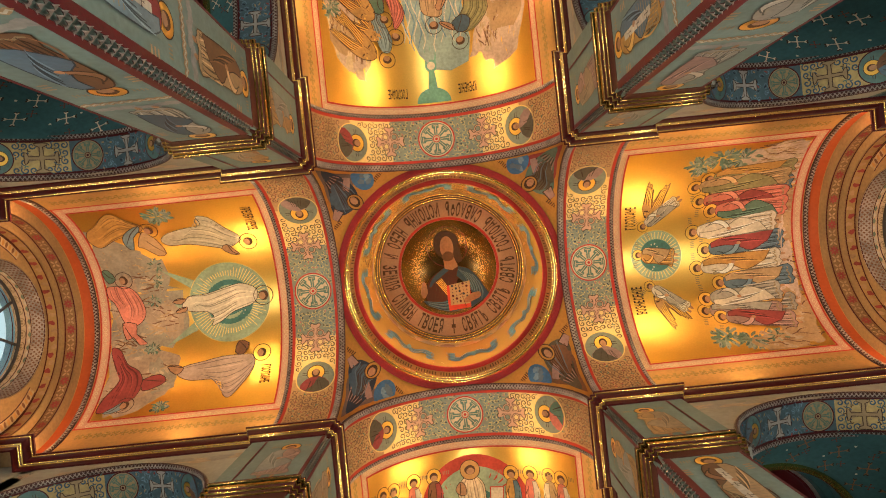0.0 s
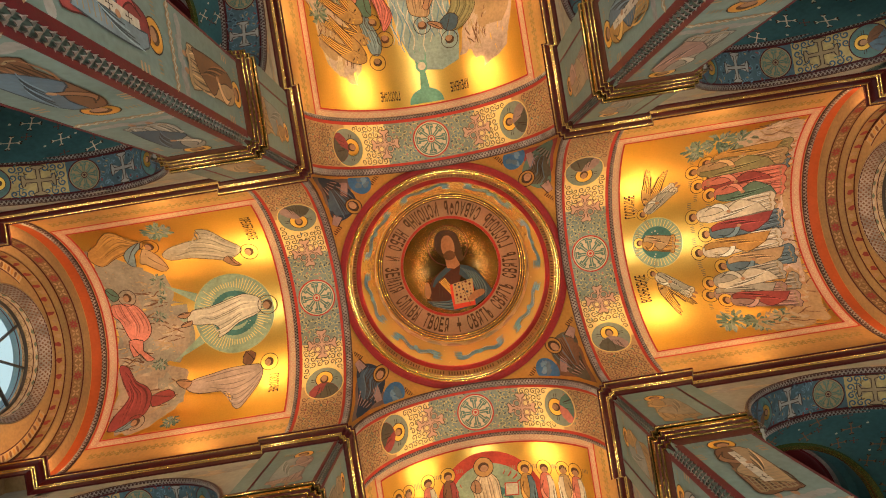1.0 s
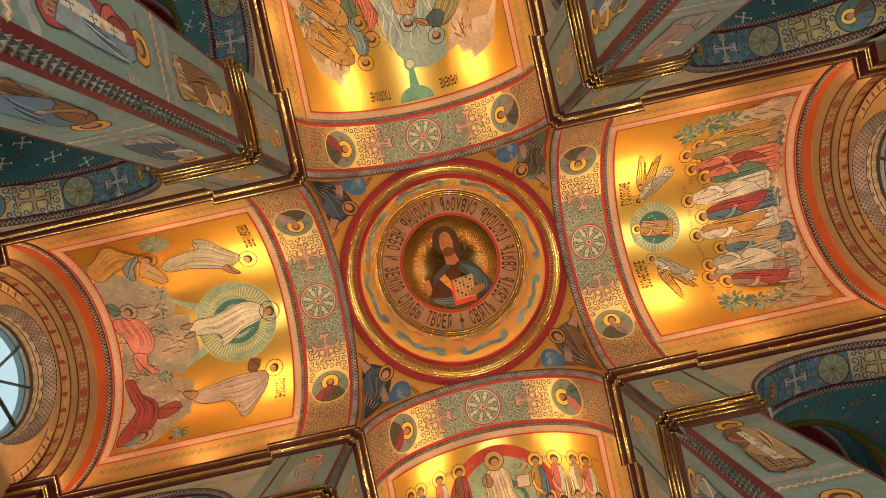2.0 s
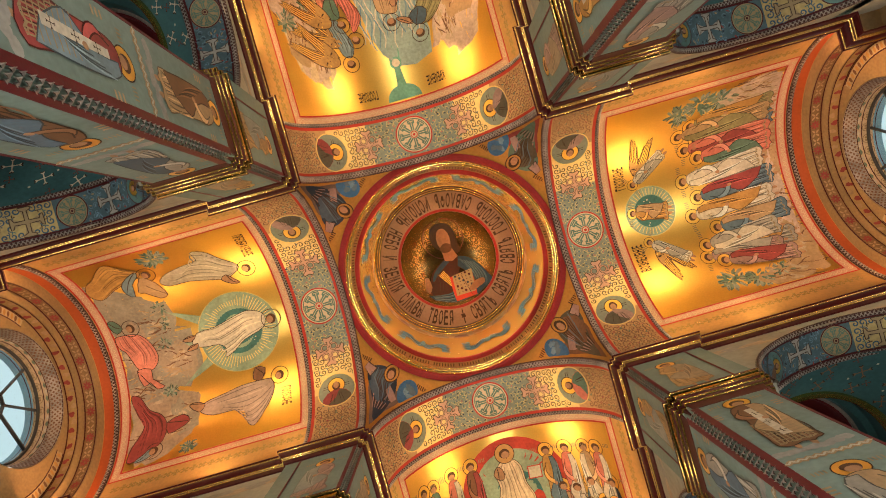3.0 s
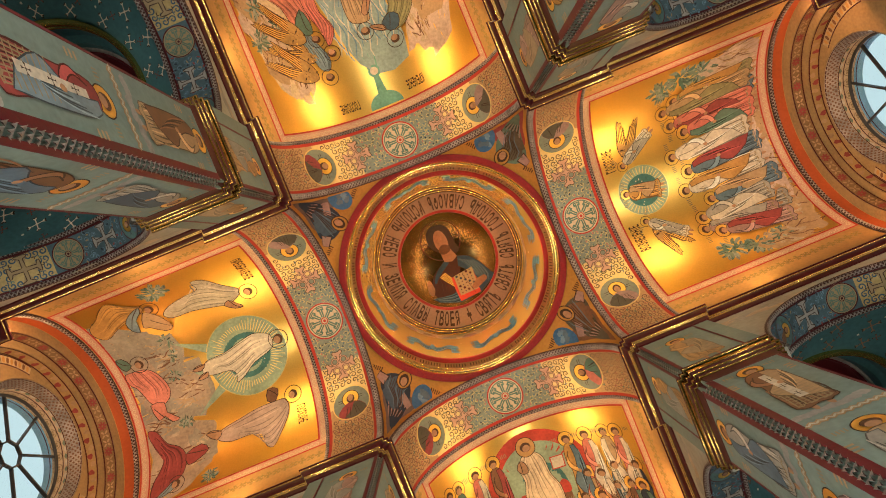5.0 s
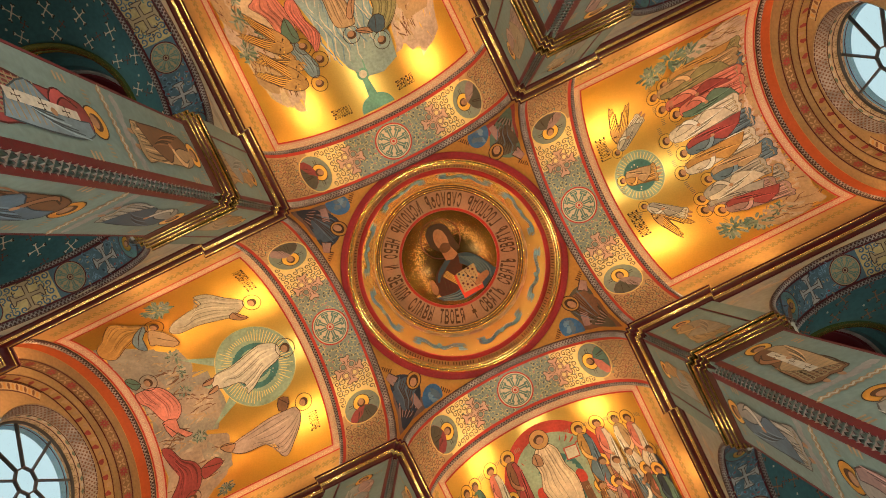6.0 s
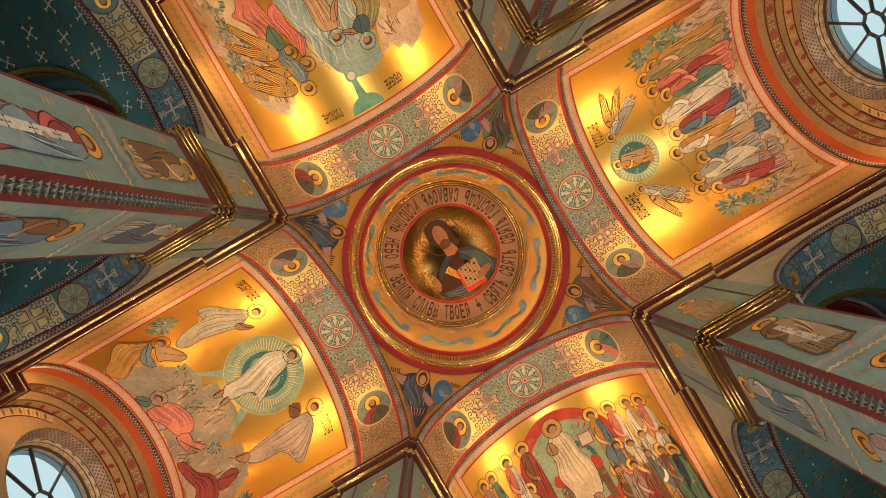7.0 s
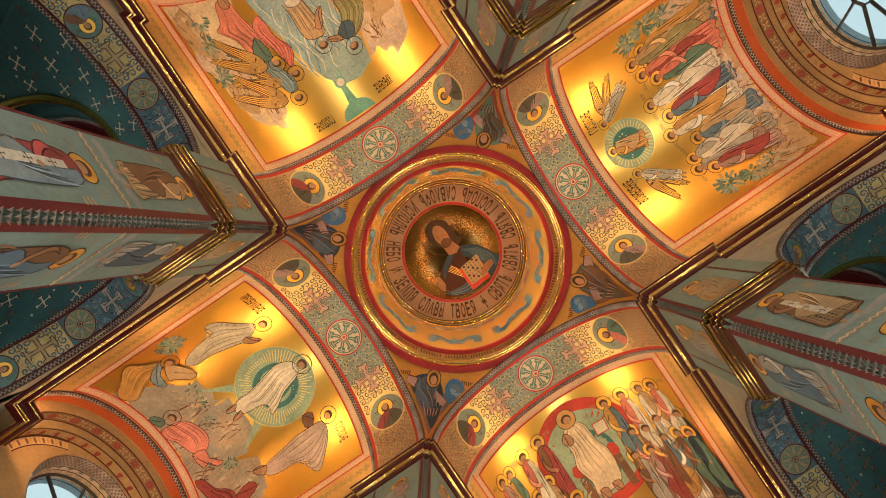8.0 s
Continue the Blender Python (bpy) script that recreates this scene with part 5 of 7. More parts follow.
def jagged(pts, rng, amount=0.030, n=4):
    """A closed outline broken into uneven, angular steps."""
    out = []
    for i, p in enumerate(pts):
        q = pts[(i + 1) % len(pts)]
        for k in range(n):
            t = (k + rng.uniform(-0.25, 0.25)) / n if k else 0.0
            out.append((p[0] + (q[0] - p[0]) * t + rng.uniform(-amount, amount), p[1] + (q[1] - p[1]) * t + rng.uniform(-amount, amount)))
    return [(min(u, P1 - 0.004), v) for u, v in out]


def rock_part(parent, fn0, shapes, rng, colour="rock", other="rose_rock"):
    fn = lambda u, v, h: fn0(min(u, P1 - 0.012), max(-PV + 0.02, min(PV - 0.02, v)), h)
    for i, (u, v, ru, rv) in enumerate(shapes):
        bm = bmesh.new()
        e = 0.0010 * i
        patch(bm, fn, jagged(blob(u, v, ru, rv, rng, 0.30, 14), rng, 0.018, 2), 0.0055 + e, i % 2, 3)
        part_rock = part("rock_shape", bm, [paint(colour, None), paint(other, None)], parent, "brown and rose painted rock")
        bm = bmesh.new()
        for m in range(34):
            a, b = u + rng.uniform(-0.72, 0.55) * ru, v + rng.uniform(-0.75, 0.75) * rv
            c, w = rng.uniform(-0.6, 0.6), rng.uniform(0.5, 1.2)
            if m % 3 == 0:
                patch(bm, fn, [(a, b), (a + 0.07 * w, b + 0.02 + 0.05 * c), (a + 0.10 * w, b + 0.06 * c), (a + 0.03 * w, b - 0.03)], 0.0059 + e, 0, 1)
            else:
                ribbon(bm, fn, smooth([(a, b), (a + 0.05 * w, b + 0.03 * c), (a + 0.10 * w, b + 0.09 * c), (a + 0.16 * w, b + 0.10 * c)], False, 2), 0.012, 0.0063 + e, 1 + m % 3, False, True)
        part("crack_line", bm, [paint("pale_rock", (0.50, 0.38, 0.26)), paint("mauve_robe", None), paint("tan_robe", None), paint("brown_robe", None)], part_rock, kind="stuff")


def foliage_part(parent, fn, u, v, size, rng):
    """A clump of painted leaves with dark veins."""
    bm = bmesh.new()
    for m in range(44):
        a, r = rng.uniform(0, 6.28), 1.15 * size * math.sqrt(rng.random())
        x, y, t = u + r * math.cos(a), v + r * math.sin(a) * 0.8, a + rng.uniform(-0.6, 0.6)
        patch(bm, fn, blob(x, y, size * 0.34, size * 0.13, rng, 0.2, 10, t), 0.0052 + 0.00018 * m, m % 3, 1)
        if m % 2:
            ribbon(bm, fn, [(x - size * 0.25 * math.cos(t), y - size * 0.25 * math.sin(t)), (x, y), (x + size * 0.28 * math.cos(t), y + size * 0.28 * math.sin(t))], 0.005, 0.0053 + 0.00018 * m, 3)
    return part("foliage_shape", bm, [paint("leaf", None), paint("grey_leaf", (0.30, 0.33, 0.26)), paint("green_robe", None), UMBER], parent, "grey-green painted foliage", kind="stuff")


P0, P1, PV = 1.70, 3.40, 1.15


def build_panel(k, label):
    """Gilded panel with its red frame lines and the scrolled border on the vault."""
    spin = Matrix.Rotation(radians(90 * k), 3, "Z")
    fn = vault_fn(k)
    rng = random.Random(100 + k)
    ob = thing("vault_painting", spin @ at(2.55, 0, ZC + VAULT), label, "painting", "vault paintings")
    bm = bmesh.new()
    sheet(bm, fn, P0, P1, -PV, PV, 0.004, 0, 0.05)
    part("gilded_ground", bm, GILT, ob, "smooth gilded ground")
    bm = bmesh.new()
    B0, B1, BV = 1.615, 3.49, PV + 0.085
    for a0, a1, b0, b1 in ((B0, P0, -BV, BV), (P1, B1, -BV, BV), (P0, P1, -BV, -PV), (P0, P1, PV, BV)):
        sheet(bm, fn, a0, a1, b0, b1, 0.003, 0, 0.05)
    border = part("border", bm, PINK, ob, "rose border with cream scrolls")
    bm = bmesh.new()
    e = 0.044
    for p, q in (((P0 - e, -BV + e), (P0 - e, BV - e)), ((P1 + e, -BV + e), (P1 + e, BV - e)), ((P0, -PV - e), (P1, -PV - e)), ((P0, PV + e), (P1, PV + e))):
        scroll_row(bm, fn, p, q, 0.026, 0.0085, 0.006, 0, rng)
    part("scroll_line", bm, CREAM_LINE, border, "cream scroll line", kind="stuff")
    bm = bmesh.new()
    frame_strip(bm, fn, P0 - 0.004, P1 + 0.004, -PV - 0.004, PV + 0.004, 0.016, 0.007)
    frame_strip(bm, fn, B0 - 0.004, B1 + 0.004, -BV - 0.004, BV + 0.004, 0.016, 0.007)
    part("red_frame", bm, RED, ob, "vermilion frame lines")
    # strip of small ochre crosses between border and cornice
    bm = bmesh.new()
    for s in (-1, 1):
        for i in range(22):
            u = 1.70 + i * 0.08
            fancy_cross(bm, bm, fn, u, s * (BV + 0.11), 0.042, 0.005, 0, 1, 0.785 * (i % 2))
    part("cross_strip", bm, [FRIEZE, TAN_LINE], ob, "row of small ochre crosses", kind="stuff")
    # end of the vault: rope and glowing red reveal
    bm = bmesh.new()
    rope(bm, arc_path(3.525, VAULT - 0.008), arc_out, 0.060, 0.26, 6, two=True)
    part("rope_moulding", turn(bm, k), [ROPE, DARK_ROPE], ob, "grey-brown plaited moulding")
    bm = bmesh.new()
    sheet(bm, fn, 3.555, 3.655, -1.69, 1.69, 0.004, 0, 0.05)
    part("red_reveal", bm, ORANGE, ob, "orange-red painted reveal")
    # painted flowers on the two end arches
    for radius, x0, x1, mat in ((0.985, 3.665, 3.785, BROWN_BAND), (0.905, 3.795, 3.90, TAN_BAND)):
        f2 = vault_fn(k, radius)
        bm = bmesh.new()
        sheet(bm, f2, x0, x1, -1.5 * radius, 1.5 * radius, 0.004, 0, 0.05)
        c = (x0 + x1) / 2
        n = 34
        for i in range(n):
            v = -1.45 * radius + 2.9 * radius * (i + 0.5) / n
            if radius > 0.95:
                m = 8 if i % 3 == 0 else 4
                for a in range(m):
                    t = 2 * math.pi * a / m + 0.785
                    patch(bm, f2, blob(c + 0.026 * math.cos(t), v + 0.026 * math.sin(t), 0.020, 0.009, rng, 0.05, 8, t), 0.008, 1 if m == 8 else 2, 1)
            else:
                patch(bm, f2, blob(c + 0.012 * (-1) ** i, v, 0.034, 0.022, rng, 0.3, 12), 0.008, 1 + i % 2, 1)
        for x in (x0 + 0.006, x1 - 0.006):
            sheet(bm, f2, x - 0.006, x + 0.006, -1.5 * radius, 1.5 * radius, 0.010, 3, 0.05)
        part("flower_band", bm, [mat, paint("maroon_robe", None), paint("tan_robe", None), OXBLOOD], ob, "brown band with painted flowers", kind="stuff")
    return ob, fn, rng


CREAM_LINE = material("cream_line_paint", (0.68, 0.52, 0.32), 0.5, 0.1, 0.1, 9, 60, 0.05)
ORANGE = material("orange_red_paint", (0.44, 0.090, 0.026), 0.5, 0.0, 0.12, 8, 60, 0.1)
BROWN_BAND = material("brown_band_paint", (0.25, 0.15, 0.065), 0.55, 0.1, 0.15, 8, 60, 0.1)
TAN_BAND = material("tan_band_paint", (0.42, 0.27, 0.11), 0.55, 0.1, 0.15, 8, 60, 0.1)


def aureole(ob, fn, u, v, r, inner, rays, rng):
    bm = bmesh.new()
    patch(bm, fn, circle(u, v, r, 40), 0.0095, 0, 4)
    ribbon(bm, fn, circle(u, v, r, 40), 0.008, 0.0105, 2, True)
    patch(bm, fn, circle(u, v, inner, 32), 0.0108, 1, 3)
    disc = part("aureole", bm, [paint("aureole", None), paint("deep_aureole", None), SCROLL_GOLD], ob, "grey-green round aureole with gold rays")
    bm = bmesh.new()
    for i in range(rays):
        a = 2 * math.pi * i / rays
        ribbon(bm, fn, [(u + s * math.cos(a), v + s * math.sin(a)) for s in (inner * 1.04, (inner + r) / 2, r * 0.93)], 0.007, 0.0108, 2)
    for i in range(18):
        a, s = rng.uniform(0, 6.28), inner * rng.uniform(0.45, 0.92)
        patch(bm, fn, circle(u + s * math.cos(a), v + s * math.sin(a), 0.007, 6), 0.0118, 3, 1)
    return part("gold_ray", bm, [paint("aureole", None), paint("deep_aureole", None), SCROLL_GOLD, paint("pale", None)], disc, kind="stuff")


def title(ob, fn, text, u, v_mid, width=0.024, height=0.105):
    bm = bmesh.new()
    n = sum(0.45 if c in "ІI" else 1.0 for c in text) + 0.25 * len(text)
    lettering(bm, fn, text, (u + height / 2, v_mid + width * n / 2), (0, -1), (-1, 0), width, height, 0.010)
    part("title", bm, UMBER, ob, "dark brown painted lettering", None, "stuff")


# east arm
ob, fn, rng = build_panel(0, "gilded vault painting with a crowd of robed shapes and an aureole")
rock_part(ob, fn, [(3.30, -0.85, 0.14, 0.30), (3.28, -0.30, 0.13, 0.36), (3.27, 0.25, 0.13, 0.38), (3.22, 0.78, 0.17, 0.36), (3.10, -0.98, 0.28, 0.15), (3.0, 1.0, 0.30, 0.13)], rng, "rose_rock", "tan_robe")
for u, v, s in ((2.42, -0.90, 0.11), (2.62, -0.97, 0.12), (2.82, -0.95, 0.12), (2.50, 0.92, 0.12), (2.72, 0.98, 0.11), (2.95, 0.95, 0.08)):
    foliage_part(ob, fn, u, v, s, rng)
aureole(ob, fn, 2.04, 0.0, 0.25, 0.16, 40, rng)
figure_part(ob, fn, (1.86, -0.02), (2.22, 0.04), 0.20, "ochre_robe", "tan_robe", rng, 0.055)
wings_part(ob, fn, (1.98, -0.36), (0.2, -1), 0.42, rng)
figure_part(ob, fn, (1.92, -0.30), (2.26, -0.55), 0.15, "white_robe", "grey_robe", rng, 0.055)
wings_part(ob, fn, (1.98, 0.36), (0.5, 1), 0.42, rng)
figure_part(ob, fn, (1.93, 0.30), (2.26, 0.57), 0.15, "white_robe", "grey_robe", rng, 0.055)
CROWD = (((2.53, -0.74), (3.36, -0.80), "olive_robe", "ochre_robe"), ((2.41, -0.66), (3.34, -0.70), "tan_robe", "olive_robe"), ((2.59, -0.58), (3.38, -0.60), "blue_robe", "rose_robe"),
         ((2.47, -0.50), (3.36, -0.50), "rose_robe", "maroon_robe"), ((2.59, -0.39), (3.36, -0.38), "rose_robe", "green_robe"), ((2.41, -0.19), (3.26, -0.24), "white_robe", "white_robe"),
         ((2.52, 0.0), (3.33, -0.06), "blue_robe", "maroon_robe"), ((2.42, 0.17), (3.28, 0.14), "white_robe", "ochre_robe"), ((2.61, 0.34), (3.36, 0.32), "blue_robe", "tan_robe"),
         ((2.44, 0.49), (3.20, 0.46), "grey_robe", "white_robe"), ((2.58, 0.54), (3.30, 0.60), "grey_robe", "ochre_robe"), ((2.40, 0.61), (3.15, 0.68), "mauve_robe", "grey_robe"), ((2.53, 0.69), (3.22, 0.80), "mauve_robe", "maroon_robe"))
for head, foot, robe, cloak in CROWD:
    figure_part(ob, fn, head, foot, 0.23, robe, cloak, rng, 0.075)
title(ob, fn, "ВОЗНЕСЕНІЕ", 1.80, 0.43)
title(ob, fn, "ГОСПОДНЕ", 1.80, -0.40)

# west arm
ob, fn, rng = build_panel(2, "gilded vault painting with a white robed shape in a round aureole")
bm = bmesh.new()
patch(bm, fn, jagged([(3.40, 0.90), (3.05, 0.66), (2.90, 0.50), (2.81, 0.21), (2.62, 0.12), (2.64, -0.22), (2.80, -0.40), (3.05, -0.42), (3.39, -0.30), (3.39, 0.13), (3.39, 0.55)], rng), 0.0045, 0, 5)
patch(bm, fn, jagged([(3.39, -0.26), (3.05, -0.38), (2.72, -0.50), (2.69, -0.70), (2.82, -0.95), (3.03, -1.08), (3.27, -1.12), (3.39, -0.78)], rng), 0.0050, 1, 5)
part("mountain_shape", bm, [paint("rock", None), paint("warm_rock", (0.40, 0.29, 0.20))], ob, "grey-brown painted mountain")
rock_part(ob, fn, [(3.28, 0.60, 0.12, 0.22), (3.24, 0.10, 0.14, 0.26), (3.16, -0.35, 0.20, 0.18), (3.18, -0.92, 0.18, 0.18), (2.90, 0.25, 0.16, 0.20), (2.84, -0.12, 0.18, 0.20), (2.86, -0.72, 0.14, 0.18)], rng, "rock", "warm_rock")
for u, v, s in ((2.64, 0.99, 0.11), (2.85, 0.42, 0.07), (2.88, 0.26, 0.07), (2.93, 0.06, 0.06), (2.97, -0.41, 0.06), (2.78, -1.04, 0.07)):
    foliage_part(ob, fn, u, v, s, rng)
aureole(ob, fn, 2.20, -0.02, 0.40, 0.23, 72, rng)
bm = bmesh.new()
for a, l in ((0.55, 0.75), (0.0, 0.72), (-0.55, 0.75)):
    d, n = (math.cos(a), math.sin(a)), (-math.sin(a), math.cos(a))
    c = (2.20, -0.02)
    patch(bm, fn, [(c[0] + d[0] * 0.36 + n[0] * 0.05, c[1] + d[1] * 0.36 + n[1] * 0.05), (c[0] + d[0] * l, c[1] + d[1] * l), (c[0] + d[0] * 0.36 - n[0] * 0.05, c[1] + d[1] * 0.36 - n[1] * 0.05)], 0.0085, 0, 3)
part("ray_shape", bm, paint("aureole", None), ob, "pale grey-green rays")
draped_part(ob, fn, [(1.92, 0.08), (2.05, 0.15), (2.17, 0.14), (2.42, 0.08), (2.60, 0.07), (2.67, -0.02), (2.59, -0.08), (2.42, -0.10), (2.36, -0.16), (2.38, -0.24), (2.28, -0.20), (2.16, -0.12), (1.95, -0.05)],
            "white_robe", rng, (1.86, 0.01), 0.095, (([(2.62, 0.05), (2.70, 0.06), (2.76, 0.03), (2.68, 0.0)], "flesh"), ([(2.62, -0.03), (2.70, -0.04), (2.74, -0.08), (2.64, -0.08)], "flesh")))
draped_part(ob, fn, [(1.97, 0.64), (2.09, 0.76), (2.20, 0.90), (2.31, 0.93), (2.30, 0.82), (2.45, 0.80), (2.63, 0.76), (2.72, 0.69), (2.66, 0.62), (2.47, 0.61), (2.27, 0.56), (2.14, 0.53), (2.02, 0.57)],
            "pale_robe", rng, (1.91, 0.58), 0.085, (([(2.12, 0.57), (2.06, 0.50), (2.02, 0.45), (2.10, 0.46), (2.18, 0.53)], "flesh"),))
draped_part(ob, fn, [(1.97, -0.58), (2.07, -0.56), (2.27, -0.56), (2.44, -0.59), (2.65, -0.63), (2.69, -0.71), (2.56, -0.78), (2.36, -0.79), (2.24, -0.84), (2.22, -0.96), (2.15, -1.02), (2.07, -0.91), (1.96, -0.71)],
            "dusk_robe", rng, (1.89, -0.56), 0.085, (([(2.12, -0.42), (2.02, -0.45), (2.07, -0.56), (2.15, -0.53)], "brown_robe"), ([(2.64, -0.64), (2.74, -0.60), (2.80, -0.62), (2.70, -0.71)], "flesh")))
draped_part(ob, fn, [(2.83, 0.88), (2.94, 0.97), (3.04, 1.09), (3.15, 1.03), (3.24, 0.94), (3.35, 0.87), (3.38, 0.76), (3.30, 0.67), (3.15, 0.74), (3.02, 0.78), (2.92, 0.80), (2.86, 0.82)], "ochre_robe", rng, (2.79, 0.82), 0.085,
            (([(2.86, 0.89), (2.98, 0.84), (3.06, 0.76), (3.06, 0.66), (3.00, 0.61), (2.96, 0.75), (2.88, 0.82)], "steel_robe"), ([(2.86, 0.81), (2.79, 0.75), (2.74, 0.66), (2.71, 0.54), (2.79, 0.52), (2.90, 0.62), (2.95, 0.65)], "tan_robe")))
draped_part(ob, fn, [(3.22, 0.24), (3.13, 0.20), (3.06, 0.09), (3.03, -0.04), (3.07, -0.13), (3.16, -0.17), (3.25, -0.12), (3.30, 0.0), (3.33, 0.08), (3.38, 0.14), (3.38, 0.24), (3.32, 0.25)], "coral_robe", rng, (3.20, 0.30), 0.085,
            (([(3.27, -0.13), (3.23, -0.30), (3.16, -0.28), (3.10, -0.36), (3.02, -0.35), (3.13, -0.25), (3.13, -0.15)], "coral_robe"), ([(3.38, 0.42), (3.32, 0.42), (3.27, 0.32), (3.34, 0.28), (3.38, 0.35)], "green_robe")))
draped_part(ob, fn, [(3.36, -0.36), (3.28, -0.40), (3.20, -0.54), (3.08, -0.62), (3.02, -0.74), (3.05, -0.90), (3.17, -0.99), (3.28, -1.05), (3.37, -1.04), (3.36, -0.90), (3.28, -0.77), (3.25, -0.68), (3.31, -0.58), (3.37, -0.42)],
            "maroon_robe", rng, (3.12, -0.99), 0.085, (([(3.02, -0.72), (2.86, -0.68), (2.79, -0.76), (2.89, -0.82), (3.00, -0.84)], "maroon_robe"), ([(3.14, -0.94), (3.22, -1.00), (3.30, -1.06), (3.22, -1.07), (3.12, -1.02)], "steel_robe")))
title(ob, fn, "ПРЕОБРАЖЕНІЕ", 1.83, 0.84, 0.020, 0.095)
title(ob, fn, "ГОСПОДНЕ", 1.84, -0.79, 0.020, 0.095)

# north arm
ob, fn, rng = build_panel(3, "gilded vault painting with water, rocks and winged robed shapes")
bm = bmesh.new()
patch(bm, fn, [(2.05, 0.05), (2.02, 0.22), (2.08, 0.40), (2.30, 0.44), (2.7, 0.38), (3.1, 0.40), (3.38, 0.48), (3.38, 0.1), (3.38, -0.32), (3.0, -0.27), (2.7, -0.20), (2.4, -0.15), (2.2, -0.08)], 0.008, 0, 6)
river = part("water_shape", bm, paint("water", None), ob, "grey-green painted river with pale ripples")
bm = bmesh.new()
for i in range(60):
    v0 = -0.22 + 0.60 * (i % 20) / 19
    u0 = 2.2 + 0.6 * (i // 20) + rng.uniform(0, 0.2)
    ribbon(bm, fn, [(u0 + 0.07 * m, v0 + 0.025 * math.sin(m * 1.2 + i)) for m in range(9)], 0.013, 0.0105, 1 + i % 2, False, True)
part("ripple_line", bm, [paint("water", None), paint("pale", None), paint("sky_blue", None)], river, kind="stuff")
bm = bmesh.new()
patch(bm, fn, jagged([(1.94, -0.66), (2.10, -0.92), (2.40, -1.04), (2.90, -1.10), (3.39, -1.10), (3.39, -0.42), (2.85, -0.50), (2.45, -0.60), (2.15, -0.58)], rng, 0.022), 0.0045, 0, 5)
part("mountain_shape", bm, paint("sand_rock", (0.66, 0.50, 0.31)), ob, "pale sandy painted mountain")
bm = bmesh.new()
patch(bm, fn, jagged([(2.40, 0.52), (2.10, 0.42), (2.17, 0.60), (1.94, 0.66), (2.04, 0.92), (2.40, 1.08), (3.39, 1.10), (3.39, 0.52)], rng, 0.022), 0.0045, 0, 5)
part("mountain_shape", bm, paint("rose_rock", None), ob, "pale rose painted mountain")
rock_part(ob, fn, [(2.20, -0.76, 0.16, 0.16), (2.42, -0.86, 0.20, 0.20), (2.75, -0.92, 0.26, 0.20), (3.10, -0.95, 0.26, 0.18), (2.25, 0.66, 0.20, 0.15), (2.55, 0.80, 0.26, 0.26), (2.95, 0.85, 0.30, 0.28), (3.22, 0.75, 0.16, 0.3)], rng, "rose_rock", "tan_robe")
for u, v, s in ((2.60, -0.98, 0.10), (2.95, -0.90, 0.10), (3.2, -0.85, 0.10), (2.78, -0.72, 0.08)):
    foliage_part(ob, fn, u, v, s, rng)
draped_part(ob, fn, [(2.56, 0.16), (2.66, 0.19), (2.80, 0.18), (2.97, 0.16), (3.14, 0.14), (3.22, 0.04), (3.10, -0.03), (2.90, -0.02), (2.73, -0.03), (2.60, 0.0)], "tan_robe", rng, (2.48, 0.09), 0.085,
            (([(2.95, 0.15), (3.16, 0.14), (3.20, 0.02), (2.98, 0.0)], "white_robe"), ([(2.62, 0.17), (2.72, 0.24), (2.80, 0.28), (2.78, 0.20), (2.66, 0.12)], "flesh")))
draped_part(ob, fn, [(2.36, 0.40), (2.40, 0.53), (2.54, 0.66), (2.72, 0.62), (2.92, 0.62), (2.96, 0.50), (2.78, 0.42), (2.60, 0.40), (2.48, 0.30), (2.40, 0.32)], "olive_robe", rng, (2.29, 0.34), 0.085,
            (([(2.38, 0.32), (2.48, 0.27), (2.54, 0.38), (2.48, 0.46), (2.38, 0.42)], "slate_robe"), ([(2.40, 0.29), (2.44, 0.20), (2.50, 0.14), (2.50, 0.20), (2.46, 0.28)], "flesh")))
for start, tip in (((2.56, -0.50), (2.92, -0.97)), ((2.38, -0.42), (2.66, -0.93)), ((2.18, -0.52), (2.50, -0.95))):
    wings_part(ob, fn, start, (tip[0] - start[0], tip[1] - start[1]), 0.56, rng)
draped_part(ob, fn, [(2.64, -0.42), (2.80, -0.38), (2.96, -0.40), (3.12, -0.44), (3.30, -0.46), (3.33, -0.58), (3.12, -0.66), (3.05, -0.74), (2.92, -0.62), (2.70, -0.56)], "coral_robe", rng, (2.56, -0.40), 0.080,
            (([(2.88, -0.45), (2.77, -0.40), (2.63, -0.40), (2.62, -0.50), (2.71, -0.56)], "green_robe"), ([(3.24, -0.48), (3.34, -0.46), (3.36, -0.54), (3.26, -0.56)], "flesh")))
draped_part(ob, fn, [(2.46, -0.30), (2.62, -0.19), (2.80, -0.26), (2.96, -0.27), (3.06, -0.30), (2.98, -0.40), (2.79, -0.38), (2.62, -0.32)], "rose_robe", rng, (2.39, -0.30), 0.080)
draped_part(ob, fn, [(2.24, -0.38), (2.36, -0.34), (2.52, -0.40), (2.66, -0.46), (2.70, -0.56), (2.54, -0.54), (2.38, -0.50), (2.26, -0.46)], "steel_robe", rng, (2.17, -0.41), 0.080)
bm = bmesh.new()
patch(bm, fn, [(1.725 + 0.15 * math.sin(math.pi * i / 20), 0.02 - 0.17 * math.cos(math.pi * i / 20)) for i in range(21)], 0.009, 0, 3)
patch(bm, fn, [(1.83, -0.03), (2.04, -0.008), (2.04, 0.048), (1.83, 0.07)], 0.010, 0, 3)
patch(bm, fn, circle(2.09, 0.02, 0.062, 20), 0.011, 0, 2)
patch(bm, fn, circle(2.09, 0.02, 0.040, 16), 0.014, 1, 1)
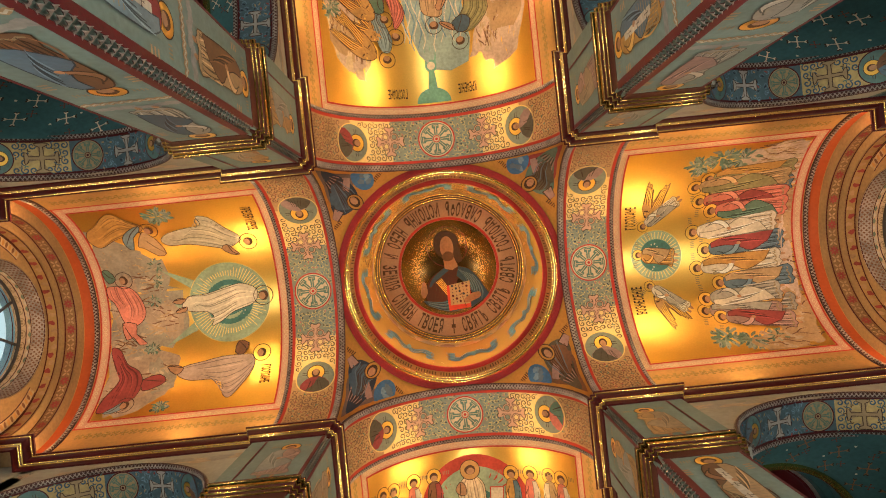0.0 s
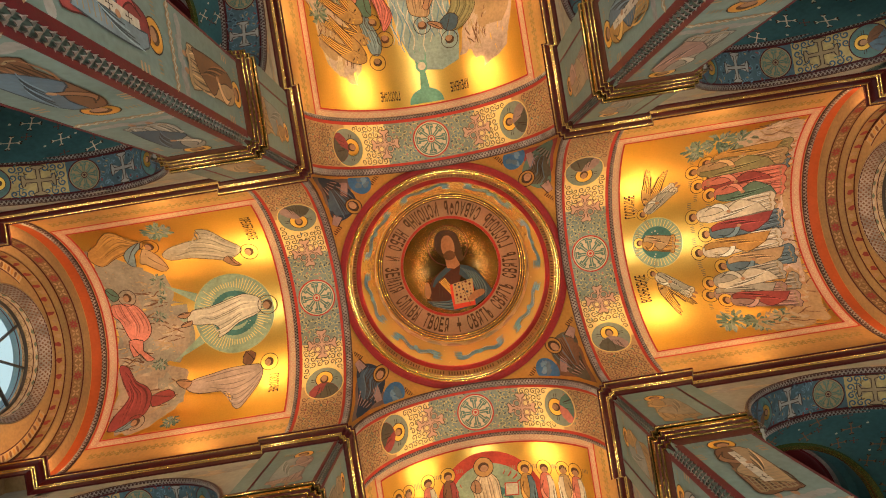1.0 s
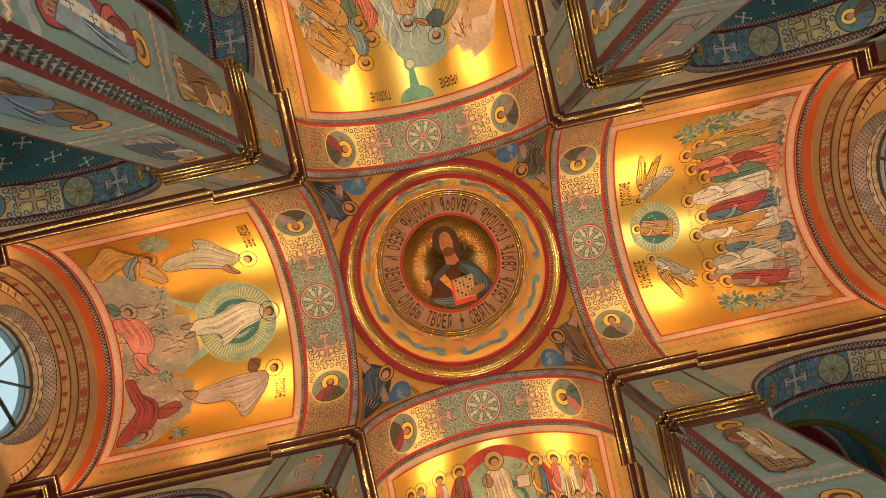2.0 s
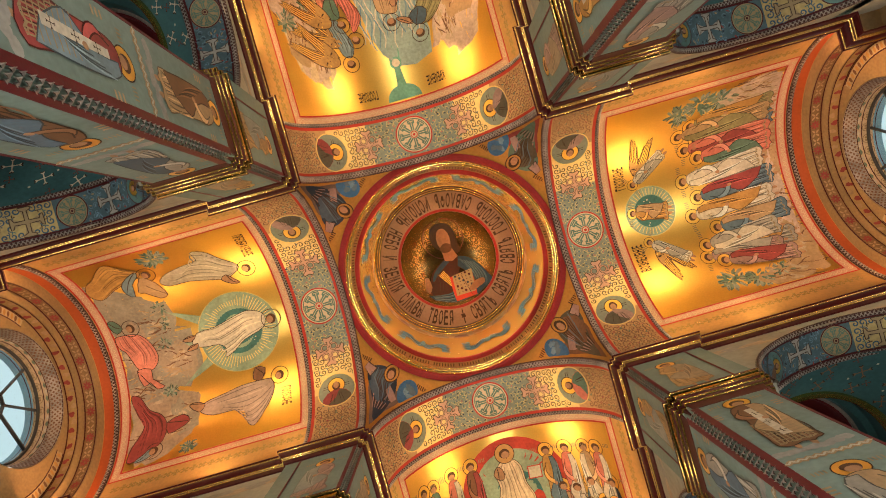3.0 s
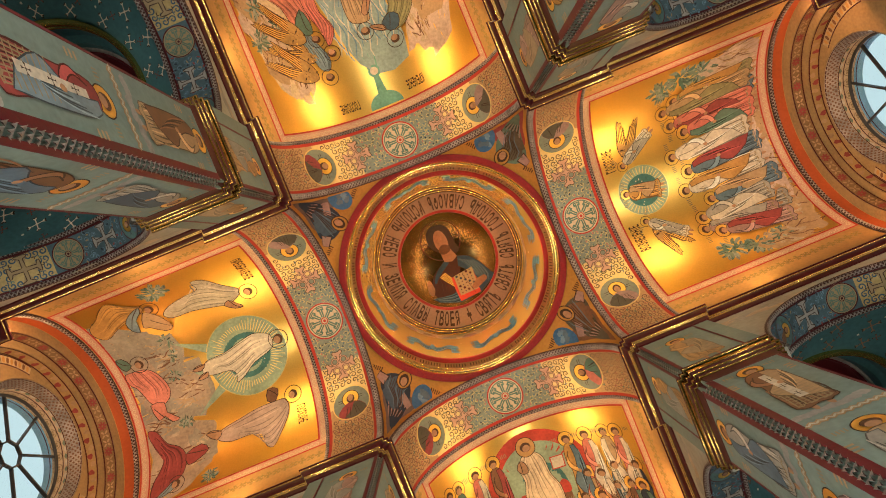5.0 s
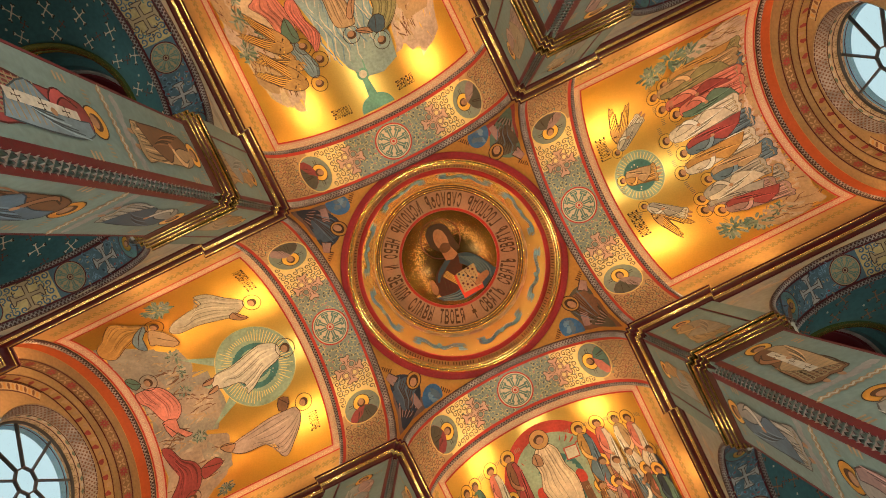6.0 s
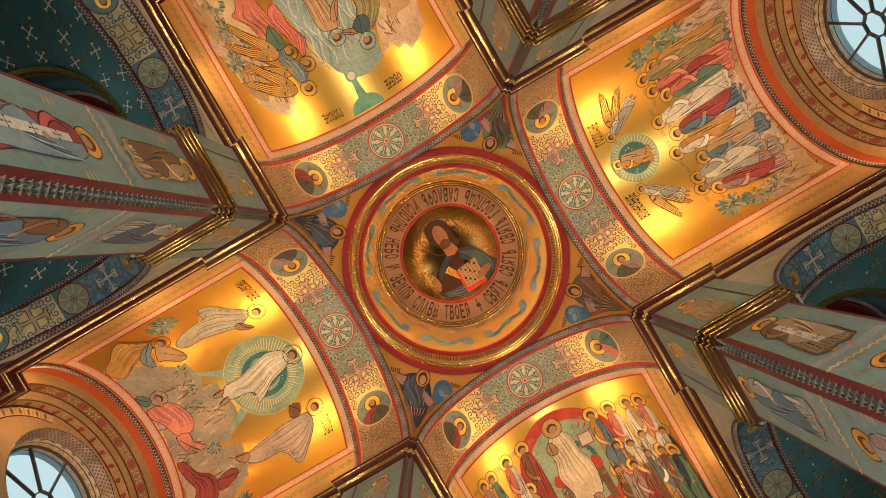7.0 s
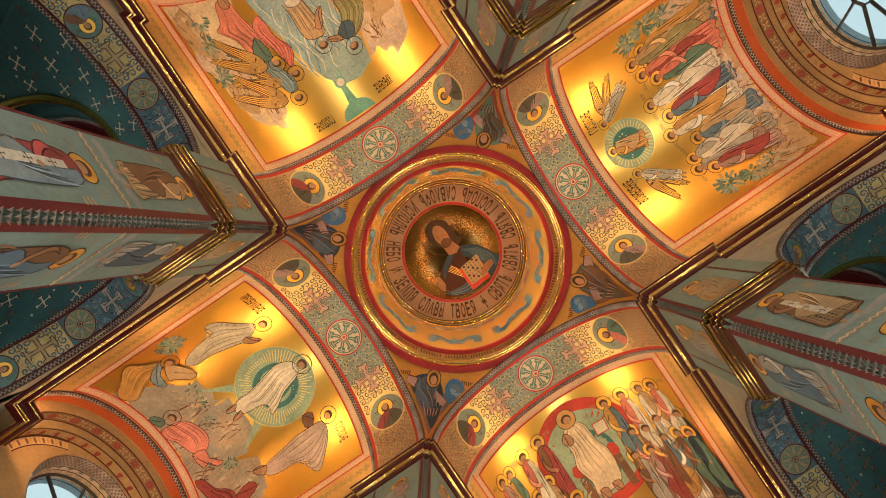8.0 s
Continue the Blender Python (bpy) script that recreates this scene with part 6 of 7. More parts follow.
for i in range(3):
    v = 0.02 + 0.045 * (i - 1)
    patch(bm, fn, [(2.12, v - 0.012), (2.26 + 0.03 * (i == 1), v * 1.2), (2.12, v + 0.012)], 0.010, 0, 2)
part("heaven_shape", bm, [paint("jade", (0.16, 0.36, 0.27)), paint("pale", None)], ob, "jade half disc with rays and a white spot")
title(ob, fn, "КРЕЩЕНІЕ", 1.83, 0.36, 0.020, 0.095)
title(ob, fn, "ГОСПОДНЕ", 1.83, -0.34, 0.020, 0.095)

# south arm
ob, fn, rng = build_panel(1, "gilded vault painting of a crowd round a white robed shape")
bm = bmesh.new()
for v in (1, -1):
    sheet(bm, fn, 2.6, P1, min(v * 0.35, v * 1.1), max(v * 0.35, v * 1.1), 0.006, 0, 0.08)
part("ground_shape", bm, paint("tan_robe", None), ob)
bm = bmesh.new()
patch(bm, fn, circle(2.35, -0.02, 0.58, 48), 0.0075, 0, 5)
patch(bm, fn, circle(2.35, -0.02, 0.46, 44), 0.0085, 1, 4)
patch(bm, fn, blob(2.42, -0.03, 0.30, 0.25, rng, 0.05, 30), 0.0095, 2, 3)
for i in range(30):
    a, s = rng.uniform(0, 6.28), rng.uniform(0.18, 0.25)
    patch(bm, fn, circle(2.42 + s * math.cos(a) * 1.1, -0.03 + s * math.sin(a), 0.010, 6), 0.0103, 3, 1)
part("aureole", bm, [paint("red_arc", (0.52, 0.06, 0.035)), paint("aureole", None), paint("deep_aureole", None), paint("pale", None)], ob, "red and grey-green round aureole")
for v in (-0.22, 0.20):
    bm = bmesh.new()
    sheet(bm, fn, 2.47, 2.84, v - 0.04, v + 0.04, 0.0113, 1, 0.04)
    patch(bm, fn, blob(2.42, v, 0.07, 0.06, rng, 0.1, 14), 0.0132, 0, 1)
    part("throne_shape", bm, [paint("red_arc", None), paint("brown_robe", None)], ob, "brown throne side with a red cushion end")
draped_part(ob, fn, [(1.98, 0.06), (2.10, 0.15), (2.24, 0.14), (2.40, 0.19), (2.59, 0.14), (2.74, 0.15), (2.75, -0.10), (2.58, -0.17), (2.39, -0.18), (2.25, -0.13), (2.08, -0.12), (1.99, -0.05)],
            "cream_robe", rng, (1.92, 0.01), 0.098, (([(2.16, 0.13), (2.10, 0.17), (2.03, 0.12), (2.07, 0.07), (2.16, 0.07)], "flesh"), ([(2.70, 0.12), (2.80, 0.13), (2.82, 0.05), (2.72, 0.04)], "flesh"),
                                                   ([(2.71, -0.02), (2.80, -0.03), (2.81, -0.10), (2.72, -0.10)], "flesh")), disc=True)
bm = bmesh.new()
patch(bm, fn, [(2.10, -0.18), (2.10, -0.31), (2.22, -0.30), (2.22, -0.17)], 0.045, 0, 1)
ribbon(bm, fn, [(2.10, -0.18), (2.10, -0.31), (2.22, -0.30), (2.22, -0.17)], 0.014, 0.0465, 1, True)
part("book_shape", bm, [paint("pale", None), RED], ob, "open pale book with red edges")
SOUTH = (((1.93, 0.38), "brown_robe", "maroon_robe"), ((1.93, 0.60), "rose_robe", "white_robe"), ((1.95, 0.83), "green_robe", "ochre_robe"), ((1.94, 0.96), "mauve_robe", "rose_robe"),
         ((1.97, -0.40), "ochre_robe", "blue_robe"), ((1.96, -0.60), "rose_robe", "white_robe"), ((1.96, -0.80), "tan_robe", "white_robe"), ((1.96, -0.94), "rose_robe", "white_robe"),
         ((2.30, 0.52), "tan_robe", "green_robe"), ((2.32, 0.70), "blue_robe", "tan_robe"), ((2.28, 0.90), "ochre_robe", "grey_robe"), ((2.30, 1.02), "mauve_robe", "navy_robe"),
         ((2.34, -0.48), "rose_robe", "tan_robe"), ((2.36, -0.62), "ochre_robe", "brown_robe"), ((2.30, -0.78), "brown_robe", "blue_robe"), ((2.29, -1.02), "navy_robe", "blue_robe"),
         ((2.57, -0.37), "brown_robe", "grey_robe"), ((2.58, -0.54), "mauve_robe", "maroon_robe"), ((2.50, -0.73), "white_robe", "ochre_robe"), ((2.49, -0.89), "brown_robe", "green_robe"), ((2.50, -1.01), "navy_robe", "green_robe"),
         ((2.60, 0.36), "rose_robe", "tan_robe"), ((2.62, 0.54), "brown_robe", "grey_robe"), ((2.58, 0.76), "maroon_robe", "blue_robe"), ((2.58, 0.96), "ochre_robe", "white_robe"))
for head, robe, cloak in SOUTH:
    figure_part(ob, fn, head, (min(3.36, head[0] + 0.80), head[1] * 1.04), 0.21, robe, cloak, rng, 0.080)

# ---- pendentive paintings ----
def plan_fn(k):
    spin = Matrix.Rotation(radians(90 * k), 3, "Z")

    def fn(u, v, h):
        """In plan: v along the diagonal from the dome's axis, u across it."""
        x, y = (v - u) / math.sqrt(2), (v + u) / math.sqrt(2)
        x, y = min(x, 1.07), min(y, 1.07)
        z = math.sqrt(max(0.0004, SPH * SPH - x * x - y * y))
        k_ = 1 - h / M / SPH
        return spin @ at(x * k_, y * k_, ZC + z * k_)
    return fn


for k in range(4):
    rng = random.Random(200 + k)
    pf = plan_fn(k)
    spin = Matrix.Rotation(radians(90 * k), 3, "Z")
    ob = thing("pendentive_painting", spin @ at(0.90, 0.90, ZC + 0.85), "dark robed shape seated by a blue disc on gold", "painting", "pendentive paintings")
    s = (1, -1, 1, -1)[k]
    main, other = (("shadow_robe", "brown_robe"), ("navy_robe", "slate_robe"), ("navy_robe", "slate_robe"), ("green_robe", "shadow_robe"))[k]
    bm = bmesh.new()
    patch(bm, pf, smooth([(0.02 * s, 1.49), (-0.05 * s, 1.42), (-0.13 * s, 1.35), (-0.22 * s, 1.27), (-0.20 * s, 1.19), (-0.08 * s, 1.155), (0.03 * s, 1.18), (0.09 * s, 1.28), (0.08 * s, 1.40)]), 0.008, 0, 5)
    patch(bm, pf, smooth([(-0.02 * s, 1.40), (-0.12 * s, 1.33), (-0.17 * s, 1.24), (-0.08 * s, 1.17), (0.0 * s, 1.20), (0.03 * s, 1.30)]), 0.013, 1, 4)
    robe = part("robe_shape", bm, [paint(main, None), paint(other, None)], ob, "dark draped shape")
    bm = bmesh.new()
    for i in range(9):
        a = (-0.16 + 0.025 * i) * s
        ribbon(bm, pf, [(a, 1.19 + 0.004 * i), (a * 0.8 + 0.02, 1.27), (a * 0.5 + 0.02 * s, 1.33), (a * 0.3 + 0.03 * s, 1.39)], 0.008, 0.017, 3 if i % 4 == 0 else 2, False, True)
    part("fold_line", bm, [paint(main, None), paint(other, None), UMBER, paint("blue_robe", None)], robe, kind="stuff")
    bm = bmesh.new()
    patch(bm, pf, circle(0.20 * s, 1.25, 0.098, 26), 0.010, 0, 2)
    for _ in range(5):
        patch(bm, pf, blob(0.20 * s + rng.uniform(-0.05, 0.05), 1.25 + rng.uniform(-0.05, 0.05), 0.032, 0.022, rng, 0.3, 12), 0.013 + 0.001 * _, 1 + _ % 2, 1)
    part("blue_disc", bm, [paint("disc_blue", (0.05, 0.15, 0.30)), paint("blue_robe", None), paint("sky_blue", None)], ob, "blue painted disc")
    bm = bmesh.new()
    patch(bm, pf, circle(-0.02 * s, 1.185, 0.070, 22), 0.019, 0, 2)
    ribbon(bm, pf, circle(-0.02 * s, 1.185, 0.070, 22), 0.009, 0.022, 1, True)
    patch(bm, pf, blob(-0.02 * s, 1.19, 0.048, 0.050, rng, 0.05, 14), 0.024, 1, 1)
    patch(bm, pf, blob(-0.018 * s, 1.20, 0.032, 0.036, rng, 0.05, 12), 0.027, 2, 1)
    part("halo", bm, [PENDENTIVE, UMBER, paint("flesh", None)], ob, "gold halo disc")
    bm = bmesh.new()
    patch(bm, pf, [(-0.17 * s, 1.20), (-0.27 * s, 1.185), (-0.29 * s, 1.245), (-0.19 * s, 1.275)], 0.012, 0, 2)
    ribbon(bm, pf, [(-0.17 * s, 1.20), (-0.27 * s, 1.185), (-0.29 * s, 1.245), (-0.19 * s, 1.275)], 0.010, 0.014, 1, True)
    part("desk_shape", bm, [paint("mauve_robe", None), UMBER], ob, "brown-grey desk shape")
    bm = bmesh.new()
    patch(bm, pf, smooth([(0.16, 1.34), (0.12, 1.28), (-0.12, 1.28), (-0.16, 1.34), (-0.07, 1.43), (0.0, 1.51), (0.07, 1.43)]), 0.005, 0, 5)
    rock = part("rock_shape", bm, paint(("brown_robe", "umber_rock", "umber_rock", "maroon_robe")[k], (0.16, 0.11, 0.09)), ob, "dark brown rock shape")
    bm = bmesh.new()
    for i in range(10):
        a = -0.11 + 0.024 * i
        ribbon(bm, pf, [(a, 1.33), (a * 0.7, 1.38), (a * 0.35, 1.44)], 0.011, 0.0075, i % 2, False, True)
    part("crack_line", bm, [UMBER, paint("mauve_robe", None)], rock, kind="stuff")
    bm = bmesh.new()
    loft(bm, pf, [(-0.20 * s, 1.24), (-0.16 * s, 1.30), (-0.10 * s, 1.37)], [(-0.10 * s, 1.22), (-0.08 * s, 1.27), (-0.03 * s, 1.34)], 0.0145, 1, 2)
    loft(bm, pf, [(-0.05 * s, 1.20), (-0.13 * s, 1.25), (-0.18 * s, 1.31)], [(-0.02 * s, 1.26), (-0.08 * s, 1.31), (-0.12 * s, 1.36)], 0.0155, 1, 2)
    loft(bm, pf, [(0.02 * s, 1.27), (0.08 * s, 1.30), (0.13 * s, 1.33)], [(0.0 * s, 1.32), (0.05 * s, 1.345), (0.10 * s, 1.365)], 0.0165, 2, 2)
    part("drape_shape", bm, [paint("rose_rock", None), paint(other, None), paint("mauve_robe", None)], ob, "folded blue drapery and a grey page")
    bm = bmesh.new()
    for e in (-1, 1):
        for j in range(11):
            u = e * 0.36 + 0.020 * (j - 5)
            ribbon(bm, pf, line((u, 1.145 + 0.02 * abs(u)), (u, 1.178 + 0.02 * abs(u)), 2), 0.010, 0.006)
    part("small_writing", bm, UMBER, ob, kind="stuff")

# ---- dome paintings ----
bm = bmesh.new()


def ring_fn(u, v, h):
    i = (RING0 - v) / (RING0 - RING1)
    return at((v) * math.cos(radians(u)), v * math.sin(radians(u)), UP + 0.17 + 0.16 * math.sin(math.pi / 2 * i) - h / M)


TEXT = "+ СВЯТЪ СВЯТЪ СВЯТЪ ГОСПОДЬ САВАОѲЪ ИСПОЛНЬ НЕБО И ЗЕМЛЯ СЛАВЫ ТВОЕЯ".replace(" ", "  ")
units = sum(0.7 if c == " " else 1.30 for c in TEXT)
step = 353.0 / units
lettering(bm, ring_fn, TEXT, (93.0, 0.934), (-1, 0), (0, -1), step, 0.195, 0.012, 0, 0.30)
part("lettering", bm, UMBER, dome, "dark condensed lettering", None, "stuff")

for i in range(8):
    rng = random.Random(300 + i)
    c = 22.5 + 45 * i + 12
    bm = bmesh.new()
    fr = lambda u, v, h: frieze_fn(c + u * 55, v, h)
    flip = 1 if i % 2 else -1
    w = lambda u, v: (0.86 * u, 0.54 + flip * 0.66 * (v - 0.52))
    patch(bm, fr, blob(0.0, 0.55, 0.030, 0.085, rng, 0.08, 16), 0.034, 1, 2)
    for s in (-1, 1):
        loft(bm, fr, [w(s * x, y) for x, y in ((0.0, 0.62), (0.06, 0.72), (0.13, 0.64), (0.20, 0.52), (0.27, 0.54), (0.34, 0.70))],
             [w(s * x, y) for x, y in ((0.0, 0.44), (0.06, 0.50), (0.13, 0.42), (0.20, 0.30), (0.27, 0.28), (0.33, 0.34))], 0.020, 0, 4)
        for m in range(6):
            y = 0.32 + 0.075 * m
            loft(bm, fr, [w(s * 0.27, y - 0.02), w(s * 0.32, y + 0.02), w(s * (0.375 + 0.012 * (m % 3)), y + 0.06)], [w(s * 0.27, y + 0.05), w(s * 0.32, y + 0.075), w(s * (0.365 + 0.012 * (m % 3)), y + 0.08)], 0.024 + 0.002 * (m % 2), m % 2, 1)
        for m in range(5):
            ribbon(bm, fr, smooth([w(s * x, y - 0.035 * m) for x, y in ((0.03, 0.63), (0.08, 0.68), (0.14, 0.60), (0.21, 0.47), (0.29, 0.50))], False, 2), 0.010, 0.031 + 0.001 * m, (4, 3, 2, 3, 2)[m], False, True)
    part("winged_shape", bm, [paint("seraph_blue", None), paint("blue_feather", (0.13, 0.30, 0.42)), paint("sky_blue", None), paint("navy_robe", None), paint("pale", None)], dome, "blue-grey winged shape")
# the warm glow at the frieze's foot, put in as an orange-red strip
bm = bmesh.new()
grid(bm, lambda i, j: frieze_fn(360 * i, 0.03 + 0.15 * j, 0.008), 112, 1)
part("painted_glow", bm, ORANGE, dome, "orange-red strip standing in for the glow low on the frieze")
bm = bmesh.new()
rng = random.Random(320)
upper = lambda u, v, h: at((1.04 - h / M) * math.cos(radians(u)), (1.04 - h / M) * math.sin(radians(u)), FR1 + 0.01 + 0.7 * v)
for i in range(24):
    patch(bm, upper, [(15 * i + 7 + 5.5 * math.cos(a) * (1 + 0.2 * rng.random()), 0.5 + 0.36 * math.sin(a)) for a in (2 * math.pi * q / 14 for q in range(14))], 0.01, i % 3, 2)
part("painted_scrolls", bm, [paint("mauve_robe", None), paint("grey_robe", None), paint("tan_robe", None)], dome, "worn painted panels", kind="stuff")
rng = random.Random(330)
crown = thing("crown_painting", at(0, 0, TOP), "dark robed half-length shape with a book on old gold", "painting")
bm = bmesh.new()
ribbon(bm, crown_fn, circle(0.0, -0.30, 0.29, 44), 0.012, 0.006, 0, True)
for a in (0, 1.571, 3.1416):
    for o in (-0.03, 0.03):
        d, n = (math.sin(a + 1.571), -math.cos(a + 1.571) if a != 1.571 else -1), 0
        e = (1, 0) if a == 0 else (-1, 0) if a > 2 else (0, -1)
        ribbon(bm, crown_fn, [(e[0] * s + abs(e[1]) * o, -0.30 + e[1] * s + abs(e[0]) * o) for s in (0.12, 0.2, 0.285)], 0.007, 0.006)
part("halo_line", bm, OXBLOOD, crown, "thin dark red halo line")
bm = bmesh.new()
mantle = paint("mantle_blue", (0.018, 0.052, 0.095))
tunic = paint("dark_red_robe", (0.050, 0.009, 0.007))
patch(bm, crown_fn, smooth([(-0.10, 0.03), (0.02, -0.01), (0.14, 0.0), (0.17, 0.10), (0.10, 0.22), (0.06, 0.42), (-0.10, 0.52), (-0.36, 0.44), (-0.32, 0.20), (-0.20, 0.08)]), 0.008, 0, 5)
bust = part("robe_shape", bm, tunic, crown, "dark red draped tunic shape")
bm = bmesh.new()
right = loft(bm, crown_fn, [(0.14, 0.0), (0.28, 0.05), (0.40, 0.18), (0.50, 0.36), (0.53, 0.44), (0.42, 0.52), (0.26, 0.61)], [(0.10, 0.14), (0.16, 0.20), (0.24, 0.28), (0.28, 0.36), (0.30, 0.42), (0.24, 0.50), (0.14, 0.60)], 0.012, 0, 4)
sash = loft(bm, crown_fn, [(0.10, 0.24), (0.06, 0.38), (-0.02, 0.45), (-0.16, 0.49), (-0.42, 0.44)], [(0.20, 0.60), (0.14, 0.62), (0.02, 0.64), (-0.12, 0.62), (-0.34, 0.53)], 0.0125, 0, 5)
left = loft(bm, crown_fn, [(-0.06, 0.0), (-0.18, 0.08), (-0.27, 0.17), (-0.31, 0.26)], [(0.0, 0.05), (-0.12, 0.13), (-0.22, 0.20), (-0.28, 0.27)], 0.0125, 0, 3)
part("cloak", bm, mantle, bust, "deep blue draped cloak")
bm = bmesh.new()
for i in range(16):
    a = i / 15
    ribbon(bm, crown_fn, smooth([(0.13 + 0.20 * a, 0.04 + 0.10 * a), (0.22 + 0.20 * a, 0.16 + 0.10 * a), (0.27 + 0.19 * a, 0.28 + 0.12 * a), (0.30 + 0.12 * a, 0.36 + 0.16 * a)], False, 2), 0.012, 0.015, (2, 3, 4)[i % 3], False, True)
for i in range(9):
    a = i / 8
    ribbon(bm, crown_fn, smooth([(-0.36 + 0.03 * a, 0.46 + 0.06 * a), (-0.14, 0.50 + 0.11 * a), (0.0 + 0.04 * a, 0.47 + 0.14 * a), (0.09 + 0.05 * a, 0.36 + 0.22 * a)], False, 2), 0.012, 0.0155, (2, 3, 4)[i % 3], False, True)
for i in range(7):
    ribbon(bm, crown_fn, [(-0.22 + 0.05 * i, 0.16 + 0.01 * i), (-0.21 + 0.045 * i, 0.30), (-0.24 + 0.05 * i, 0.43)], 0.010, 0.0115, 5, False, True)
for i in range(5):
    ribbon(bm, crown_fn, line((-0.20 + 0.019 * i, 0.20 - 0.01 * i), (-0.02 + 0.010 * i, 0.45 - 0.015 * i), 5), 0.008, 0.015, 6)
for edge in (right, sash, left):
    ribbon(bm, crown_fn, edge, 0.007, 0.0165, 5, True)
part("fold_line", bm, [tunic, mantle, paint("steel_blue", (0.055, 0.13, 0.19)), paint("navy_robe", None), paint("blue_robe", None), UMBER, HALO], bust, kind="stuff")
hair, skin = paint("hair", None), paint("umber_flesh", (0.29, 0.14, 0.07))
bm = bmesh.new()
patch(bm, crown_fn, smooth([(0.0, -0.53), (0.10, -0.50), (0.165, -0.42), (0.18, -0.30), (0.19, -0.18), (0.21, -0.08), (0.15, -0.05), (0.08, -0.10), (-0.02, -0.10), (-0.10, -0.15), (-0.17, -0.24), (-0.185, -0.36), (-0.16, -0.46), (-0.09, -0.52)]), 0.014, 0, 4)
oval = part("plain_oval", bm, paint("dark_hair", (0.042, 0.018, 0.010)), crown, "plain dark brown oval")
bm = bmesh.new()
patch(bm, crown_fn, [(-0.07, -0.16), (0.08, -0.16), (0.14, 0.0), (0.05, 0.05), (-0.06, 0.02)], 0.017, 0, 3)
part("neck_shape", bm, skin, oval)
bm = bmesh.new()
patch(bm, crown_fn, blob(0.0, -0.28, 0.098, 0.17, rng, 0.02, 26), 0.020, 0, 3)
part("pale_oval", bm, skin, oval, "plain tan oval")
bm = bmesh.new()
patch(bm, crown_fn, blob(0.005, -0.155, 0.085, 0.072, rng, 0.04, 22), 0.023, 0, 2)
part("lower_oval", bm, hair, oval)
for u, v, a, b, t in ((0.30, 0.46, 0.13, 0.055, -0.35), (-0.385, 0.30, 0.05, 0.11, 0.1)):
    bm = bmesh.new()
    patch(bm, crown_fn, blob(u, v, a, b, rng, 0.12, 18, t), 0.034, 0, 2)
    part("small_oval", bm, skin, bust, "plain tan oval")
bm = bmesh.new()
loft(bm, crown_fn, [(-0.055, 0.27), (-0.06, 0.45), (-0.05, 0.625)], [(0.28, 0.225), (0.275, 0.40), (0.265, 0.60)], 0.020, 0, 8)
loft(bm, crown_fn, [(-0.02, 0.262), (-0.02, 0.41), (-0.024, 0.552)], [(0.28, 0.222), (0.27, 0.38), (0.255, 0.545)], 0.026, 1, 8)
for x in range(5):
    for y in range(6):
        patch(bm, crown_fn, circle(0.02 + 0.052 * x, 0.28 + 0.048 * y - 0.008 * x, 0.008 + 0.010 * ((x + 2 * y) % 3 == 0), 8), 0.030, 2 + (x + y) % 2, 1)
part("book_shape", bm, [RED, TAN_LINE, paint("navy_robe", None), OXBLOOD], crown, "gold book with red edges and blue studs")


# ---- pier frescoes ----
def face_fn(k, mirror, plane=BODY):
    spin = Matrix.Rotation(radians(90 * k), 3, "Z")

    def fn(u, v, h):
        """u: down from the eye-relative height zero (negative height), v: along the face."""
        return spin @ (at(plane - h / M, v, -u) if mirror else at(v, plane - h / M, -u))
    return fn


# robe and cloak by pier, face and tier from the capital down
SUITS = {
    (0, False): (("brown_robe", "tan_robe"), ("tan_robe", "grey_robe"), ("mauve_robe", "blue_robe")), (0, True): (("grey_robe", "blue_robe"), ("grey_robe", "mauve_robe"), ("tan_robe", "brown_robe")),
    (1, False): (("mauve_robe", "grey_robe"), ("tan_robe", "blue_robe"), ("grey_robe", "brown_robe")), (1, True): (("tan_robe", "grey_robe"), ("brown_robe", "blue_robe"), ("mauve_robe", "grey_robe")),
    (2, False): (("grey_robe", "slate_robe"), ("brown_robe", "blue_robe"), ("tan_robe", "grey_robe")), (2, True): (("tan_robe", "brown_robe"), ("maroon_robe", "steel_robe"), ("blue_robe", "tan_robe")),
    (3, False): (("ochre_robe", "blue_robe"), ("grey_robe", "steel_robe"), ("mauve_robe", "tan_robe")), (3, True): (("grey_robe", "mauve_robe"), ("grey_robe", "grey_robe"), ("tan_robe", "brown_robe")),
}
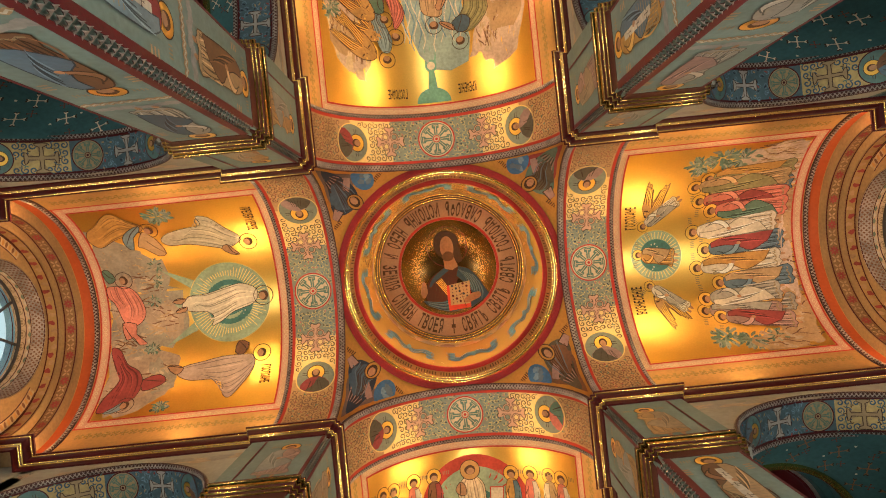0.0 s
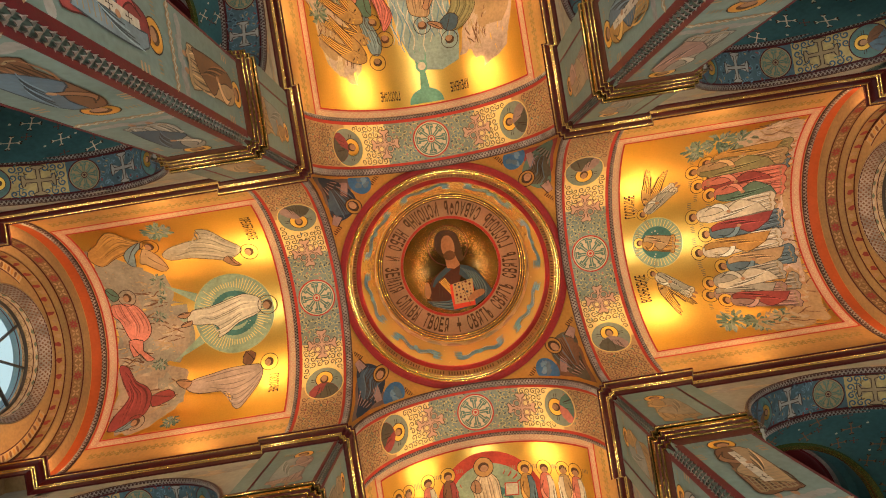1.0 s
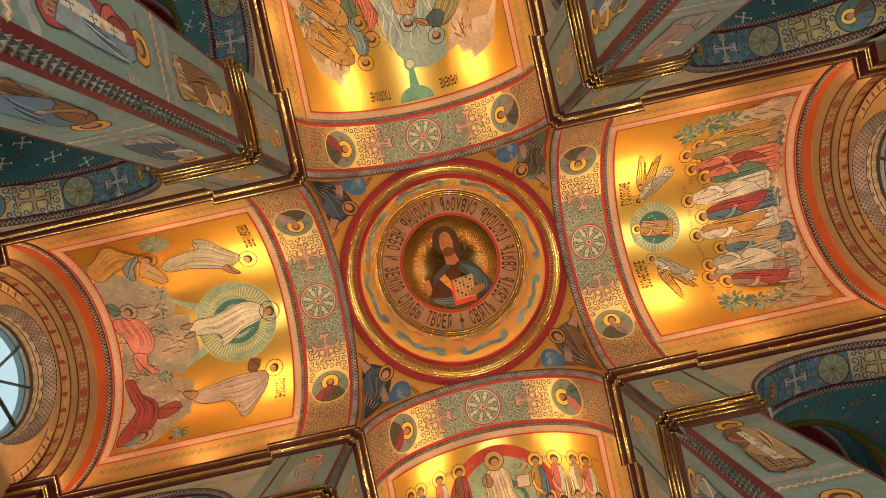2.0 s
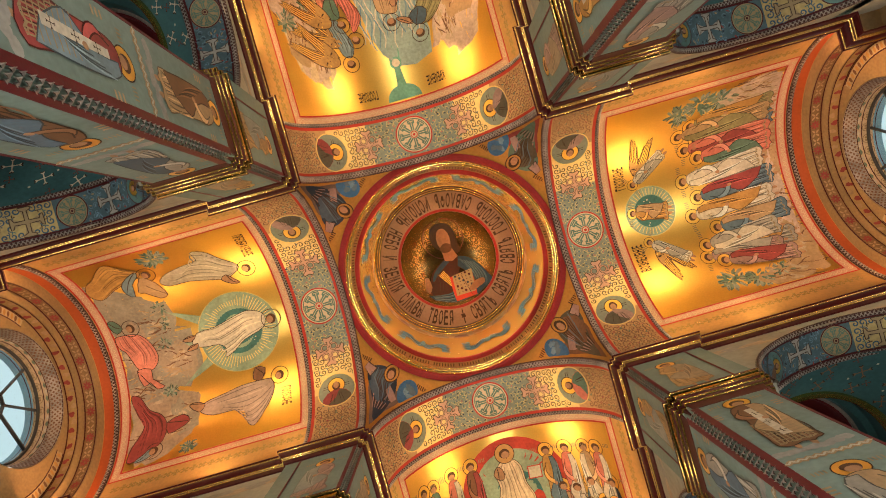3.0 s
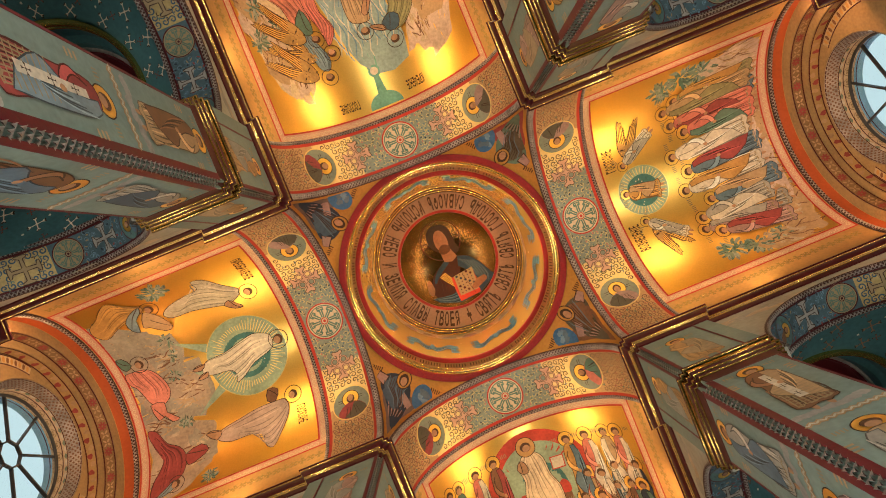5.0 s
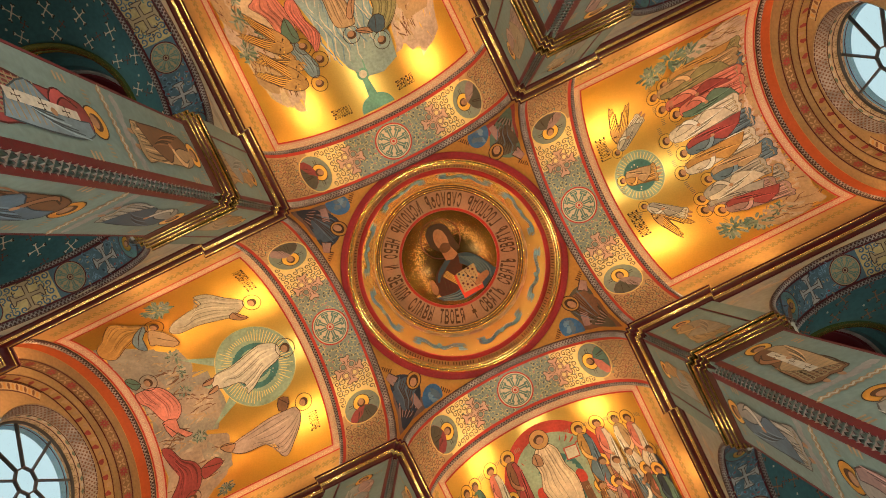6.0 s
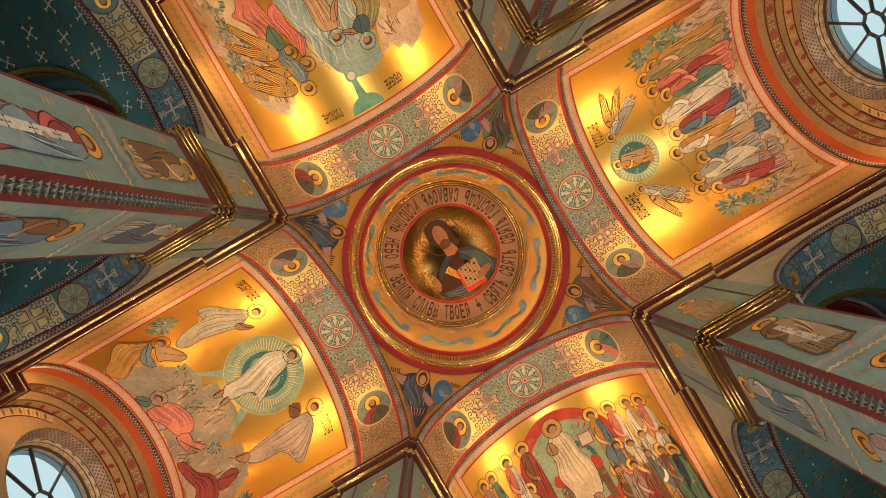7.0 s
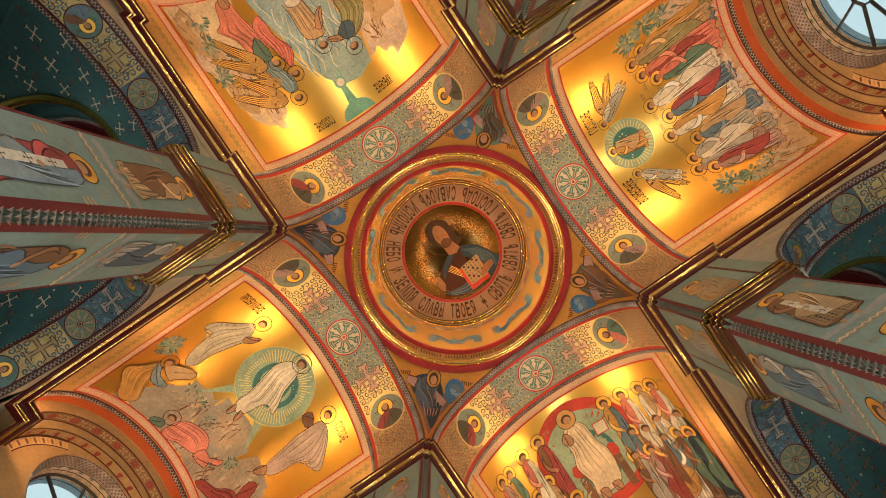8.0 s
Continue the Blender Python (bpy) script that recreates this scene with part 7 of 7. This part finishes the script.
for k in range(4):
    for mirror in (False, True):
        rng = random.Random(400 + 2 * k + mirror)
        fn = face_fn(k, mirror)
        spin = Matrix.Rotation(radians(90 * k), 3, "Z")
        ob = thing("pier_fresco", spin @ (at(BODY, 1.34, 2.3) if mirror else at(1.34, BODY, 2.3)), "tiers of robed shapes painted on a grey-teal pier face", "painting", "pier frescoes")
        for tier, (top, low) in enumerate(((3.56, 2.86), (2.56, 1.86), (1.56, 0.9))):
            robe, cloak = SUITS[k, mirror][tier]
            figure_part(ob, fn, (-top, 1.345), (-low, 1.345 + rng.uniform(-0.02, 0.02)), 0.27, robe, cloak, rng, 0.078, pattern=(k, mirror, tier) in ((0, False, 0), (2, True, 1), (3, False, 0)), proud=0.3)
            bm = bmesh.new()
            for i in range(7):
                patch(bm, fn, blob(-(low - 0.03) + rng.uniform(-0.02, 0.02), 1.19 + 0.052 * i, 0.030, 0.042, rng, 0.2, 12), 0.003 + 0.0012 * (i % 4), 0, 1)
            part("cloud_shape", bm, paint("cloud", (0.33, 0.31, 0.28)), ob, "pale cloud shapes", kind="stuff")
            bm = bmesh.new()
            pts = [(-(low - 0.13) + 0.010 * math.sin(i * 1.57), BODY + 0.08 + (PIER - BODY - 0.10) * i / 40) for i in range(41)]
            ribbon(bm, fn, pts, 0.034, 0.006, 0)
            ribbon(bm, fn, [(u + 0.0, v) for u, v in pts], 0.012, 0.009, 1)
            part("divider", bm, [paint("tan_robe", None), paint("pale", None)], ob, "twisted tan painted divider")
            bm = bmesh.new()
            for s in (-1, 1):
                for j in range(3):
                    ribbon(bm, fn, line((-(top - 0.10 - 0.03 * j), 1.345 + s * 0.15), (-(top - 0.10 - 0.03 * j), 1.345 + s * 0.19), 2), 0.014, 0.006)
            part("small_writing", bm, paint("tan_robe", None), ob, kind="stuff")
        # figure between capital and cornice
        figure_part(ob, fn, (-4.66, 1.33), (-4.08, 1.36), 0.30, ("ochre_wash", "tan_wash", "ochre_wash", "rose_wash")[(k + 2 * mirror) % 4], ("tan_wash", "grey_wash")[mirror], rng, 0.075, name="upper_robed_shape", proud=0.3)
        # cloudy shapes on the wall above the aisle arch
        f2 = face_fn(k, mirror, 1.12)
        bm = bmesh.new()
        for i in range(9):
            v = 1.75 + 0.16 * i
            patch(bm, f2, blob(-(4.74 - 0.02 * (i % 3)), v, 0.05, 0.13, rng, 0.35, 16), 0.003 + 0.0012 * (i % 4), i % 2, 1)
        part("cloud_wash", bm, [paint("wash", (0.46, 0.36, 0.26)), paint("cloud", None)], ob, "faint ochre and grey wash", kind="stuff")
